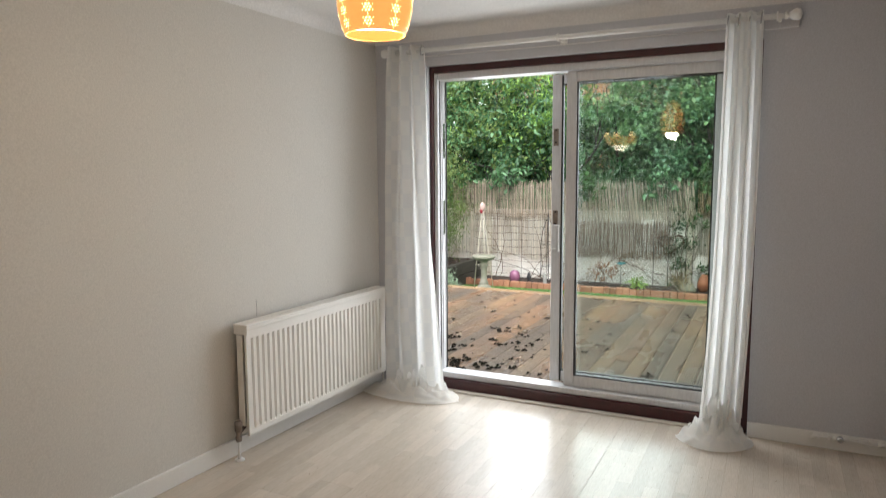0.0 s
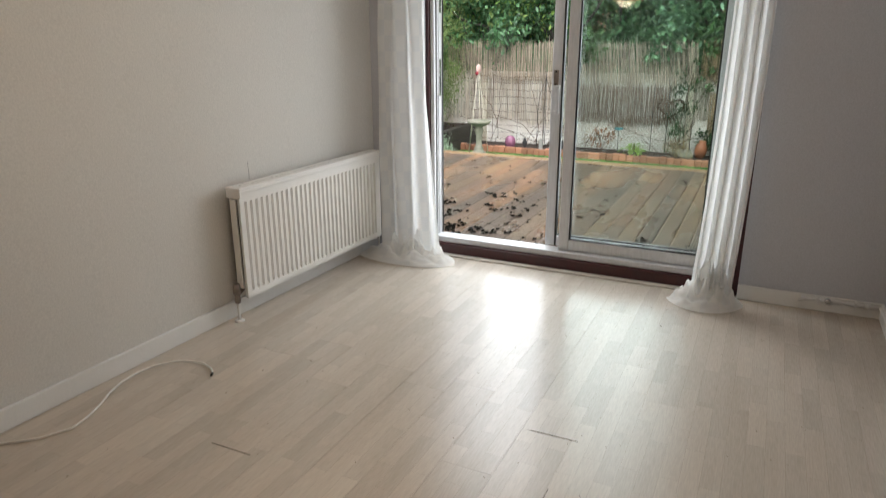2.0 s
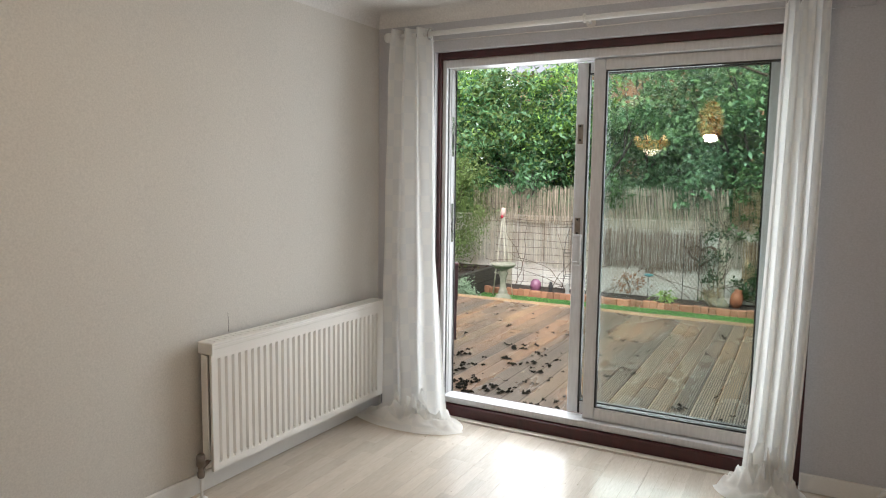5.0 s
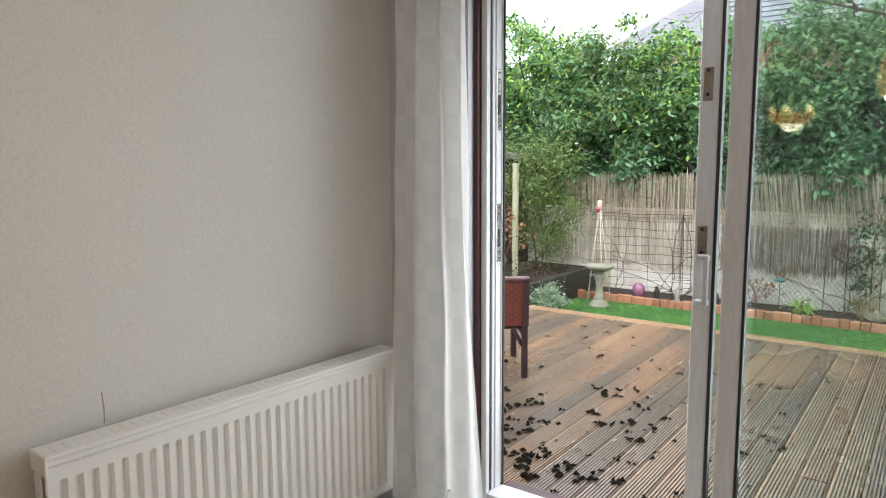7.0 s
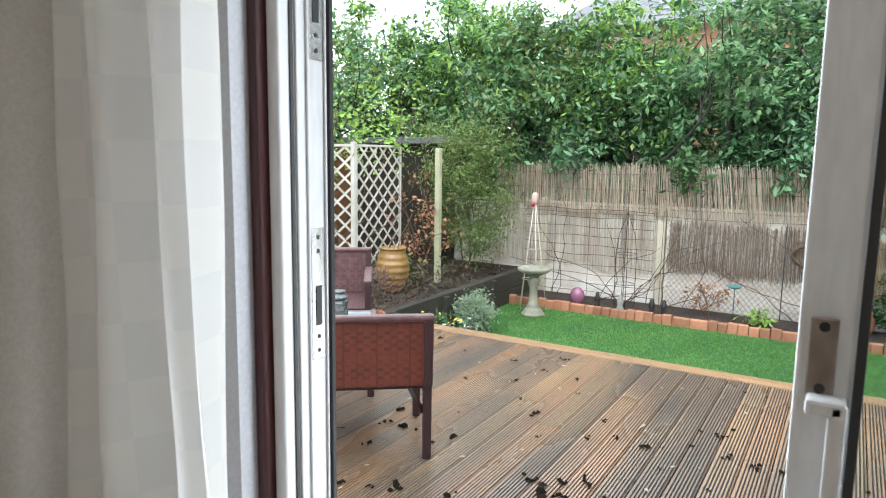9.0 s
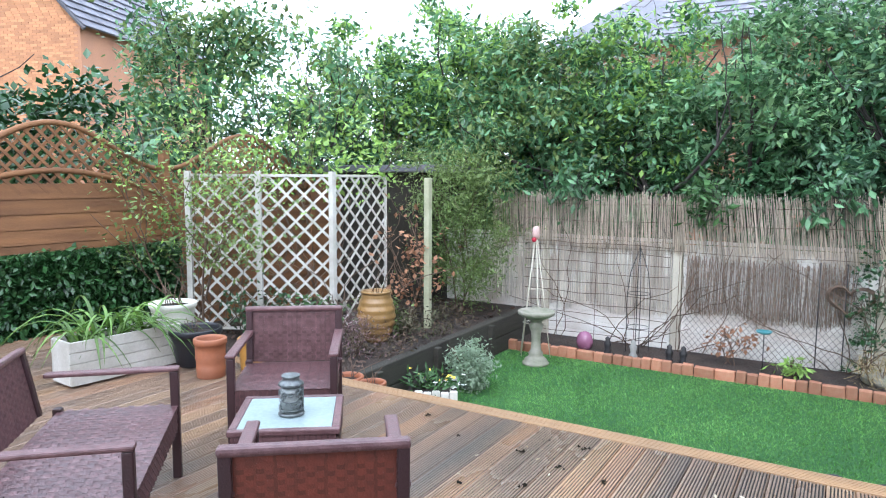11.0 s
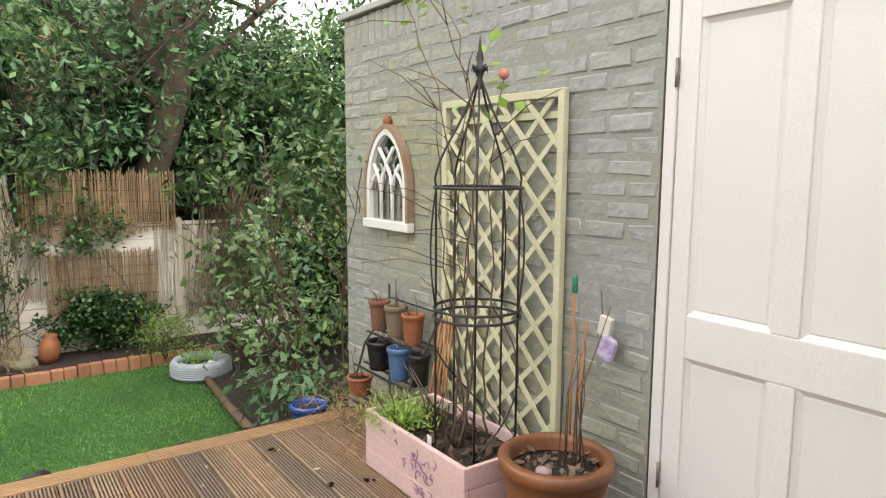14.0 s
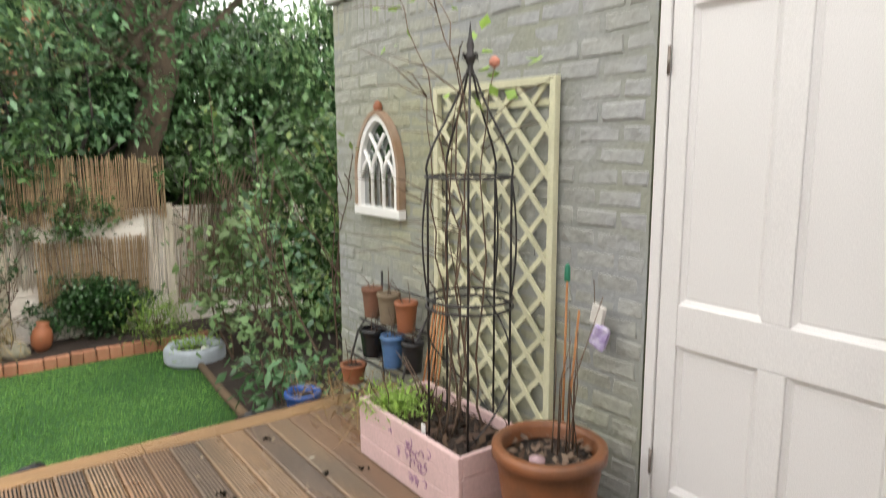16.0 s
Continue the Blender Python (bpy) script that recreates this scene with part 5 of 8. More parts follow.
def shrub(label, base, size, count, leaf, lsize, seed, trunk=0.05, bark=BARK_DARK, clump=0.22, clumps=70, name="shrub", category="shrub", low=0.25, fill=1.0, second=None, kind=""):
    """A bush: forked stems, and leaves in uneven clumps inside an oval, with gaps."""
    rng, nr = random.Random(seed), np.random.default_rng(seed)
    t = thing(name, label, category, base, kind=kind)
    w, dpt, h = size
    ends = []
    for k in range(3):
        b = bm_new()
        branch_set(b, (rng.uniform(-w, w) * 0.12, rng.uniform(-dpt, dpt) * 0.1, 0), (rng.gauss(0, 0.35) * w / h, rng.gauss(0, 0.3), 1), h * 0.62, trunk, rng, 2, 0.6, 6, ends)
        part("stem", b, bark, t)
    th = nr.uniform(0, 2 * np.pi, clumps)
    q = nr.uniform(0, 1, clumps) ** 0.45
    zz = nr.uniform(-1, 1, clumps)
    rad = np.sqrt(np.maximum(0.05, 1 - np.abs(zz) ** 2.4)) * q
    c = np.stack([rad * np.cos(th) * w / 2, rad * np.sin(th) * dpt / 2, h * (low + (1 - low) * (zz + 1) / 2)], 1)
    c[:, 2] += nr.normal(0, 0.09 * h, clumps)
    if ends:
        e = np.array([list(v) for v in ends])
        pick = nr.choice(len(e), min(len(e), clumps // 3))
        c = np.concatenate([c, e[pick]])
    own = nr.integers(0, len(c), count)
    r = clump * nr.uniform(0.5, 1.5, len(c))
    pts = c[own] + nr.normal(0, 1, (count, 3)) * r[own][:, None] * np.array([1, 1, 0.75])
    pts[:, 2] = np.maximum(pts[:, 2], 0.02)
    # Higher leaves take the second colour; on laurels this paints in skylit tops.
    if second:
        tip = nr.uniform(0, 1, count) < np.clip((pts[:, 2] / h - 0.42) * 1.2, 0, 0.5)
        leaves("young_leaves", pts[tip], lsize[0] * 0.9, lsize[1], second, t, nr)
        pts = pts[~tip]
    leaves("leaves", pts, lsize[0], lsize[1], leaf, t, nr)
    return t


def hedge_row():
    HG = "tall evergreen laurel bush behind the fence"
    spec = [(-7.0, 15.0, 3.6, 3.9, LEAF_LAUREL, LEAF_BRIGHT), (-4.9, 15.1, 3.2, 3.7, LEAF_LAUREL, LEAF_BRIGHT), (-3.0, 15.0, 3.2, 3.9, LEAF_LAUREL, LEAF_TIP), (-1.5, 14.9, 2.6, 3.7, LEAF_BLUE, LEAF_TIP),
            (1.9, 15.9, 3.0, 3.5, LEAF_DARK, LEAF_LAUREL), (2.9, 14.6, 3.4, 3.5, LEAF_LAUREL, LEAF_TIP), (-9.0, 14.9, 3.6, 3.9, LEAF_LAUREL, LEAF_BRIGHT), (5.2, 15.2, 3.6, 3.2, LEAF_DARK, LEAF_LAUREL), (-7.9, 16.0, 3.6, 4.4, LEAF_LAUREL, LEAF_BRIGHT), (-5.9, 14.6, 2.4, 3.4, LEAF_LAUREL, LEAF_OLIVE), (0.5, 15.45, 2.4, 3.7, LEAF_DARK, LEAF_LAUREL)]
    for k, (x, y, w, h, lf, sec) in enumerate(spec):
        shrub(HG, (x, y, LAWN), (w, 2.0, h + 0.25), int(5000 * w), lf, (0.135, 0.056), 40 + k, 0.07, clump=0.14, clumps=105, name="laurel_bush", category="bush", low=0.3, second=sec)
    for k, (x, y, w, h) in enumerate(((-6.0, 17.2, 4.6, 4.0), (-1.8, 17.3, 5, 4.2), (2.6, 17.4, 4.6, 4.0), (0.5, 16.6, 3.2, 3.7))):
        shrub("dark evergreen bush far behind the fence", (x, y, LAWN), (w, 1.8, h), 6000, LEAF_DARK, (0.19, 0.085), 60 + k, 0.07, clump=0.3, clumps=90, name="evergreen_bush", category="bush", low=0.15)
    # left of the plot
    shrub("tall pale green laurel behind the lattice fence", (-10.4, 12.6, LAWN), (3.6, 2.4, 4.5), 13000, LEAF_LAUREL, (0.15, 0.06), 71, 0.06, clump=0.2, clumps=110, name="laurel_bush", category="bush", low=0.3, second=LEAF_OLIVE)
    shrub("dark ivy-covered hedge mound behind the fence", (-11.0, 9.6, LAWN), (3.6, 4.2, 3.3), 13000, LEAF_IVY, (0.13, 0.085), 72, 0.06, clump=0.22, clumps=110, name="ivy_hedge", category="hedge", low=0.2)
    shrub("pale climbing rose spreading over the trellis", (-7.7, 10.0, -0.25), (2.5, 0.8, 2.15), 2800, LEAF_OLIVE, (0.06, 0.03), 73, 0.014, TWIG, 0.16, 40, "climbing_rose", "climber", low=0.45, second=LEAF_BRIGHT)
    shrub("leafy climber with bright young leaves over fence", (-7.6, 11.7, -0.25), (2.6, 0.7, 2.5), 1000, LEAF_BRIGHT, (0.085, 0.055), 74, 0.012, TWIG, 0.16, 36, "climber", "climber", low=0.62)
    shrub("feathery green bamboo bush in the raised bed", (-6.12, 12.85, -0.25), (1.35, 1.0, 1.95), 11500, LEAF_OLIVE, (0.07, 0.018), 75, 0.012, TWIG, 0.16, 60, "bamboo_bush", "bush", low=0.15)
    shrub("bare twiggy shrub with rust-coloured dead leaves", (-6.3, 11.9, -0.25), (1.0, 0.8, 1.2), 270, LEAF_RUST, (0.075, 0.05), 76, 0.012, TWIG, 0.07, 26, "hydrangea", "shrub", low=0.3)
    shrub("low purple-grey heather in the raised bed", (-5.95, 10.35, -0.25), (0.8, 0.7, 0.42), 900, leaf_mat("heather", (0.16, 0.085, 0.1), (0.2, 0.14, 0.13), 0.8, 0.15), (0.028, 0.01), 77, 0.006, TWIG, 0.07, 40, "heather", "shrub", low=0.2)
    for k, (x, y, w, h, lf) in enumerate(((-6.75, 10.75, 0.6, 0.5, LEAF_DARK), (-6.3, 11.35, 0.55, 0.4, LEAF_OLIVE), (-7.2, 10.35, 0.7, 0.55, LEAF_IVY))):
        shrub("low dark-leaved plant in the raised bed", (x, y, -0.25), (w, w, h), 420, lf, (0.06, 0.032), 90 + k, 0.006, TWIG, 0.08, 24, "bed_plant", "plant", low=0.1)
    nr = np.random.default_rng(95)
    pts = np.stack([nr.uniform(-8.1, -5.6, 1500), nr.uniform(9.4, 13.4, 1500), nr.uniform(-0.236, -0.222, 1500)], 1)
    litter = thing("leaf_litter", "brown fallen leaves lying over the raised bed", "fallen leaves", kind="stuff")
    leaves("litter", pts, 0.07, 0.04, leaf_mat("dead_leaf", (0.055, 0.032, 0.023), (0.13, 0.08, 0.055), 0.75, 0.1), litter, nr, droop=0.1)
    shrub("low airy evergreen spilling over timber edge", (-0.02, 10.15, LAWN), (0.5, 0.9, 0.6), 260, LEAF_LAUREL, (0.12, 0.05), 96, 0.008, TWIG, 0.1, 26, "garden_shrub", "shrub", low=0.1)
    # right of the lawn
    shrub("leafy green shrub between lawn and outbuilding", (0.32, 10.9, LAWN), (0.75, 1.4, 1.4), 620, LEAF_TIP, (0.095, 0.05), 81, 0.015, TWIG, 0.13, 60, "garden_shrub", "shrub", low=0.12, second=LEAF_BLUE)
    shrub("pale green rose bush beside the lawn", (0.22, 11.9, LAWN), (0.65, 0.8, 1.3), 650, leaf_mat("rose_leaf", (0.13, 0.2, 0.08), (0.17, 0.24, 0.1), 0.5, 0.3), (0.1, 0.06), 82, 0.01, TWIG, 0.11, 36, "rose_bush", "shrub", low=0.25)
    shrub("dark holly behind the outbuilding corner", (1.3, 12.3, LAWN), (1.5, 2.0, 2.3), 4800, LEAF_DARK, (0.12, 0.07), 83, 0.03, BARK_DARK, 0.16, 70, "holly", "shrub", low=0.1)
    shrub("clipped ivy bush against the white fence", (-0.77, 13.42, -0.56), (1.12, 0.3, 0.54), 5200, LEAF_IVY, (0.05, 0.04), 84, 0.008, TWIG, 0.06, 60, "ivy_bush", "shrub", low=0.2)
    shrub("ivy trailing over the bamboo screen", (-1.0, 13.5, 0.42), (1.2, 0.14, 0.55), 900, LEAF_DARK, (0.055, 0.042), 85, 0.004, TWIG, 0.06, 20, "ivy", "climber", low=0.1)
    shrub("dark ivy climbing the fence post", (-1.72, 13.5, -0.55), (0.35, 0.14, 1.2), 600, LEAF_IVY, (0.05, 0.04), 86, 0.005, TWIG, 0.06, 26, "ivy", "climber", low=0.1)
    shrub("ivy hanging over the outbuilding side", (0.5, 10.35, LAWN), (0.5, 0.7, 2.3), 620, LEAF_OLIVE, (0.05, 0.03), 87, 0.012, TWIG, 0.1, 60, "climber", "climber", low=0.1)


hedge_row()


def grey_plants():
    shrub("silver-green bushy curry plant on the lawn edge", (-5.05, 11.15, LAWN), (0.46, 0.46, 0.4), 3800, LEAF_GREY, (0.045, 0.018), 91, 0.006, TWIG, 0.045, 70, "silver_plant", "plant", low=0.12)
    shrub("arching green fern beside the tyre", (-0.3, 12.75, LAWN + 0.06), (0.5, 0.35, 0.42), 800, leaf_mat("fern", (0.16, 0.27, 0.05), (0.22, 0.33, 0.08), 0.6, 0.35), (0.07, 0.016), 92, 0.006, TWIG, 0.1, 36, "fern", "plant", low=0.3)
    shrub("rust-coloured dead hydrangea heads in the bed", (-2.95, 13.2, -0.55), (0.5, 0.35, 0.4), 160, LEAF_RUST, (0.06, 0.04), 93, 0.007, TWIG, 0.05, 14, "hydrangea", "shrub", low=0.5)
    shrub("small bright green primrose in the bed", (-2.35, 13.05, -0.55), (0.32, 0.25, 0.16), 120, LEAF_BRIGHT, (0.09, 0.035), 94, 0.004, TWIG, 0.05, 12, "primrose", "plant", low=0.1)
    shrub("tuft of dry grass in the bed", (-1.62, 13.1, -0.55), (0.35, 0.25, 0.3), 260, leaf_mat("dry_leaf", (0.36, 0.28, 0.14), (0.26, 0.2, 0.1), 0.8, 0.2), (0.14, 0.008), 95, 0.004, TWIG, 0.07, 16, "dry_grass_tuft", "plant", low=0.1)
    shrub("dark low ground plants in the raised bed", (-6.0, 11.2, -0.25), (1.1, 3.0, 0.26), 2200, leaf_mat("low_plant", (0.06, 0.07, 0.03), (0.12, 0.07, 0.05), 0.8, 0.2), (0.05, 0.02), 96, 0.004, TWIG, 0.07, 40, "ground_plant", "plant", low=0.1)


grey_plants()


def sprays():
    for k, (x, z, w) in enumerate(((-3.35, 0.95, 0.5), (-2.1, 1.0, 0.8), (-1.3, 1.12, 0.5), (-4.9, 1.1, 0.6), (0.3, 0.9, 0.7))):
        shrub("laurel spray hanging over the reed fence", (x, 13.5, z), (w, 0.3, 0.5), 170, LEAF_LAUREL if k % 2 else LEAF_DARK, (0.15, 0.06), 150 + k, 0.006, BARK_DARK, 0.1, 14, "laurel_spray", "foliage", low=0.2)


sprays()


def big_trees():
    rng = random.Random(101)
    t = thing("bare_tree", "tall bare winter tree with forked trunk", "tree", (0.1, 14.35, LAWN))
    b = bm_new()
    tube(b, [(-0.1, 0, 0), (-0.12, 0, 0.9), (-0.18, 0, 1.7), (0.0, 0, 2.3), (0.2, 0.02, 2.9), (0.22, 0.05, 3.4)], [0.26, 0.22, 0.2, 0.2, 0.18, 0.15], 12, caps=False)
    part("trunk", b, BARK, t)
    limbs = [((0.0, 0, 3.0), (-0.32, 0, 1), 3.8, 0.085), ((0.12, 0.03, 3.2), (-0.1, 0.1, 1), 4.2, 0.08), ((0.2, 0.05, 3.3), (0.06, 0.2, 1), 4.2, 0.085), ((0.25, 0.05, 3.3), (0.2, 0.1, 1), 4.4, 0.08),
             ((0.3, 0.05, 3.1), (0.75, 0.1, 0.75), 3.4, 0.06), ((0.0, 0, 2.7), (-0.8, 0.2, 0.8), 3.4, 0.055), ((0.2, 0.2, 3.2), (0.45, 0.3, 1), 3.8, 0.065), ((0.0, 0.1, 3.2), (-0.55, 0.3, 1), 3.8, 0.06)]
    for s, d, ln, r in limbs:
        b = bm_new()
        branch_set(b, s, d, ln, r, rng, 4, 0.62, 6, None, 0.03, 4)
        part("limb", b, BARK, t)
    pts = np.array([(rng.gauss(0, 0.5), rng.gauss(0, 0.3), rng.uniform(2.1, 4.3)) for _ in range(3200)])
    pts[:, :2] *= 1.6
    leaves("ivy_leaves", pts, 0.12, 0.055, LEAF_LAUREL, t, np.random.default_rng(5))
    # dark drooping conifer beyond the outbuilding
    t = thing("conifer", "dark drooping conifer tree beyond the outbuilding", "tree", (9.7, 15.5, LAWN))
    part("trunk", tube(bm_new(), [(0, 0, 0), (0.05, 0, 5), (0, 0, 11), (0.1, 0, 17)], [0.4, 0.34, 0.24, 0.05], 10, caps=False), BARK_DARK, t)
    b, tips = bm_new(), []
    for k in range(150):
        a, z = rng.uniform(0, 6.28), rng.uniform(4.0, 14)
        ln = rng.uniform(3.2, 6.4) * (1 - (z - 4.5) / 24)
        pts = [Vector((math.cos(a) * ln * q, math.sin(a) * ln * q, z + 0.5 * q - 1.5 * q * q + rng.gauss(0, 0.05))) for q in (0, 0.25, 0.5, 0.75, 1)]
        tube(b, pts, [0.06, 0.045, 0.03, 0.02, 0.008], 5, caps=False)
        for q in range(16):
            f = rng.uniform(0.15, 1)
            i = min(3, int(f * 4))
            o = pts[i].lerp(pts[i + 1], f * 4 - i)
            hang = [o + Vector((rng.gauss(0, 0.12) * s, rng.gauss(0, 0.12) * s, -0.32 * s)) for s in range(4)]
            tube(b, hang, [0.012, 0.01, 0.007, 0.004], 4, caps=False)
            tips += hang
    part("branches", b, BARK_DARK, t)
    e = np.array([list(v) for v in tips])
    nr = np.random.default_rng(7)
    pts = np.repeat(e, 8, 0) + nr.normal(0, 0.16, (len(e) * 8, 3))
    leaves("needles", pts, 0.26, 0.065, NEEDLE, t, nr, droop=0.9)


big_trees()


# ---- neighbouring houses ----
ROOF_GREY = mat("roof_tile", (0.12, 0.12, 0.14), 0.7, (0.19, 0.18, 0.19), 0.7, 1.5, 20, 0.4, spread=0.2)
HOUSE_BRICK = mat("house_brick", (0.45, 0.22, 0.12), 0.85, (0.36, 0.19, 0.12), 0.6, 2, 30, 0.3, spread=0.22)


def tiled_slope(name, parent, o, ux, uy, nx, ny, material, tile_t=0.04):
    """Rows of roof tiles over a slope: o is the eaves corner, ux along it, uy up it."""
    o, ux, uy = Vector(o), Vector(ux), Vector(uy)
    nrm = ux.cross(uy).normalized()
    b = bm_new()
    for j in range(ny):
        for i in range(nx):
            a, c = o + ux * (i / nx) + uy * (j / ny), o + ux * ((i + 0.97) / nx) + uy * ((j + 1.12) / ny)
            p = [a + nrm * tile_t, o + ux * ((i + 0.97) / nx) + uy * (j / ny) + nrm * tile_t, c + nrm * 0.005, o + ux * (i / nx) + uy * ((j + 1.12) / ny) + nrm * 0.005]
            low = [p[0] - nrm * tile_t * 0.8, p[1] - nrm * tile_t * 0.8]
            v = [b.verts.new(q) for q in p + low]
            b.faces.new(v[:4]), b.faces.new((v[4], v[5], v[1], v[0]))
    return tagged(part(name, b, material, parent), kind="stuff")


def houses():
    h = thing("house", "red brick house with grey tiled roof behind trees", "house", (0, 0, 0))
    x0, x1, y0, y1, ze, zr = -9.2, 3.3, 22.0, 30.0, 4.7, 7.6
    part("wall", box(bm_new(), x0 + 0.4, y0 + 0.4, LAWN - 0.1, x1 - 0.4, y1 - 0.4, ze), HOUSE_BRICK, h)
    b = bm_new()
    v = [b.verts.new(p) for p in ((x0, y0, ze), (x1, y0, ze), (x1, y1, ze), (x0, y1, ze), (x0 + 3.4, (y0 + y1) / 2, zr), (x1 - 3.2, (y0 + y1) / 2, zr))]
    for f in ((0, 1, 5, 4), (1, 2, 5), (2, 3, 4, 5), (3, 0, 4), (3, 2, 1, 0)):
        b.faces.new([v[i] for i in f])
    part("roof", b, ROOF_GREY, h)
    tiled_slope("roof_tiles", h, (x0 + 3.0, y0 - 0.02, ze), (x1 - x0 - 6.0, 0, 0), (0, 4.0, zr - ze), 30, 16, mat("roof_tile_grey", (0.17, 0.17, 0.2), 0.6, (0.24, 0.23, 0.25), 0.6, 3, 20, 0.3, spread=0.25, island=True))
    for x in (-6.5, -3.0, 0.6):
        w = part("window", box(bm_new(), x, y0 + 0.36, 2.1, x + 1.3, y0 + 0.4, 3.4), GLOSS_WHITE, h)
        for k in range(2):
            part("pane", box(bm_new(), x + 0.08 + k * 0.6, y0 + 0.34, 2.2, x + 0.62 + k * 0.6, y0 + 0.36, 3.3), mat("dark_pane", (0.05, 0.06, 0.07), 0.1), w)
    sk = part("skylight", soft_box(bm_new(), 0, 0, 0, 1.25, 1.5, 0.1, 0.01), GLOSS_WHITE, h, "white roof window")
    sk.matrix_basis = pose(-0.78, 23.3, 5.68, 35.9, 0, 0)
    part("skylight_pane", soft_box(bm_new(), 0.1, 0.1, 0.06, 1.15, 1.4, 0.108, 0.01), mat("sky_pane", (0.45, 0.5, 0.52), 0.08), sk)
    # chimney pots and vent
    part("vent_pipe", tube(bm_new(), [(-3.0, 23.6, 5.6), (-3.0, 23.6, 6.6)], 0.06, 8), ROOF_GREY, h)
    g = thing("house", "orange brick gable house with dark tiled roof", "house", (-25.5, 16.4, LAWN), 22)
    b = bm_new()
    W, D, E, R = 3.6, 8.0, 6.8, 10.5
    pr = [(-W, 0), (W, 0), (W, E), (0, R), (-W, E)]
    f0, f1 = [b.verts.new((x, 0, z)) for x, z in pr], [b.verts.new((x, D, z)) for x, z in pr]
    b.faces.new(f0), b.faces.new(f1[::-1])
    for k in range(5):
        b.faces.new((f0[k], f0[(k + 1) % 5], f1[(k + 1) % 5], f1[k]))
    part("wall", b, HOUSE_BRICK, g)
    b = bm_new()
    rng = random.Random(7)
    z = 2.6
    row = 0
    while z < R - 0.1:
        half = W if z < E else W * (R - z) / (R - E)
        x = -half + (0.0 if row % 2 else 0.12)
        while x + 0.24 < half:
            box(b, x, -0.012, z, x + 0.235, 0, z + 0.072)
            x += 0.25
        z += 0.083
        row += 1
    tagged(part("brick_face", b, mat("gable_brick", (0.52, 0.25, 0.12), 0.85, (0.4, 0.19, 0.1), 0.5, 3, 30, 0.3, spread=0.22, island=True), g), kind="stuff")
    for s in (1, -1):
        b = bm_new()
        tiled_slope("roof_tiles", g, (s * (W + 0.3), -0.25 if s > 0 else D + 0.25, E - 0.3), (0, (D + 0.5) * s, 0), (-s * (W + 0.3), 0, R - E + 0.42), 26, 14, mat("pantile", (0.11, 0.11, 0.13), 0.6, (0.16, 0.15, 0.17), 0.6, 3, 20, 0.3, spread=0.3, island=True), 0.07)
        b.free()
        part("bargeboard", tube(bm_new(), [(s * (W + 0.3), -0.2, E - 0.34), (0, -0.2, R + 0.04)], 0.07, 4, smooth=False), ROOF_GREY, g)
    part("drainpipe", tube(bm_new(), [(-W + 0.2, -0.08, 0), (-W + 0.2, -0.08, E)], 0.05, 8), ROOF_GREY, g)


houses()


# ---- left boundary: arched lattice fence, hedge screen, trellis ----
def lattice(parent, name, y0, y1, z0, z1, x, pitch, w, th, material, top=None, axis="y", origin=0.0):
    """Crossed laths clipped to a rectangle, or under the curve top(s)."""
    for sg in (1, -1):
        span = (y1 - y0) + (z1 - z0)
        k = 0
        while k * pitch < span:
            c = k * pitch
            s0, s1 = max(y0, y0 + c - (z1 - z0)), min(y1, y0 + c)
            if s1 - s0 > 0.02:
                if sg > 0:
                    a, e = (s0, z0 + (c - (s0 - y0))), (s1, z0 + (c - (s1 - y0)))
                else:
                    a, e = (y0 + y1 - s0, z0 + (c - (s0 - y0))), (y0 + y1 - s1, z0 + (c - (s1 - y0)))
                if top is not None:
                    pts = [(a[0] + (e[0] - a[0]) * q / 24, a[1] + (e[1] - a[1]) * q / 24) for q in range(25)]
                    pts = [p for p in pts if p[1] <= top(p[0])]
                    if len(pts) < 2:
                        k += 1
                        continue
                    a, e = pts[0], pts[-1]
                d = Vector((0, e[0] - a[0], e[1] - a[1]))
                ln = d.length
                if ln > 0.03:
                    b = bm_new()
                    box(b, -th / 2, 0, -w / 2, th / 2, ln, w / 2)
                    ang = math.atan2(d.z, d.y)
                    b.transform(Matrix.Translation((x + sg * th * 0.5, a[0], a[1])) @ Matrix.Rotation(ang, 4, "X"))
                    part(name, b, material, parent)
            k += 1


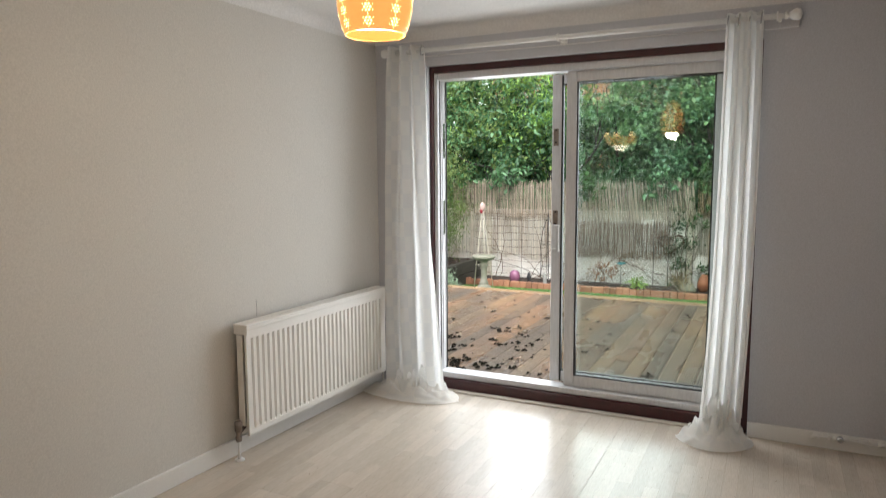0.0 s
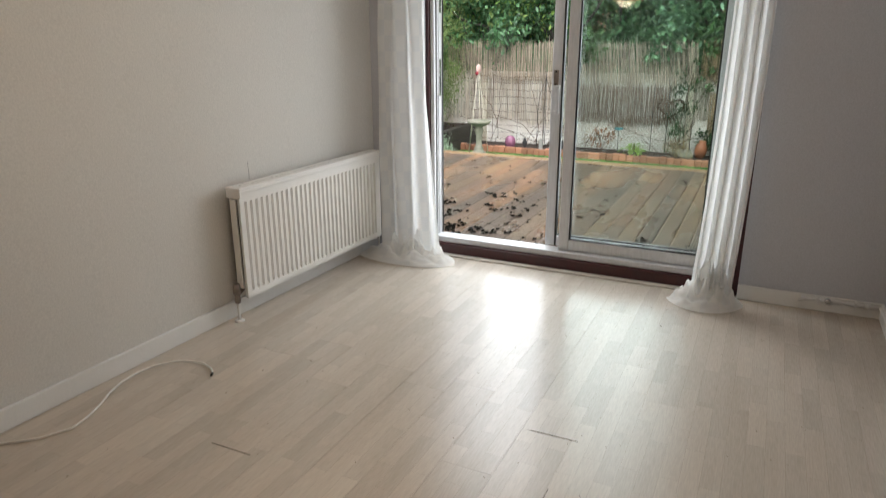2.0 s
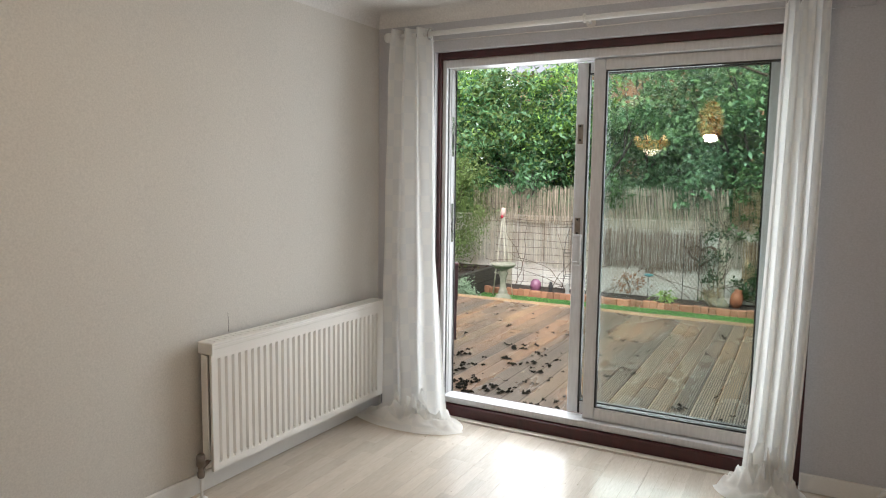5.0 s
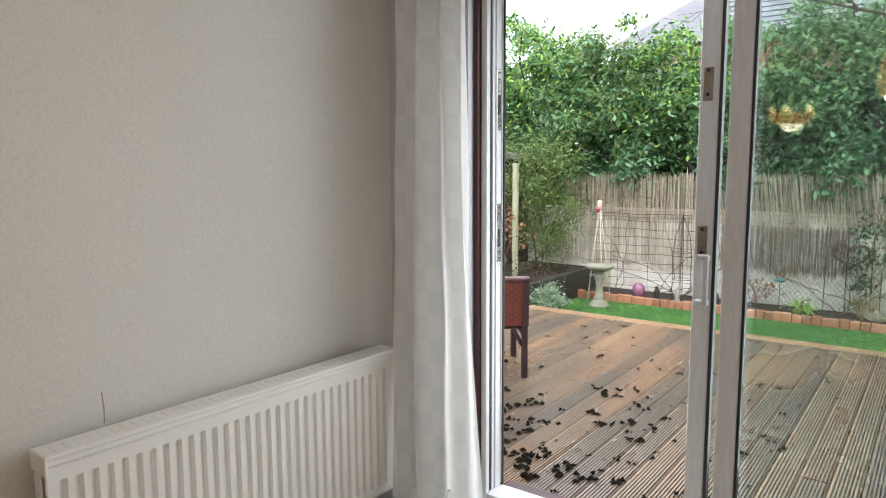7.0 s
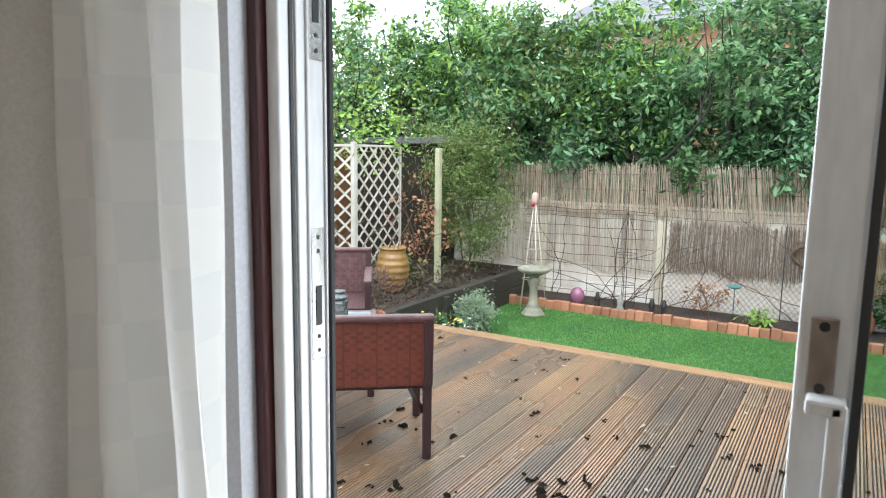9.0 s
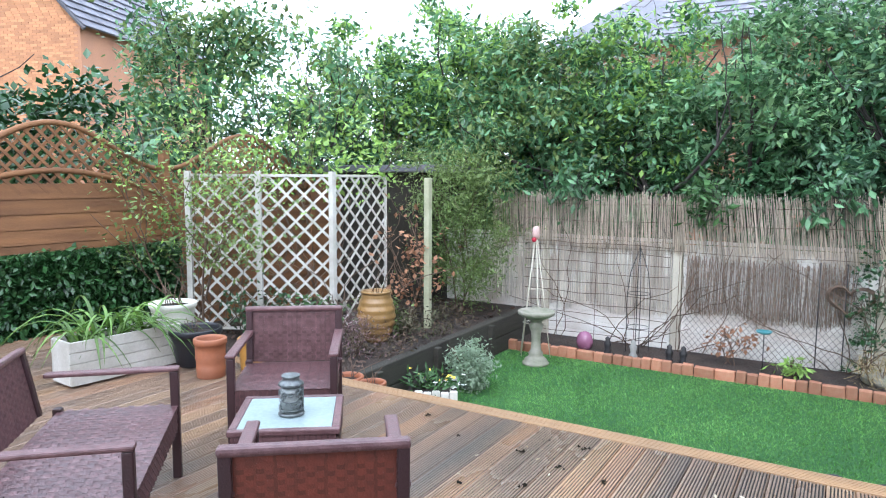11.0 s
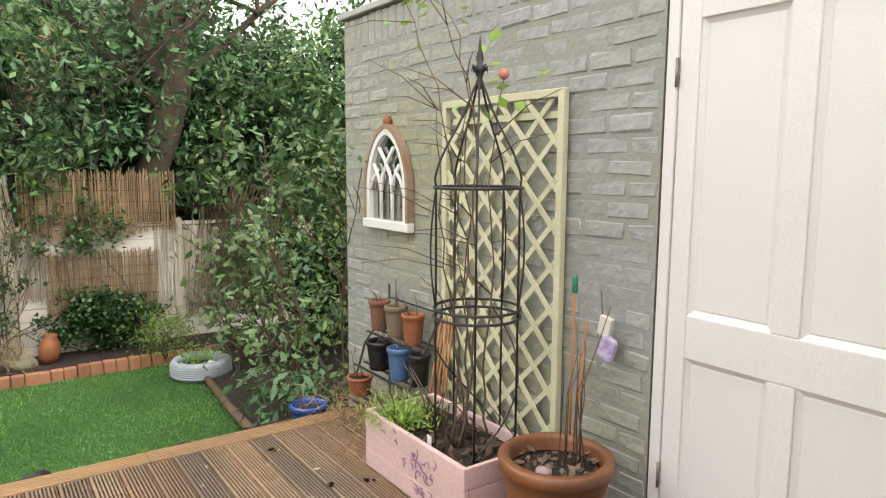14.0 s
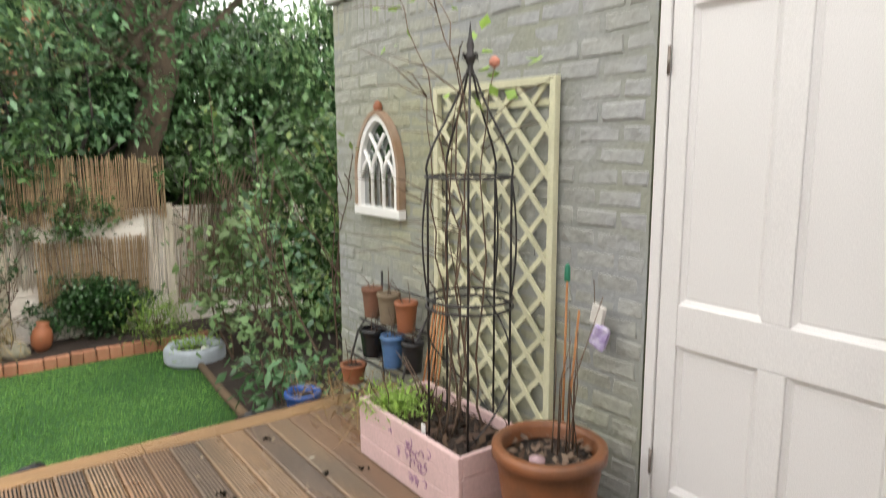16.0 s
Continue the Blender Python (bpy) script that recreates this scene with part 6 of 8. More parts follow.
def left_side():
    X = -8.4
    f = thing("lattice_fence", "orange-brown larch-lap fence with arched lattice top", "fence", kind="structure")
    for y0 in (5.55, 7.9, 10.25):
        y1 = y0 + 2.25
        z = -0.3
        mid = (y0 + y1) / 2
        solid = lambda s, m=mid: 1.28 + 0.24 * math.cos((s - m) / 1.125 * math.pi / 2)
        arch = lambda s, m=mid: 1.55 + 0.42 * (0.5 + 0.5 * math.cos((s - m) / 1.125 * math.pi)) ** 0.9
        while z < 1.3:
            b = bm_new()
            soft_box(b, X - 0.012, y0, z, X + 0.008, y1, z + 0.155, 0.004, seg=1)
            ob = part("lap_board", b, FENCE_ORANGE, f)
            ob.rotation_euler = (0, 0, 0)
            z += 0.14
        b = bm_new()
        tube(b, [(X, y0 + (y1 - y0) * k / 16, solid(y0 + (y1 - y0) * k / 16)) for k in range(17)], 0.03, 6)
        part("curved_rail", b, FENCE_ORANGE, f)
        b = bm_new()
        tube(b, [(X, y0 + (y1 - y0) * k / 20, arch(y0 + (y1 - y0) * k / 20)) for k in range(21)], 0.028, 6)
        part("arched_rail", b, FENCE_ORANGE, f)
        lattice(f, "lattice_lath", y0, y1, 1.3, 2.0, X, 0.13, 0.028, 0.01, FENCE_ORANGE, arch)
        part("fence_post", soft_box(bm_new(), X - 0.05, y1 + 0.01, -0.4, X + 0.05, y1 + 0.09, 1.75, 0.006), FENCE_ORANGE, f)
    b = bm_new()
    soft_box(b, X - 0.012, 12.6, -0.3, X + 0.01, 14.2, 1.5, 0.004)
    part("end_panel", b, FENCE_ORANGE, f)
    s = thing("garden_shed", "dark shed with grey felt roof behind the fence", "shed", (-9.2, 13.2, LAWN))
    part("wall", box(bm_new(), 0, 0, 0, 2.4, 1.6, 2.15), SLEEPER, s)
    part("roof", soft_box(bm_new(), -0.1, -0.15, 2.16, 2.6, 1.7, 2.26, 0.01), ROOF_GREY, s)
    s = thing("lilac_cladding", "lilac painted timber cladding at the deck side", "cladding", (-6.35, 6.95, 0), kind="structure")
    for k in range(16):
        part("clad_board", soft_box(bm_new(), 0, -0.9, 0.002 + k * 0.1, 0.03, 0.0, 0.095 + k * 0.1, 0.005), mat("lilac_paint", (0.6, 0.52, 0.6), 0.6, (0.5, 0.42, 0.5), 0.5, 4, 50, 0.2) if k == 0 else bpy.data.materials["lilac_paint"], s)
    h = thing("leaf_screen", "dark green artificial leaf hedge screen on fence", "hedge", (X + 0.08, 0, 0))
    nr = np.random.default_rng(55)
    n = 6500
    pts = np.stack([nr.normal(0.03, 0.04, n), nr.uniform(7.2, 10.3, n), nr.uniform(-0.2, 0.78, n)], 1)
    leaves("leaves", pts, 0.085, 0.05, LEAF_IVY, h, nr, droop=0.6)
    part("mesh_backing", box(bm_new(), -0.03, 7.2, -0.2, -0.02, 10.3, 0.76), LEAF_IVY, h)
    # white L-shaped trellis, in the raised bed's corner
    def trellis(at, rz, width, label, z1=1.5):
        t = thing("white_trellis", label, "trellis", (*at, 0), rz, group="white garden trellises")
        z0 = -0.24
        part("post", soft_box(bm_new(), -0.03, -0.03, z0, 0.03, 0.03, z1 + 0.03, 0.005), TRELLIS_WHITE, t)
        part("rail", soft_box(bm_new(), -0.014, 0.03, z1 - 0.03, 0.014, width, z1, 0.004), TRELLIS_WHITE, t)
        part("rail", soft_box(bm_new(), -0.014, 0.03, z0 + 0.05, 0.014, width, z0 + 0.08, 0.004), TRELLIS_WHITE, t)
        part("stile", soft_box(bm_new(), -0.014, width - 0.03, z0 + 0.02, 0.0145, width, z1 + 0.001, 0.004), TRELLIS_WHITE, t)
        lattice(t, "lath", 0.03, width - 0.03, z0 + 0.08, z1 - 0.03, 0.0, 0.19, 0.027, 0.008, TRELLIS_WHITE)
    d = math.degrees(math.atan2(10.99 - 10.2, -6.69 + 8.02)) - 90
    trellis((-8.02, 10.2), d, 0.76, "white lattice trellis panel with climbing stems")
    trellis((-7.37, 10.585), d, 0.79, "white lattice trellis panel with climbing stems")
    trellis((-6.69, 10.99), -2, 0.94, "narrow white lattice trellis panel behind golden urn")
    p = thing("old_post", "pale lichen-covered timber post in the bed", "post", (-6.0, 11.82, -0.25))
    part("shaft", soft_box(bm_new(), -0.035, -0.035, 0, 0.035, 0.035, 1.72, 0.008), mat("lichen_post", (0.4, 0.4, 0.27), 0.9, (0.25, 0.24, 0.15), 0.7, 6, 50, 0.5), p)


left_side()


def vines():
    """Bare creeper stems over the fence and the white trellis."""
    rng = random.Random(133)
    t = thing("bare_creeper", "bare brown creeper stems trained over the fence", "creeper", (0, 13.5, -0.56))
    for k in range(26):
        x = rng.choice((-5.0, -4.2, -4.0, -3.5, -1.75, -1.8, -0.9))+ rng.gauss(0, 0.12)
        p, pts, d = Vector((x, rng.uniform(-0.08, 0.02), 0)), [], rng.gauss(0, 0.6)
        for q in range(rng.randint(7, 13)):
            pts.append(p.copy())
            d += rng.gauss(0, 0.35)
            p = p + Vector((0.14 * math.sin(d), rng.gauss(0, 0.012), 0.13 * abs(math.cos(d)) + 0.02))
        part("stem", tube(bm_new(), pts, [0.0065 - 0.0035 * i / len(pts) for i in range(len(pts))], 5), TWIG, t)
    t = thing("bare_creeper", "bare brown creeper stems woven through white trellis", "creeper", (-7.4, 10.75, -0.24))
    for k in range(34):
        s = rng.uniform(-0.75, 0.95)
        p, pts, d = Vector((0.86 * s, 0.5 * s - 0.16 + rng.uniform(-0.05, 0.1), 0)), [], rng.gauss(0, 0.5)
        for q in range(rng.randint(8, 15)):
            pts.append(p.copy())
            d += rng.gauss(0, 0.4)
            p = p + Vector((0.12 * math.sin(d), 0.07 * math.sin(d) + rng.gauss(0, 0.012), 0.13 * abs(math.cos(d)) + 0.01))
        part("stem", tube(bm_new(), pts, [0.0075 - 0.004 * i / len(pts) for i in range(len(pts))], 5), TWIG, t)


vines()
# ---- wicker furniture ----
def weave(name, w, h, material, nx, nz, parent, m, label=""):
    """A woven panel: flat strands over and under, in the panel's own plane (x, z)."""
    b = bm_new()
    for j in range(nz):
        z0, z1 = h * j / nz, h * (j + 0.8) / nz
        prev = None
        for i in range(nx + 1):
            x = w * i / nx
            y = 0.006 * (1 if (i + j) % 2 else -1)
            cur = [b.verts.new(m @ Vector((x, y, z))) for z in (z0, z1)]
            if prev:
                b.faces.new((prev[0], cur[0], cur[1], prev[1])).smooth = True
            prev = cur
    for i in range(nx):
        x0 = w * (i + 0.3) / nx
        box(b, x0, -0.001, 0, x0 + w * 0.4 / nx, 0.001, h, m)
    box(b, 0.002, -0.0006, 0.002, w - 0.002, 0.0006, h - 0.002, m)
    return tagged(part(name, b, material, parent, label), kind="stuff")


def seat_piece(name, label, category, at, rz, width, group, back_mat, depth=0.56, lean=-3):
    """Wicker seat facing -y: legs, woven seat and apron, woven back, flat arms."""
    t = thing(name, label, category, at, rz, group)
    w, d, hs, hb, ha = width / 2, depth / 2, 0.365, 0.665, 0.535
    for x in (-w, w - 0.04):
        part("leg", soft_box(bm_new(), x, -d, 0, x + 0.04, -d + 0.04, ha, 0.006), WICKER_DARK, t)
        part("leg", soft_box(bm_new(), x, d - 0.04, 0, x + 0.04, d, hs + 0.02, 0.006), WICKER_DARK, t)
        part("arm", soft_box(bm_new(), x - 0.006, -d - 0.005, ha, x + 0.046, d + 0.03, ha + 0.022, 0.008), WICKER, t)
        part("back_post", soft_box(bm_new(), x, -0.03, hs, x + 0.04, 0.005, hb + 0.03, 0.006, pose(0, d - 0.05, 0, lean, 0, 0) @ pose(0, 0.06, 0)), WICKER_DARK, t)
        m = pose(x + 0.02, -d + 0.03, hs - 0.1, 0, 0, 90)
        weave("side_apron", depth - 0.06, 0.1, WICKER, 18, 5, t, m)
    weave("seat", 2 * w - 0.02, depth - 0.02, WICKER, int(width * 32), 16, t, pose(-w + 0.01, -d + 0.005, hs, -90, 0, 0), "woven seat")
    weave("front_apron", 2 * w - 0.06, 0.12, WICKER, int(width * 40), 6, t, pose(-w + 0.03, -d + 0.012, hs - 0.12))
    weave("backrest", 2 * w - 0.06, hb - hs + 0.02, back_mat, int(width * 32), 17, t, pose(-w + 0.03, d - 0.05, 0, lean, 0, 0) @ pose(0, 0.045, hs), "woven back")
    b = soft_box(bm_new(), -w - 0.004, -0.035, hb + 0.005, w + 0.004, 0.01, hb + 0.036, 0.012, pose(0, d - 0.05, 0, lean, 0, 0) @ pose(0, 0.06, 0))
    part("top_rail", b, WICKER, t)
    part("seat_frame", soft_box(bm_new(), -w + 0.02, -d + 0.02, hs - 0.03, w - 0.02, d - 0.02, hs - 0.012, 0.006), WICKER_DARK, t)
    for x, s in ((-w + 0.04, 1), (w - 0.04, -1)):
        part("corner_brace", tube(bm_new(), [(x, d - 0.02, hs - 0.14), (x + s * 0.06, d - 0.02, hs - 0.02)], 0.014, 6), WICKER_DARK, t)
    return t


def face(vx, vy):
    """Turn about z so that the seat's -y side looks along (vx, vy)."""
    return math.degrees(math.atan2(vx, -vy))


def furniture():
    seat_piece("garden_armchair", "brown wicker armchair seen from its red woven back", "chair", (-3.46, 7.08, 0), face(-0.63, 0.78), 0.56, "wicker garden set", WICKER_RED)
    seat_piece("garden_armchair", "brown wicker armchair with high woven back", "chair", (-4.6, 8.12, 0), face(0.6, -0.8), 0.57, "wicker garden set", WICKER)
    seat_piece("garden_sofa", "two-seat brown wicker garden sofa with flat arms", "sofa", (-4.56, 6.92, 0), face(0.72, 0.69), 1.02, "wicker garden set", WICKER, lean=-11)
    t = thing("coffee_table", "low wicker coffee table with frosted glass top", "table", (-4.08, 7.58, 0), 37, "wicker garden set")
    for x in (-0.22, 0.18):
        for y in (-0.22, 0.18):
            part("leg", soft_box(bm_new(), x, y, 0, x + 0.04, y + 0.04, 0.39, 0.006), WICKER_DARK, t)
    b = bm_new()
    for q in ((-0.235, -0.235, 0.235, -0.2), (-0.235, 0.2, 0.235, 0.235), (-0.235, -0.2, -0.2, 0.2), (0.2, -0.2, 0.235, 0.2)):
        soft_box(b, q[0], q[1], 0.385, q[2], q[3], 0.412, 0.006)
    part("rim", b, WICKER, t)
    weave("apron", 0.44, 0.1, WICKER, 18, 5, t, pose(-0.22, -0.225, 0.285))
    weave("apron", 0.44, 0.1, WICKER, 18, 5, t, pose(0.225, -0.22, 0.285, 0, 0, 90))
    part("glass_top", soft_box(bm_new(), -0.2, -0.2, 0.4, 0.2, 0.2, 0.41, 0.003), mat("frosted_glass", (0.3, 0.36, 0.36), 0.15, (0.24, 0.3, 0.3), 0.5, 6, 60, 0.03), t, "wet frosted glass")
    t = thing("lantern", "dark filigree metal lantern on the coffee table", "lantern", (-4.05, 7.56, 0.41))
    part("inner_glass", lathe(bm_new(), [(0.045, 0.01), (0.045, 0.13)], seg=24), mat("lantern_glass", (0.25, 0.27, 0.26), 0.15), t)
    metal = mat("pewter", (0.1, 0.11, 0.11), 0.4, (0.3, 0.32, 0.32), 0.6, 40, 120, 0.3, metal=0.6)
    part("base", lathe(bm_new(), [(0.045, 0), (0.058, 0.004), (0.058, 0.012), (0.052, 0.016)], seg=28), metal, t)
    part("collar", lathe(bm_new(), [(0.052, 0.135), (0.058, 0.14), (0.054, 0.15), (0.04, 0.158), (0.036, 0.172), (0.041, 0.176), (0.041, 0.182)], seg=28), metal, t)
    b = bm_new()
    rng = random.Random(5)
    for k in range(26):
        a, z = rng.uniform(0, 6.28), rng.uniform(0.02, 0.12)
        s = rng.uniform(0.012, 0.022)
        tube(b, [((0.053) * math.cos(a + q * 0.2), 0.053 * math.sin(a + q * 0.2), z + s * math.sin(q * 1.3)) for q in range(6)], 0.0035, 5)
    for z in (0.03, 0.07, 0.11):
        tube(b, [(0.053 * math.cos(q), 0.053 * math.sin(q), z) for q in [i * math.pi / 12 for i in range(24)]], 0.003, 4, closed=True)
    part("filigree", b, metal, t)


furniture()


# ---- pots and planters ----
def pot(name, label, at, r, h, material, category="pot", rim=0.02, taper=0.72, fill=True, group="", seg=32, bands=()):
    t = thing(name, label, category, at, group=group)
    lip = min(0.05, h * 0.16)
    prof = [(r * taper, 0), (r * taper + 0.003, 0.004)]
    for q in range(1, 7):
        z = (h - lip) * q / 6
        prof.append((r * (taper + (0.96 - taper) * q / 6), z))
    for z in bands:
        prof.append((r * (taper + (0.96 - taper) * z) + 0.005, h * z))
    prof = sorted(prof, key=lambda p: p[1])
    prof += [(r, h - lip + 0.002), (r + rim * 0.3, h - lip + 0.008), (r + rim * 0.3, h - 0.006), (r, h), (r - rim, h), (r - rim - 0.004, h - 0.02), (r * 0.88 - rim, h * 0.55)]
    part("body", lathe(bm_new(), prof, seg=seg), material, t)
    if fill:
        part("soil", lathe(bm_new(), [(r - rim - 0.002, h * 0.84), (r * 0.5, h * 0.86), (0.001, h * 0.87)], seg=20), SOIL, t)
    return t


def stems(parent, n, r0, h, seed, spread=0.3, base=0.0, rad=0.004, material=TWIG):
    rng = random.Random(seed)
    for k in range(n):
        a = rng.uniform(0, 6.28)
        x, y = r0 * math.cos(a) * rng.random(), r0 * math.sin(a) * rng.random()
        d = (rng.gauss(0, spread), rng.gauss(0, spread))
        hh = h * rng.uniform(0.5, 1.1)
        part("stem", tube(bm_new(), [(x, y, base), (x + d[0] * hh * 0.4, y + d[1] * hh * 0.4, base + hh * 0.5), (x + d[0] * hh + rng.gauss(0, 0.02), y + d[1] * hh, base + hh)], [rad, rad * 0.8, rad * 0.4], 5), material, parent)


def pots_left():
    t = thing("white_trough", "white boarded timber trough planted with lilies", "planter", (-6.55, 8.38, 0), -6)
    for k in range(4):
        part("board", soft_box(bm_new(), 0.11, -0.42, 0.02 + k * 0.078, 0.13, 0.42, 0.095 + k * 0.078, 0.004), TRELLIS_WHITE, t)
    part("back", soft_box(bm_new(), -0.15, -0.42, 0.02, -0.13, 0.42, 0.33, 0.004), TRELLIS_WHITE, t)
    for y in (-0.42, 0.4):
        part("end", soft_box(bm_new(), -0.13, y, 0.02, 0.11, y + 0.02, 0.33, 0.004), TRELLIS_WHITE, t)
    part("soil", box(bm_new(), -0.128, -0.398, 0.03, 0.108, 0.398, 0.28), SOIL, t)
    rng = random.Random(61)
    b = bm_new()
    for k in range(70):
        x, y = rng.uniform(-0.1, 0.08), rng.uniform(-0.34, 0.3)
        a, ln, up = rng.uniform(0, 6.28), rng.uniform(0.3, 0.62), rng.uniform(0.6, 1.25)
        prev = None
        for q in range(8):
            s = q / 7
            cx, cy = x + math.cos(a) * ln * s ** 1.3, y + math.sin(a) * ln * s ** 1.3
            cz = 0.28 + ln * (up * s - 1.0 * s ** 2.6)
            w = 0.013 * (1 - s ** 3)
            cur = [b.verts.new((cx - w * math.sin(a) * sg, cy + w * math.cos(a) * sg, cz + (0.006 if sg == 0 else 0.012))) for sg in (-1, 0, 1)]
            if prev:
                for i in (0, 1):
                    b.faces.new((prev[i], cur[i], cur[i + 1], prev[i + 1])).smooth = True
            prev = cur
    part("strap_leaves", b, leaf_mat("strap_leaf", (0.1, 0.2, 0.035), (0.17, 0.27, 0.06), 0.4, 0.3), t, "long arching strap leaves")
    u = thing("stone_urn", "cream stone urn planter with flower motif", "urn", (-6.72, 8.98, 0))
    cream = mat("cream_stone", (0.55, 0.53, 0.46), 0.8, (0.4, 0.4, 0.33), 0.6, 6, 60, 0.4)
    part("bowl", lathe(bm_new(), [(0.11, 0), (0.12, 0.02), (0.1, 0.05), (0.12, 0.08), (0.155, 0.2), (0.165, 0.33), (0.175, 0.38), (0.19, 0.4), (0.19, 0.43), (0.165, 0.43), (0.155, 0.39)], seg=32), cream, u)
    part("soil", lathe(bm_new(), [(0.16, 0.395), (0.001, 0.4)], seg=20), SOIL, u)
    for k in range(8):
        a = k * math.pi / 4
        part("petal_relief", lathe(bm_new(), [(0.01, 0), (0.006, 0.006), (0.001, 0.008)], seg=10, m=pose(0.118, -0.108, 0.23, 0, 0, -42) @ pose(0.0, 0.02 * math.cos(a), 0.02 * math.sin(a), 0, 90, 0)), cream, u)
    stems(u, 10, 0.1, 0.25, 7, 0.35, 0.39)
    p = pot("black_pot", "wide black plastic plant pot full of soil", (-6.3, 8.86, 0), 0.2, 0.29, mat("black_plastic", (0.012, 0.012, 0.016), 0.35), rim=0.012, taper=0.72)
    stems(p, 5, 0.12, 0.12, 9, 0.5, 0.25)
    p = pot("terracotta_pot", "ribbed terracotta pot with rope bands", (-5.93, 8.69, 0), 0.115, 0.29, TERRA, rim=0.018, taper=0.86, bands=(0.25, 0.5))
    p = pot("terracotta_pot", "small ochre glazed pot behind others", (-5.78, 8.95, 0), 0.1, 0.26, mat("ochre_glaze", (0.42, 0.22, 0.05), 0.4), rim=0.014, taper=0.8)
    for k, (x, y, r) in enumerate(((-5.42, 9.32, 0.13), (-5.15, 9.32, 0.12), (-4.9, 9.3, 0.1))):
        q = pot("terracotta_pot", "terracotta pot standing below the deck edge", (x, y, LAWN + 0.34), r, 0.24, TERRA, rim=0.016, taper=0.75, group="pots below deck")
        stems(q, 4, 0.08, 0.2, 20 + k, 0.4, 0.2)
    st = thing("brick_plinth", "plain brick plinth under pots below deck", "plinth", (-5.15, 9.32, LAWN))
    part("block", soft_box(bm_new(), -0.42, -0.15, 0, 0.42, 0.15, 0.338, 0.01), SLEEPER, st)
    g = thing("golden_urn", "tall ribbed golden-brown ceramic urn", "urn", (-6.12, 11.0, -0.24))
    gold = mat("golden_glaze", (0.29, 0.165, 0.055), 0.3, (0.16, 0.1, 0.04), 0.8, 4, 60, 0.15)
    prof = [(0.11, 0)]
    for k in range(24):
        z = 0.02 + k * 0.02
        s = z / 0.5
        prof.append((0.115 + 0.085 * math.sin(min(1, s * 1.08) * 2.6) + (0.005 if k % 4 < 2 else -0.004), z))
    prof += [(0.155, 0.5), (0.15, 0.515), (0.165, 0.52), (0.165, 0.535), (0.14, 0.535), (0.13, 0.5)]
    part("body", lathe(bm_new(), prof, seg=36), gold, g)
    stems(g, 6, 0.08, 0.35, 31, 0.25, 0.5)
    t = thing("stone_trough", "small whitewashed stone trough with yellow flowers", "planter", (-5.15, 10.55, LAWN), 30)
    for k in range(6):
        part("stone", soft_box(bm_new(), -0.24 + k * 0.08, -0.1, 0, -0.165 + k * 0.08, -0.06, 0.14 + 0.012 * (k % 2), 0.014), WHITE_FENCE, t)
    part("soil", soft_box(bm_new(), -0.23, -0.058, 0, 0.23, 0.1, 0.13, 0.01), SOIL, t)
    nr = np.random.default_rng(8)
    leaves("leaves", nr.normal(0, 1, (160, 3)) * np.array([0.12, 0.06, 0.05]) + np.array([0, 0, 0.2]), 0.1, 0.03, LEAF_DARK, t, nr, droop=-0.5)
    leaves("flowers", nr.normal(0, 1, (16, 3)) * np.array([0.1, 0.05, 0.04]) + np.array([0, 0, 0.27]), 0.04, 0.04, mat("yellow_petal", (0.75, 0.55, 0.05), 0.6), t, nr)
    leaves("white_flowers", nr.normal(0, 1, (20, 3)) * np.array([0.08, 0.05, 0.04]) + np.array([0.18, 0, 0.2]), 0.05, 0.04, mat("white_petal", (0.8, 0.8, 0.76), 0.6), t, nr)


pots_left()


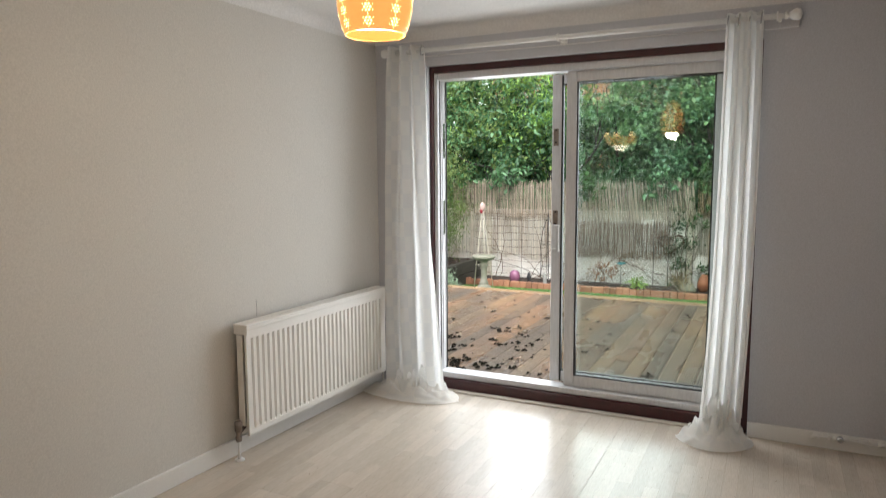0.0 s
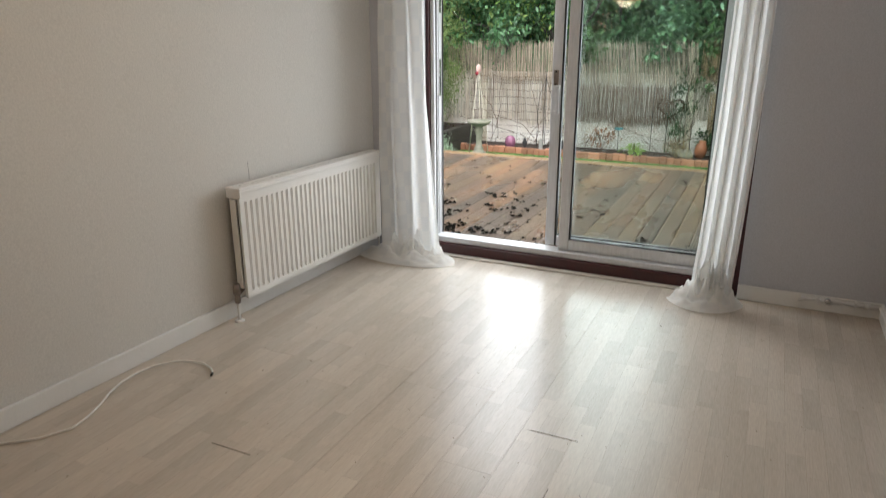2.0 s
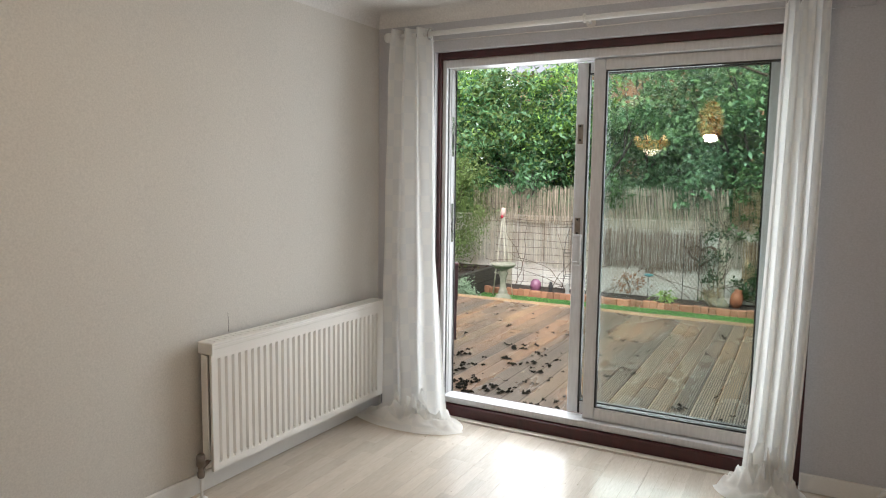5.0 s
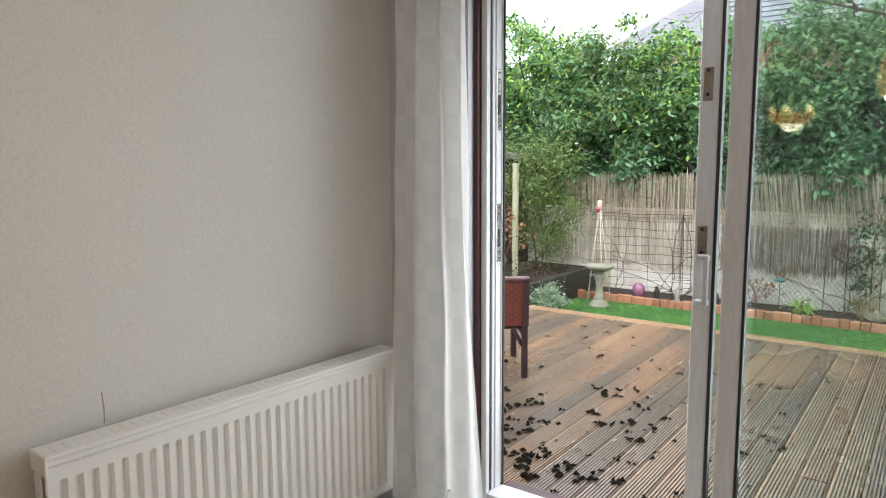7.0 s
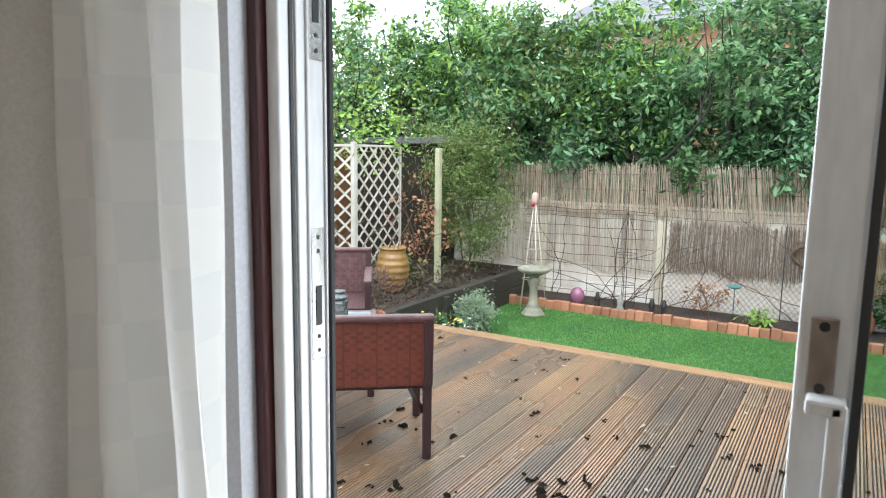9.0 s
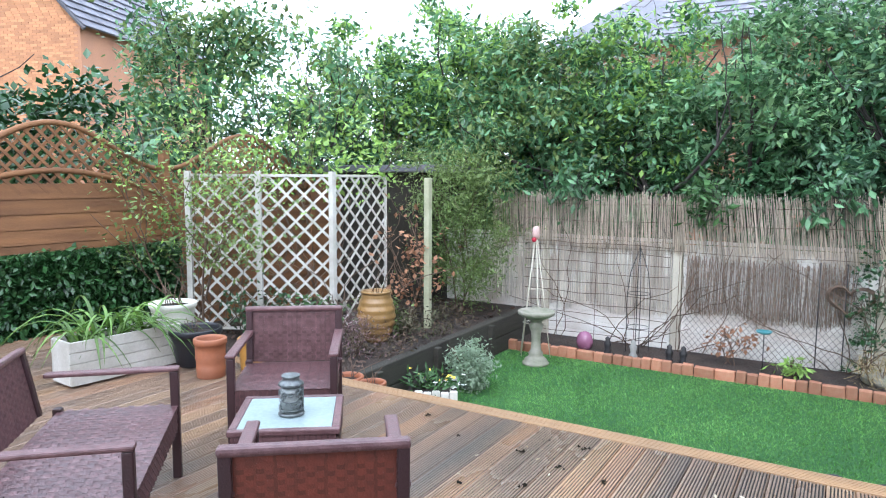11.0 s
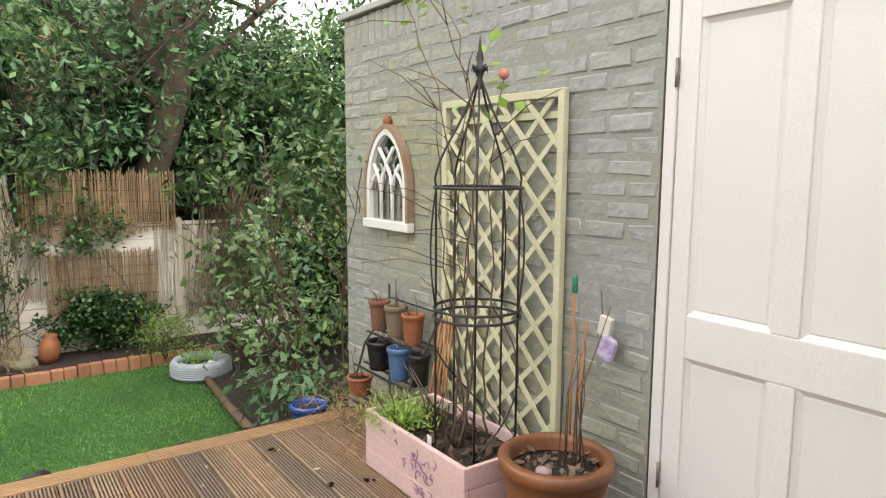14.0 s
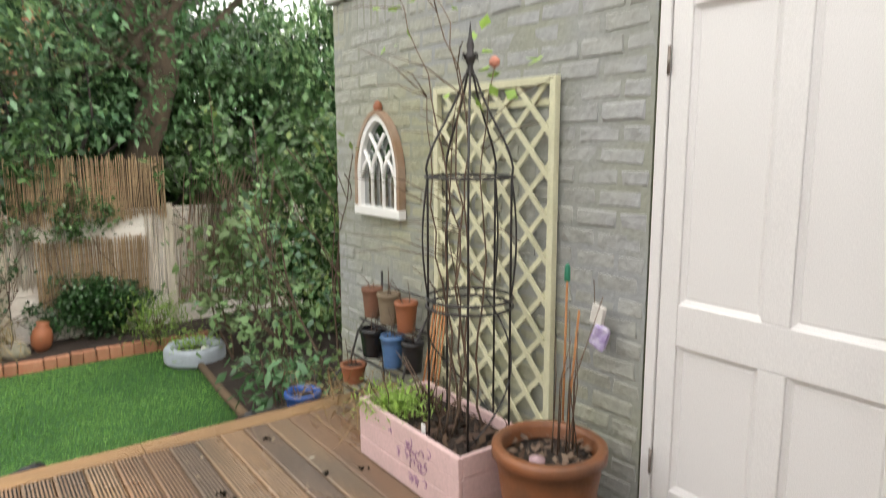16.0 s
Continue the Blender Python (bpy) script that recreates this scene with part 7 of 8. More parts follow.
def bird_bath():
    t = thing("bird_bath", "weathered stone bird bath on a turned pedestal", "bird bath", (-4.87, 12.32, LAWN))
    part("pedestal", lathe(bm_new(), [(0.15, 0), (0.15, 0.025), (0.13, 0.03), (0.125, 0.06), (0.09, 0.085), (0.075, 0.11), (0.085, 0.13), (0.06, 0.16), (0.05, 0.28), (0.055, 0.36), (0.075, 0.42), (0.085, 0.45), (0.06, 0.475), (0.07, 0.5), (0.12, 0.53)], seg=28), STONE, t)
    part("bowl", lathe(bm_new(), [(0.09, 0.525), (0.16, 0.545), (0.205, 0.575), (0.212, 0.6), (0.205, 0.612), (0.185, 0.6), (0.12, 0.575), (0.001, 0.565)], seg=36), STONE, t)
    s = thing("willow_wigwam", "pale willow cane wigwam with a red ball", "wigwam", (-5.02, 12.62, LAWN))
    pale = mat("peeled_willow", (0.6, 0.55, 0.45), 0.8, (0.45, 0.4, 0.3), 0.5, 6, 50, 0.2)
    for k in range(5):
        a = k * 2 * math.pi / 5 + 0.3
        part("cane", tube(bm_new(), [(0.2 * math.cos(a), 0.12 * math.sin(a), 0), (0.0 + 0.01 * math.cos(a), 0.01 * math.sin(a), 1.42)], 0.006, 5), pale, s)
    for z in (0.4, 0.8, 1.1):
        r = 0.2 * (1 - z / 1.45)
        part("hoop", tube(bm_new(), [(r * math.cos(q), 0.6 * r * math.sin(q), z) for q in [i * math.pi / 8 for i in range(16)]], 0.004, 4, closed=True), pale, s)
    part("top_cap", lathe(bm_new(), [(0.02, 1.38), (0.045, 1.42), (0.045, 1.5), (0.03, 1.53), (0.001, 1.54)], seg=16), mat("pink_cap", (0.55, 0.38, 0.34), 0.7), s)
    part("red_ball", lathe(bm_new(), [(0.001, 1.35), (0.022, 1.365), (0.03, 1.385), (0.022, 1.405), (0.001, 1.415)], (0.0, -0.06, 0), 16), mat("red_ball", (0.35, 0.01, 0.03), 0.3), s)
    b = thing("garden_ball", "mauve glazed ceramic garden ball in the bed", "garden ball", (-4.53, 12.99, -0.56))
    part("ball", lathe(bm_new(), [(0.05, 0), (0.085, 0.05), (0.1, 0.11), (0.085, 0.18), (0.05, 0.22), (0.001, 0.235)], seg=28), mat("mauve_glaze", (0.26, 0.11, 0.18), 0.25, (0.22, 0.08, 0.14), 0.5, 8, 60, 0.05), b)
    j = thing("terracotta_jug", "orange terracotta jug lying in the bed", "jug", (-1.3, 13.22, -0.55))
    part("body", lathe(bm_new(), [(0.05, 0), (0.09, 0.06), (0.1, 0.14), (0.08, 0.22), (0.05, 0.26), (0.06, 0.29), (0.045, 0.29)], seg=24, m=pose(0, 0, 0, 0, 8, 0)), TERRA, j)
    st = thing("rock", "pale rounded rock in the flower bed", "rock", (-1.55, 13.2, -0.57))
    bb = bm_new()
    bmesh.ops.create_icosphere(bb, subdivisions=3, radius=0.14)
    for v in bb.verts:
        v.co *= 1 + 0.25 * noise.noise(v.co * 9)
        v.co.z = v.co.z * 0.65 + 0.07
        v.co.x *= 1.25
    part("stone", bb, STONE, st)
    for k, (x, m) in enumerate(((-3.95, "white"), (-3.55, "dark"), (-3.4, "dark"), (-4.25, "dark"))):
        o = thing("garden_ornament", "small weathered garden ornament in the bed", "ornament", (x, 12.98, -0.56))
        col = mat("weathered_plaster", (0.3, 0.29, 0.27), 0.8) if m == "white" else IRON
        part("figure", lathe(bm_new(), [(0.045, 0), (0.05, 0.02), (0.03, 0.06), (0.04, 0.1), (0.045, 0.13), (0.025, 0.16), (0.03, 0.185), (0.001, 0.21)], seg=14), col, o)
    o = thing("bird_feeder", "small turquoise dish on a thin garden stake", "bird feeder", (-2.62, 13.1, -0.56))
    part("stake", tube(bm_new(), [(0, 0, 0), (0, 0, 0.42)], 0.005, 6), IRON, o)
    part("dish", lathe(bm_new(), [(0.02, 0.41), (0.07, 0.43), (0.08, 0.45), (0.07, 0.445), (0.001, 0.43)], seg=20), mat("turquoise", (0.06, 0.22, 0.24), 0.35), o)


bird_bath()


def right_side():
    t = thing("painted_tyre", "pale blue painted tyre used as a planter", "tyre planter", (-0.11, 12.2, LAWN))
    t.scale = (0.86, 0.86, 0.86)
    paint = mat("tyre_paint", (0.42, 0.47, 0.52), 0.6, (0.3, 0.33, 0.36), 0.6, 8, 60, 0.25)
    prof = [(0.2, 0.03), (0.25, 0.0), (0.3, 0.01), (0.325, 0.04)]
    for k in range(5):
        z = 0.045 + k * 0.024
        prof += [(0.33, z), (0.33, z + 0.014), (0.322, z + 0.016), (0.322, z + 0.022)]
    prof += [(0.325, 0.17), (0.3, 0.2), (0.25, 0.205), (0.2, 0.18), (0.195, 0.15), (0.22, 0.1)]
    part("rubber", lathe(bm_new(), prof, seg=44), paint, t)
    part("soil", lathe(bm_new(), [(0.215, 0.12), (0.1, 0.14), (0.001, 0.145)], seg=20), SOIL, t)
    nr = np.random.default_rng(18)
    leaves("fern_fronds", nr.normal(0, 1, (260, 3)) * np.array([0.13, 0.13, 0.06]) + np.array([0, 0, 0.22]), 0.07, 0.02, LEAF_BRIGHT, t, nr, droop=-0.3)
    part("white_stone", lathe(bm_new(), [(0.001, 0.14), (0.04, 0.15), (0.045, 0.18), (0.001, 0.2)], (0.08, -0.12, 0), 10), GLOSS_WHITE, t)
    p = pot("blue_pot", "bright blue glazed pot at the deck edge", (-0.27, 9.31, -0.2), 0.105, 0.22, mat("blue_glaze", (0.03, 0.09, 0.3), 0.2, (0.02, 0.06, 0.22), 0.4, 8, 60, 0.05), rim=0.02, taper=0.7)
    stems(p, 6, 0.1, 0.12, 33, 0.4, 0.2)
    pl = thing("stone_plinth", "low earth bank holding pots at deck edge", "plinth", (-0.36, 9.33, LAWN))
    part("block", soft_box(bm_new(), -0.2, -0.16, 0, 0.55, 0.4, 0.414, 0.04), SOIL, pl)
    b = thing("bin_bag", "crumpled black plastic sheet along deck edge", "plastic sheet", (-0.7, 9.3, LAWN))
    for x, y, z, s in ((0, 0, 0.4, 0.11), (-0.32, -0.02, 0.5, 0.07), (-0.95, -0.05, 0.55, 0.055), (-1.25, -0.06, 0.54, 0.05), (0.12, 0.02, 0.48, 0.08)):
        q = bm_new()
        bmesh.ops.create_icosphere(q, subdivisions=3, radius=s)
        for v in q.verts:
            v.co = Vector((v.co.x * 1.5, v.co.y * 0.8, v.co.z)) * (1 + 0.5 * noise.noise(v.co * 22 + Vector((x * 9, 0, 0)))) + Vector((x, y, z))
        part("fold", q, RUBBER, b)
    part("sheet", soft_box(bm_new(), -1.35, -0.12, 0, 0.2, -0.06, 0.52, 0.02), RUBBER, b)
    # timber edge running from the deck along the shrubs
    e = thing("timber_edge", "weathered timber edging beside the lawn", "edging", (0, 0, LAWN), kind="structure")
    part("rail", tube(bm_new(), [(-0.3, 9.55, 0.05), (-0.23, 10.3, 0.06), (-0.2, 11.1, 0.055), (-0.14, 11.9, 0.05)], [0.035, 0.04, 0.035, 0.03], 10), mat("old_log", (0.17, 0.11, 0.065), 0.85, (0.08, 0.055, 0.035), 0.7, 5, 60, 0.5), e)
    part("soil_bank", soft_box(bm_new(), -0.17, 9.2, 0, 1.6, 13.5, 0.05, 0.02), SOIL, e)
    # dry grasses at the corner of the deck
    nr = np.random.default_rng(44)
    pts = nr.normal(0, 1, (420, 3)) * np.array([0.13, 0.2, 0.05]) + np.array([-0.12, 8.85, 0.06])
    d = thing("dry_plant", "straw-coloured dead trailing plant by the planter", "plant", (0, 0, 0))
    pts[:, 2] = np.maximum(0.02, pts[:, 2])
    leaves("dry_grass", pts, 0.16, 0.006, DRY, d, nr, droop=-0.1)


right_side()


# ---- against the outbuilding wall ----
def wall_things():
    t = thing("pink_planter", "pink painted timber planter with stencilled flowers", "planter", (-0.36, 7.66, 0.003))
    pink = mat("pink_paint", (0.66, 0.46, 0.45), 0.6, (0.5, 0.36, 0.34), 0.6, 5, 60, 0.25)
    rng = random.Random(71)
    for k in range(3):
        z0, z1 = k * 0.092, k * 0.092 + 0.0905
        part("front_board", soft_box(bm_new(), rng.uniform(-0.002, 0.001), 0, z0, 0.022, 0.78, z1, 0.005), pink, t)
        part("back_board", soft_box(bm_new(), 0.37, 0, z0, 0.392, 0.78, z1, 0.005), pink, t)
        for y0 in (0.0, 0.758):
            part("end_board", soft_box(bm_new(), 0.022, y0 + 0.0015, z0, 0.37, y0 + 0.0205, z1, 0.005), pink, t)
    part("soil", box(bm_new(), 0.023, 0.023, 0.02, 0.369, 0.757, 0.225), SOIL, t)
    stencil = mat("stencil_paint", (0.36, 0.2, 0.3), 0.7)
    b = bm_new()
    for k in range(22):
        y, z = rng.uniform(0.2, 0.5), rng.uniform(0.05, 0.24)
        a0, turn, r0 = rng.uniform(0, 6.28), rng.choice((-1, 1)), rng.uniform(0.014, 0.03)
        pts = [(-0.0025, y + r0 * (1 - q / 12) * math.cos(a0 + turn * q * 0.5), z + r0 * (1 - q / 12) * math.sin(a0 + turn * q * 0.5)) for q in range(11)]
        tube(b, [p for p in pts if 0.01 < p[2] < 0.27], [0.0026 - 0.0016 * i / 10 for i in range(len([p for p in pts if 0.01 < p[2] < 0.27]))], 4)
        for q in (3, 6):
            box(b, -0.0035, -0.008, -0.003, -0.0015, 0.008, 0.003, pose(0, pts[q][1], min(0.26, max(0.015, pts[q][2])), rng.uniform(0, 180), 0, 0))
    part("stencil", b, stencil, t, "faded purple scroll and flower stencil")
    nr = np.random.default_rng(72)
    pts = nr.normal(0, 1, (1100, 3)) * np.array([0.07, 0.08, 0.025]) + np.array([0.12, 0.64, 0.27])
    leaves("green_plant", pts, 0.035, 0.01, LEAF_BRIGHT, t, nr, droop=-0.3, label="feathery bright green plant")
    pts = nr.uniform(0, 1, (260, 3)) * np.array([0.33, 0.7, 0.04]) + np.array([0.03, 0.03, 0.225])
    leaves("dead_leaves", pts, 0.05, 0.025, mat("dead_leaf", (0.07, 0.04, 0.03), 0.9, (0.14, 0.09, 0.05), 0.6, 10, 60, 0.2), t, nr)
    for k in range(12):
        x, y = rng.uniform(0.05, 0.34), rng.uniform(0.08, 0.7)
        part("dead_stem", tube(bm_new(), [(x, y, 0.22), (x + rng.gauss(0, 0.05), y + rng.gauss(0, 0.06), 0.34), (x + rng.gauss(0, 0.08), y + rng.gauss(0, 0.1), rng.uniform(0.36, 0.5))], [0.004, 0.003, 0.002], 5), TWIG, t)
    part("plant_label", soft_box(bm_new(), 0.05, 0.3, 0.22, 0.054, 0.33, 0.29, 0.002), GLOSS_WHITE, t, "white plastic plant label")
    # obelisk
    o = thing("iron_obelisk", "black wrought-iron garden obelisk standing in the planter", "obelisk", (-0.13, 7.89, 0.2))
    R = 0.175
    for k in range(5):
        a = k * math.pi * 0.4 + 0.25
        c, s = math.cos(a), math.sin(a)
        pts = [(R * c, R * s, 0), (R * c, R * s, 1.13)]
        for q in range(1, 13):
            u = q / 12
            r = R * (1 - u) ** 0.8 * (1 + 0.25 * math.sin(u * math.pi) * (1 - u)) + 0.008 - 0.03 * math.sin(u * math.pi) * u
            pts.append((max(0.008, r) * c, max(0.008, r) * s, 1.13 + 0.42 * u))
        part("upright", tube(bm_new(), pts, 0.0048, 8), IRON, o)
        if k % 2 == 0:
            lo = [((R + 0.022 * math.sin(math.pi * q / 14)) * c, (R + 0.022 * math.sin(math.pi * q / 14)) * s, 0.63 + 0.5 * q / 14) for q in range(15)]
            part("bowed_wire", tube(bm_new(), lo, 0.004, 6), IRON, o)
        a2 = a + math.pi * 0.9
        sp = [(R * math.cos(a + (a2 - a) * q / 16), R * math.sin(a + (a2 - a) * q / 16), 0.05 + 0.56 * q / 16) for q in range(17)]
        if k % 3 == 0:
            part("spiral_wire", tube(bm_new(), sp, 0.004, 6), IRON, o)
    for z in (0.60, 0.635, 1.13):
        part("hoop", tube(bm_new(), [(R * 1.02 * math.cos(q), R * 1.02 * math.sin(q), z) for q in [i * math.pi / 20 for i in range(40)]], 0.0065, 6, closed=True), IRON, o)
    part("finial", lathe(bm_new(), [(0.012, 1.52), (0.018, 1.54), (0.01, 1.56), (0.02, 1.585), (0.03, 1.6), (0.012, 1.615), (0.016, 1.64), (0.008, 1.67), (0.001, 1.73)], seg=14), IRON, o)
    for k in range(4):
        a = k * math.pi / 2
        part("finial_leaf", tube(bm_new(), [(0.01 * math.cos(a), 0.01 * math.sin(a), 1.58), (0.035 * math.cos(a), 0.035 * math.sin(a), 1.61), (0.04 * math.cos(a), 0.04 * math.sin(a), 1.585)], [0.006, 0.005, 0.002], 5), IRON, o)
    # rose stems through the obelisk
    r = thing("climbing_rose", "bare thorny climbing rose with few leaves and faded buds", "climber", (-0.13, 7.93, 0.22))
    rr = random.Random(77)
    tips = []
    for k in range(6):
        x, y = rr.uniform(-0.13, 0.13), rr.uniform(-0.15, 0.15)
        pts, h = [(x, y, 0)], 0
        top = rr.uniform(1.35, 2.0)
        lean = (rr.uniform(-0.25, 0.15), rr.choice((-0.25, 0.1, 0.3, 0.55, 0.8)))
        while h < top:
            out = max(0.0, h - 1.15)
            h += 0.11 * (1 - 0.35 * out * abs(lean[1]))
            x, y = x * 0.98 + lean[0] * 0.3 * out + rr.gauss(0, 0.015), (y if out else y * 0.97) + lean[1] * 0.3 * out + rr.gauss(0, 0.018)
            pts.append((x, y, h))
        part("stem", tube(bm_new(), pts, [0.0055 * (1 - 0.7 * i / len(pts)) for i in range(len(pts))], 6), TWIG, r)
        tips.append(pts[-1])
        for q in range(5):
            p0 = Vector(rr.choice(pts[5:]))
            d = Vector((rr.gauss(-0.05, 0.1), rr.gauss(0.08, 0.17), rr.uniform(-0.02, 0.18)))
            part("side_shoot", tube(bm_new(), [p0, p0 + d * 0.6 + Vector((0, 0, 0.03)), p0 + d * 1.2], [0.0028, 0.0022, 0.0012], 5), TWIG, r)
    hi = [p for p in tips if p[2] > 1.5] or tips
    nr2 = np.random.default_rng(3)
    lp = np.array([hi[i % len(hi)] for i in range(44)]) + nr2.normal(0, 0.06, (44, 3)) * np.array([1, 1, 1.8])
    leaves("leaves", lp, 0.07, 0.045, LEAF_BRIGHT, r, nr2)
    for k in range(3):
        p = hi[k % len(hi)]
        part("rose_bud", lathe(bm_new(), [(0.001, 0), (0.02, 0.012), (0.022, 0.03), (0.01, 0.045)], p, 10), mat("faded_rose", (0.5, 0.2, 0.14), 0.7), r)
    # cream trellis on the wall
    c = thing("cream_trellis", "cream painted diamond lattice trellis on the wall", "trellis", (0.235, 7.77, 0.05))
    W, Z1 = 0.88, 1.69
    for y in (0, W - 0.036):
        part("stile", soft_box(bm_new(), -0.016, y, 0, 0.016, y + 0.036, Z1, 0.004), TRELLIS_CREAM, c)
    for z in (0, Z1 - 0.036):
        part("rail", soft_box(bm_new(), -0.0165, 0.036, z, 0.0165, W - 0.036, z + 0.036, 0.004), TRELLIS_CREAM, c)
    lattice(c, "lath", 0.036, W - 0.036, 0.036, Z1 - 0.036, 0.0, 0.185, 0.025, 0.008, TRELLIS_CREAM)
    part("wall_batten", box(bm_new(), 0.0165, 0.05, Z1 - 0.12, 0.03, W - 0.05, Z1 - 0.09), TRELLIS_CREAM, c)
    # gothic window mirror
    g = thing("gothic_window", "salvaged white gothic arch window hung on wall", "window frame", (0.255, 9.255, 1.055))
    white, brownw = GLOSS_WHITE, mat("bare_old_wood", (0.28, 0.17, 0.1), 0.85, (0.4, 0.33, 0.27), 0.6, 7, 60, 0.4)
    w, h0, h1 = 0.26, 0.22, 0.6

    def arch_pts(k, n=14):
        pts = [(-w * k, 0.0), (-w * k, h0)]
        for i in range(1, n + 1):
            u = i / n
            pts.append((-w * k * (1 - u ** 1.75), h0 + (h1 - 0.26 * (1 - k) - h0) * (1 - (1 - u) ** 1.55)))
        return pts + [(-x, z) for x, z in pts[-2::-1]]

    def ribbon(bm, inner, outer, x0, x1):
        for (a, a2), (q, q2) in zip(zip(inner, inner[1:]), zip(outer, outer[1:])):
            v = [bm.verts.new((x, *p)) for x in (x0, x1) for p in (a, a2, q2, q)]
            for f in ((0, 1, 2, 3), (7, 6, 5, 4), (0, 4, 5, 1), (3, 2, 6, 7), (0, 3, 7, 4), (1, 5, 6, 2)):
                bm.faces.new([v[i] for i in f])
    part("outer_frame", ribbon(bb := bm_new(), arch_pts(0.9), arch_pts(1.0), -0.035, 0.012) or bb, brownw, g, "bare worn timber edge")
    part("frame", ribbon(bb := bm_new(), arch_pts(0.76), arch_pts(0.9), -0.028, 0.008) or bb, white, g)
    part("sill", soft_box(bm_new(), -0.04, -w - 0.006, -0.03, 0.012, w + 0.006, 0.025, 0.006), white, g, "white sill")
    bars = bm_new()
    for s in (1, -1):
        tube(bars, [(-0.018, s * 0.065, 0.02), (-0.018, s * 0.065, 0.2), (-0.018, s * 0.05, 0.29), (-0.018, s * -0.02, 0.39), (-0.018, s * -0.085, 0.46)], 0.012, 6)
        tube(bars, [(-0.018, s * 0.065, 0.2), (-0.018, s * 0.09, 0.28), (-0.018, s * 0.15, 0.36)], 0.012, 6)
        tube(bars, [(-0.018, s * 0.19, 0.2), (-0.018, s * 0.16, 0.27), (-0.018, s * 0.1, 0.33)], 0.01, 6)
    part("tracery", bars, white, g, "white pointed tracery bars")
    pb = bm_new()
    pb.faces.new([pb.verts.new((0.002, y, z)) for y, z in arch_pts(0.78)])
    mirror = mat("dull_mirror", (0.5, 0.52, 0.52), 0.06, (0.4, 0.42, 0.42), 0.4, 6, 40, 0.0, metal=1.0)
    part("pane", pb, mirror, g, "old mirror glass")
    part("knob", lathe(bm_new(), [(0.012, 0.58), (0.025, 0.6), (0.028, 0.62), (0.018, 0.645), (0.001, 0.655)], (-0.01, 0, 0), 14), TERRA, g, "terracotta finial")
    # iron pot stand
    s = thing("plant_stand", "black wrought-iron three-tier plant stand", "plant stand", (0.0, 8.92, 0))
    for y in (-0.28, 0.28):
        part("side_frame", tube(bm_new(), [(0.22, y, 0), (0.22, y, 0.7)], 0.008, 6), IRON, s)
        part("side_frame", tube(bm_new(), [(0.22, y, 0.62), (0.1, y, 0.42), (0.05, y, 0.36), (0.0, y, 0.2), (-0.1, y, 0.12), (-0.16, y, 0)], 0.007, 6), IRON, s)
    tiers = ((0.14, 0.435), (0.05, 0.25), (-0.04, 0.09))
    for x, z in tiers:
        part("shelf", box(box(box(bm_new(), x - 0.08, -0.28, z - 0.008, x - 0.065, 0.28, z), x - 0.01, -0.28, z - 0.008, x + 0.005, 0.28, z), x + 0.055, -0.28, z - 0.008, x + 0.07, 0.28, z), IRON, s)
    part("back_rail", tube(bm_new(), [(0.22, -0.28, 0.62), (0.22, 0.28, 0.62)], 0.006, 6), IRON, s)
    SG = "pots on the plant stand"
    rows = [(0.14, 9.18, 0.435, 0.062, 0.18, TERRA_DARK, "dark old terracotta pot on the stand"), (0.14, 8.99, 0.435, 0.066, 0.18, mat("mossy_pot", (0.2, 0.15, 0.1), 0.8), "mossy grey-brown pot on the stand"), (0.13, 8.79, 0.435, 0.064, 0.17, TERRA, "bright terracotta pot on the stand"),
            (0.05, 9.02, 0.25, 0.078, 0.165, mat("black_glaze", (0.012, 0.012, 0.014), 0.25), "black glazed pot with orange rim"), (0.04, 8.79, 0.25, 0.066, 0.18, mat("blue_pot_glaze", (0.07, 0.15, 0.3), 0.3), "blue glazed pot with pale rim"), (0.08, 8.65, 0.25, 0.06, 0.17, mat("black_pot", (0.015, 0.015, 0.017), 0.4), "black plastic pot on the stand"), (-0.04, 9.1, 0.09, 0.075, 0.11, TERRA, "low terracotta pot on the bottom shelf")]
    for k, (x, y, z, rad, h, m, lab) in enumerate(rows):
        q = pot("plant_pot", lab, (x, y, z), rad, h, m, rim=0.012, taper=0.74, group=SG, seg=24)
        stems(q, 3, 0.04, 0.16, 90 + k, 0.3, h * 0.85, 0.0025)
    # large terracotta pot
    p = pot("terracotta_pot", "large weathered terracotta pot with bare stems", (-0.12, 7.42, 0), 0.205, 0.37, TERRA_WET, rim=0.028, taper=0.74, seg=44)
    nr3 = np.random.default_rng(9)
    a, q = nr3.uniform(0, 6.28, 170), np.sqrt(nr3.uniform(0, 1, 170)) * 0.16
    leaves("litter", np.stack([q * np.cos(a), q * np.sin(a), np.full(170, 0.325)], 1), 0.045, 0.022, mat("pot_litter", (0.1, 0.06, 0.04), 0.8, (0.28, 0.2, 0.14), 0.8, 14, 60, 0.2), p, nr3)
    rr = random.Random(12)
    for k in range(9):
        x, y = rr.uniform(0.0, 0.12), rr.uniform(-0.12, 0.02)
        part("stem", tube(bm_new(), [(x, y, 0.31), (x + rr.gauss(0, 0.02), y + rr.gauss(0, 0.03), 0.6), (x + rr.gauss(0.02, 0.03), y + rr.gauss(0.02, 0.05), rr.uniform(0.65, 0.95))], [0.003, 0.0022, 0.0015], 5), TWIG, p)
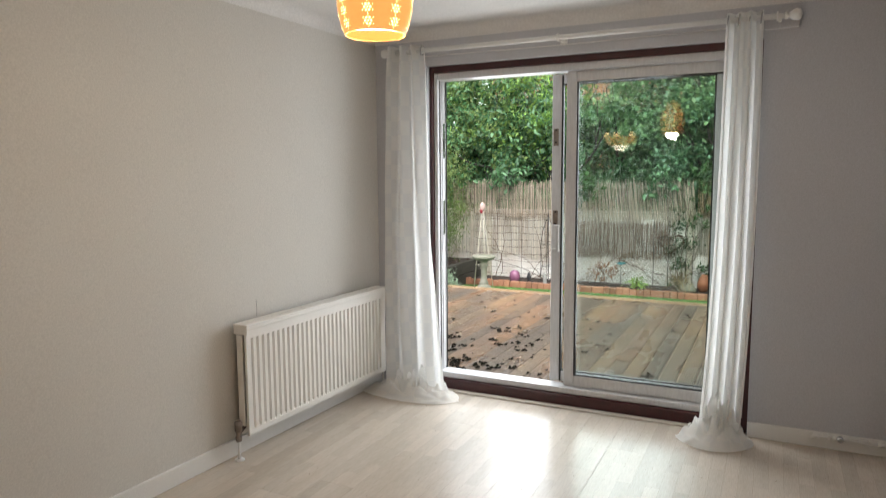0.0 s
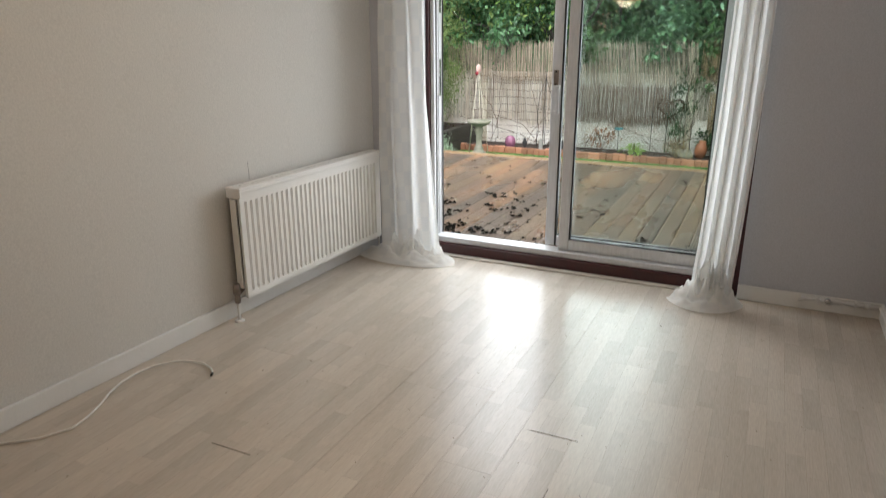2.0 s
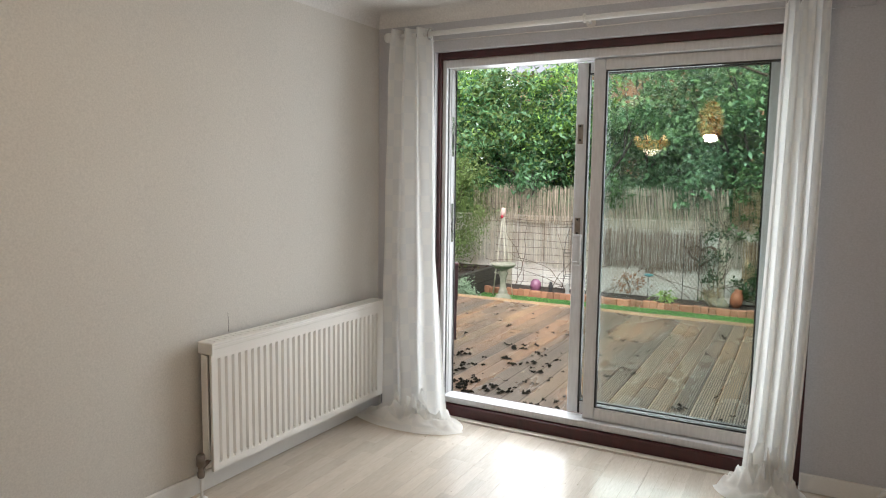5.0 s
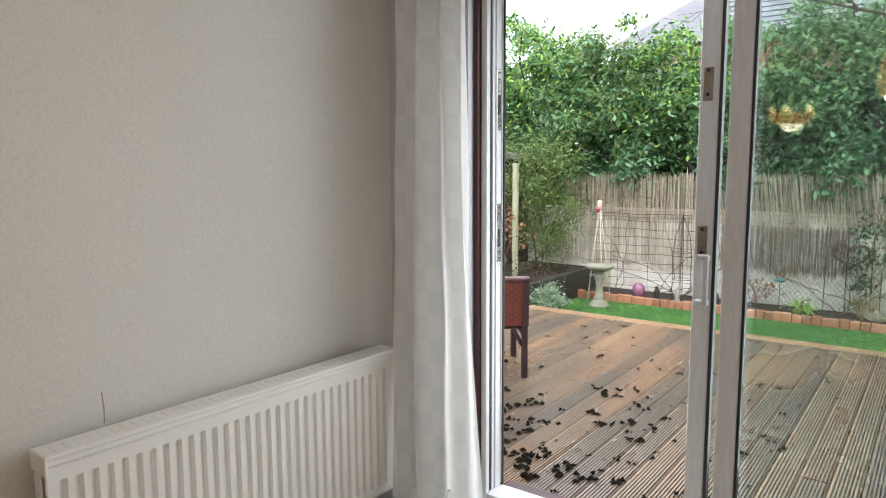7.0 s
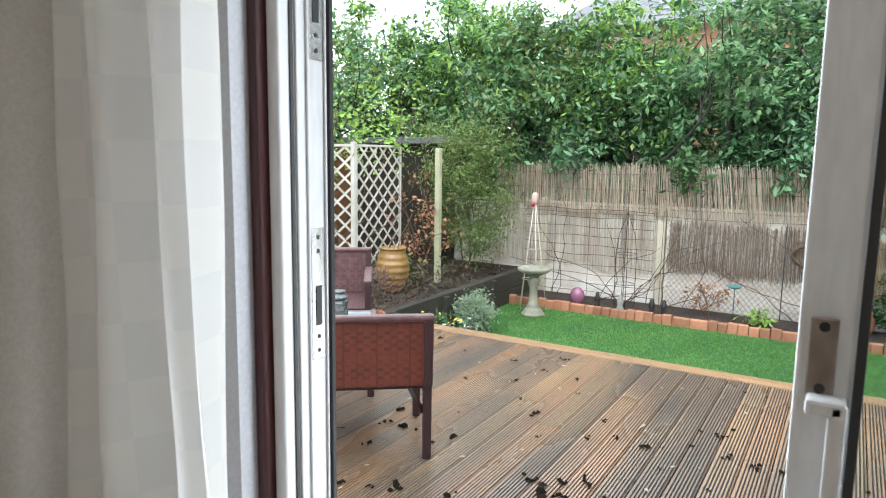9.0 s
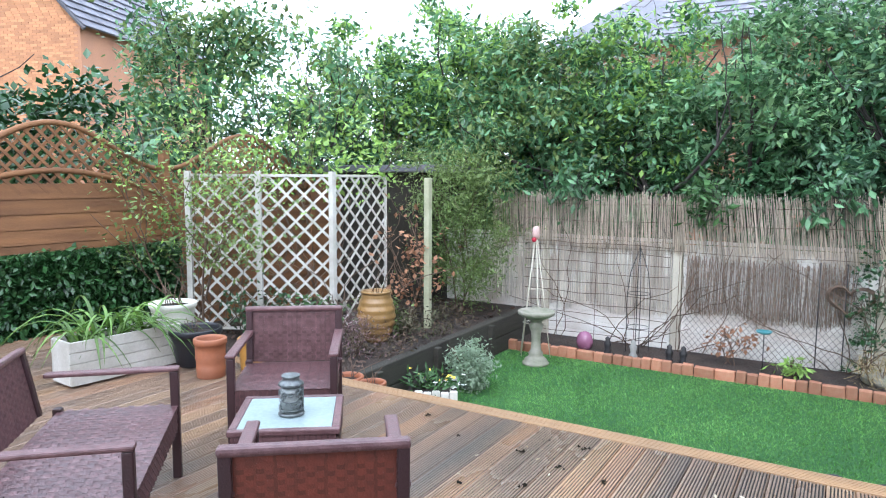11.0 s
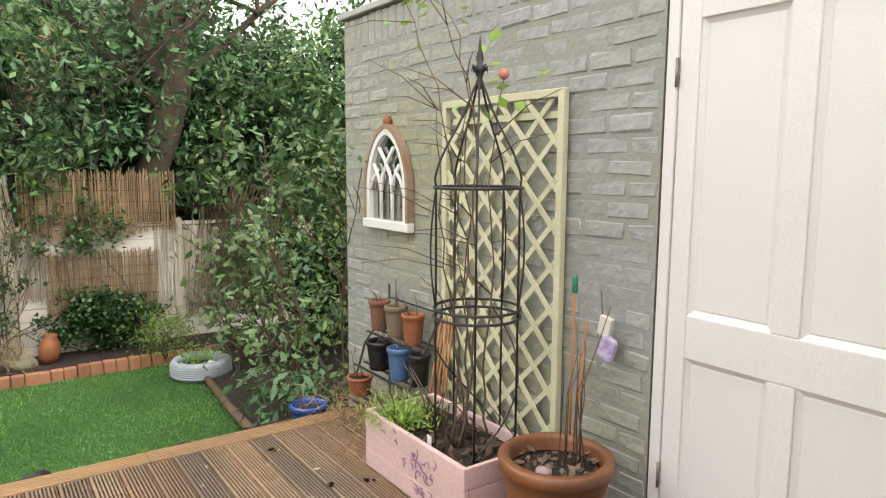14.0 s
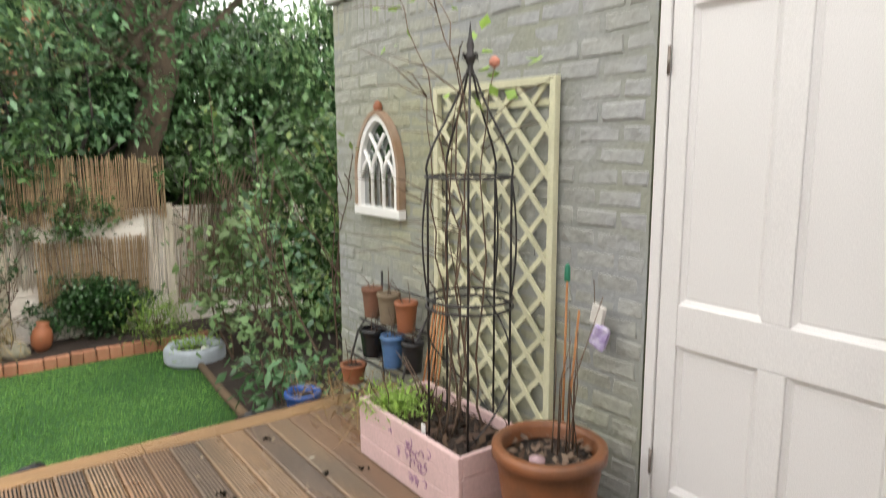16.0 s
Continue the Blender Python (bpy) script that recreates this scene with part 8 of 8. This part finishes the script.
    part("pebble", lathe(bm_new(), [(0.001, 0.32), (0.03, 0.33), (0.03, 0.345), (0.001, 0.355)], (-0.09, -0.03, 0), 12), mat("pink_pebble", (0.45, 0.3, 0.32), 0.6), p)
    c2 = thing("bamboo_canes", "two orange garden canes with a green cap", "canes", (0.05, 7.52, 0.3))
    cane = mat("orange_cane", (0.4, 0.17, 0.06), 0.6, (0.28, 0.12, 0.05), 0.5, 20, 60, 0.1)
    for k, (dx, dy, hh) in enumerate(((0.1, 0.09, 0.64), (0.12, 0.04, 0.5))):
        part("cane", tube(bm_new(), [(0, -0.02 * k, 0), (dx, dy, hh)], 0.005, 8), cane, c2)
    part("cap", lathe(bm_new(), [(0.009, 0), (0.013, 0.008), (0.012, 0.06), (0.006, 0.075)], (0.1, 0.09, 0.61), 12), mat("green_cap", (0.02, 0.2, 0.12), 0.4), c2)
    c3 = thing("leaning_canes", "bundle of orange canes leaning on plant stand", "canes", (0.02, 8.5, 0.0))
    for k in range(5):
        part("cane", tube(bm_new(), [(-0.02 + 0.012 * k, -0.02 * k, 0.0), (0.14 + 0.01 * k, 0.06 - 0.012 * k, 0.62)], 0.0055, 7), cane, c3)
    n = thing("hanging_sachet", "lilac patterned cloth sachet hung on the wall", "sachet", (0.2, 7.5, 0.64))
    b = bm_new()
    soft_box(b, -0.016, -0.042, 0.02, 0.016, 0.034, 0.12, 0.014, pose(0, 0, 0, 18, 0, 0))
    for v in b.verts:
        v.co += Vector((noise.noise(v.co * 30), noise.noise(v.co * 30 + Vector((5, 0, 0))), 0)) * 0.012
    part("pouch", b, mat("lilac_cloth", (0.35, 0.27, 0.5), 0.9, (0.6, 0.56, 0.66), 0.9, 40, 90, 0.3), n)
    part("tag", soft_box(bm_new(), -0.01, -0.01, 0.11, 0.012, 0.05, 0.19, 0.004, pose(0, 0, 0, 12, 0, 0)), mat("paper_tag", (0.66, 0.63, 0.58), 0.8), n)
    part("string", tube(bm_new(), [(0, 0.0, 0.13), (0.04, 0.05, 0.28)], 0.002, 4), TWIG, n)


wall_things()

# ---- pieces of floors and edges ----
floor_planks()
brick_edging()
deck()
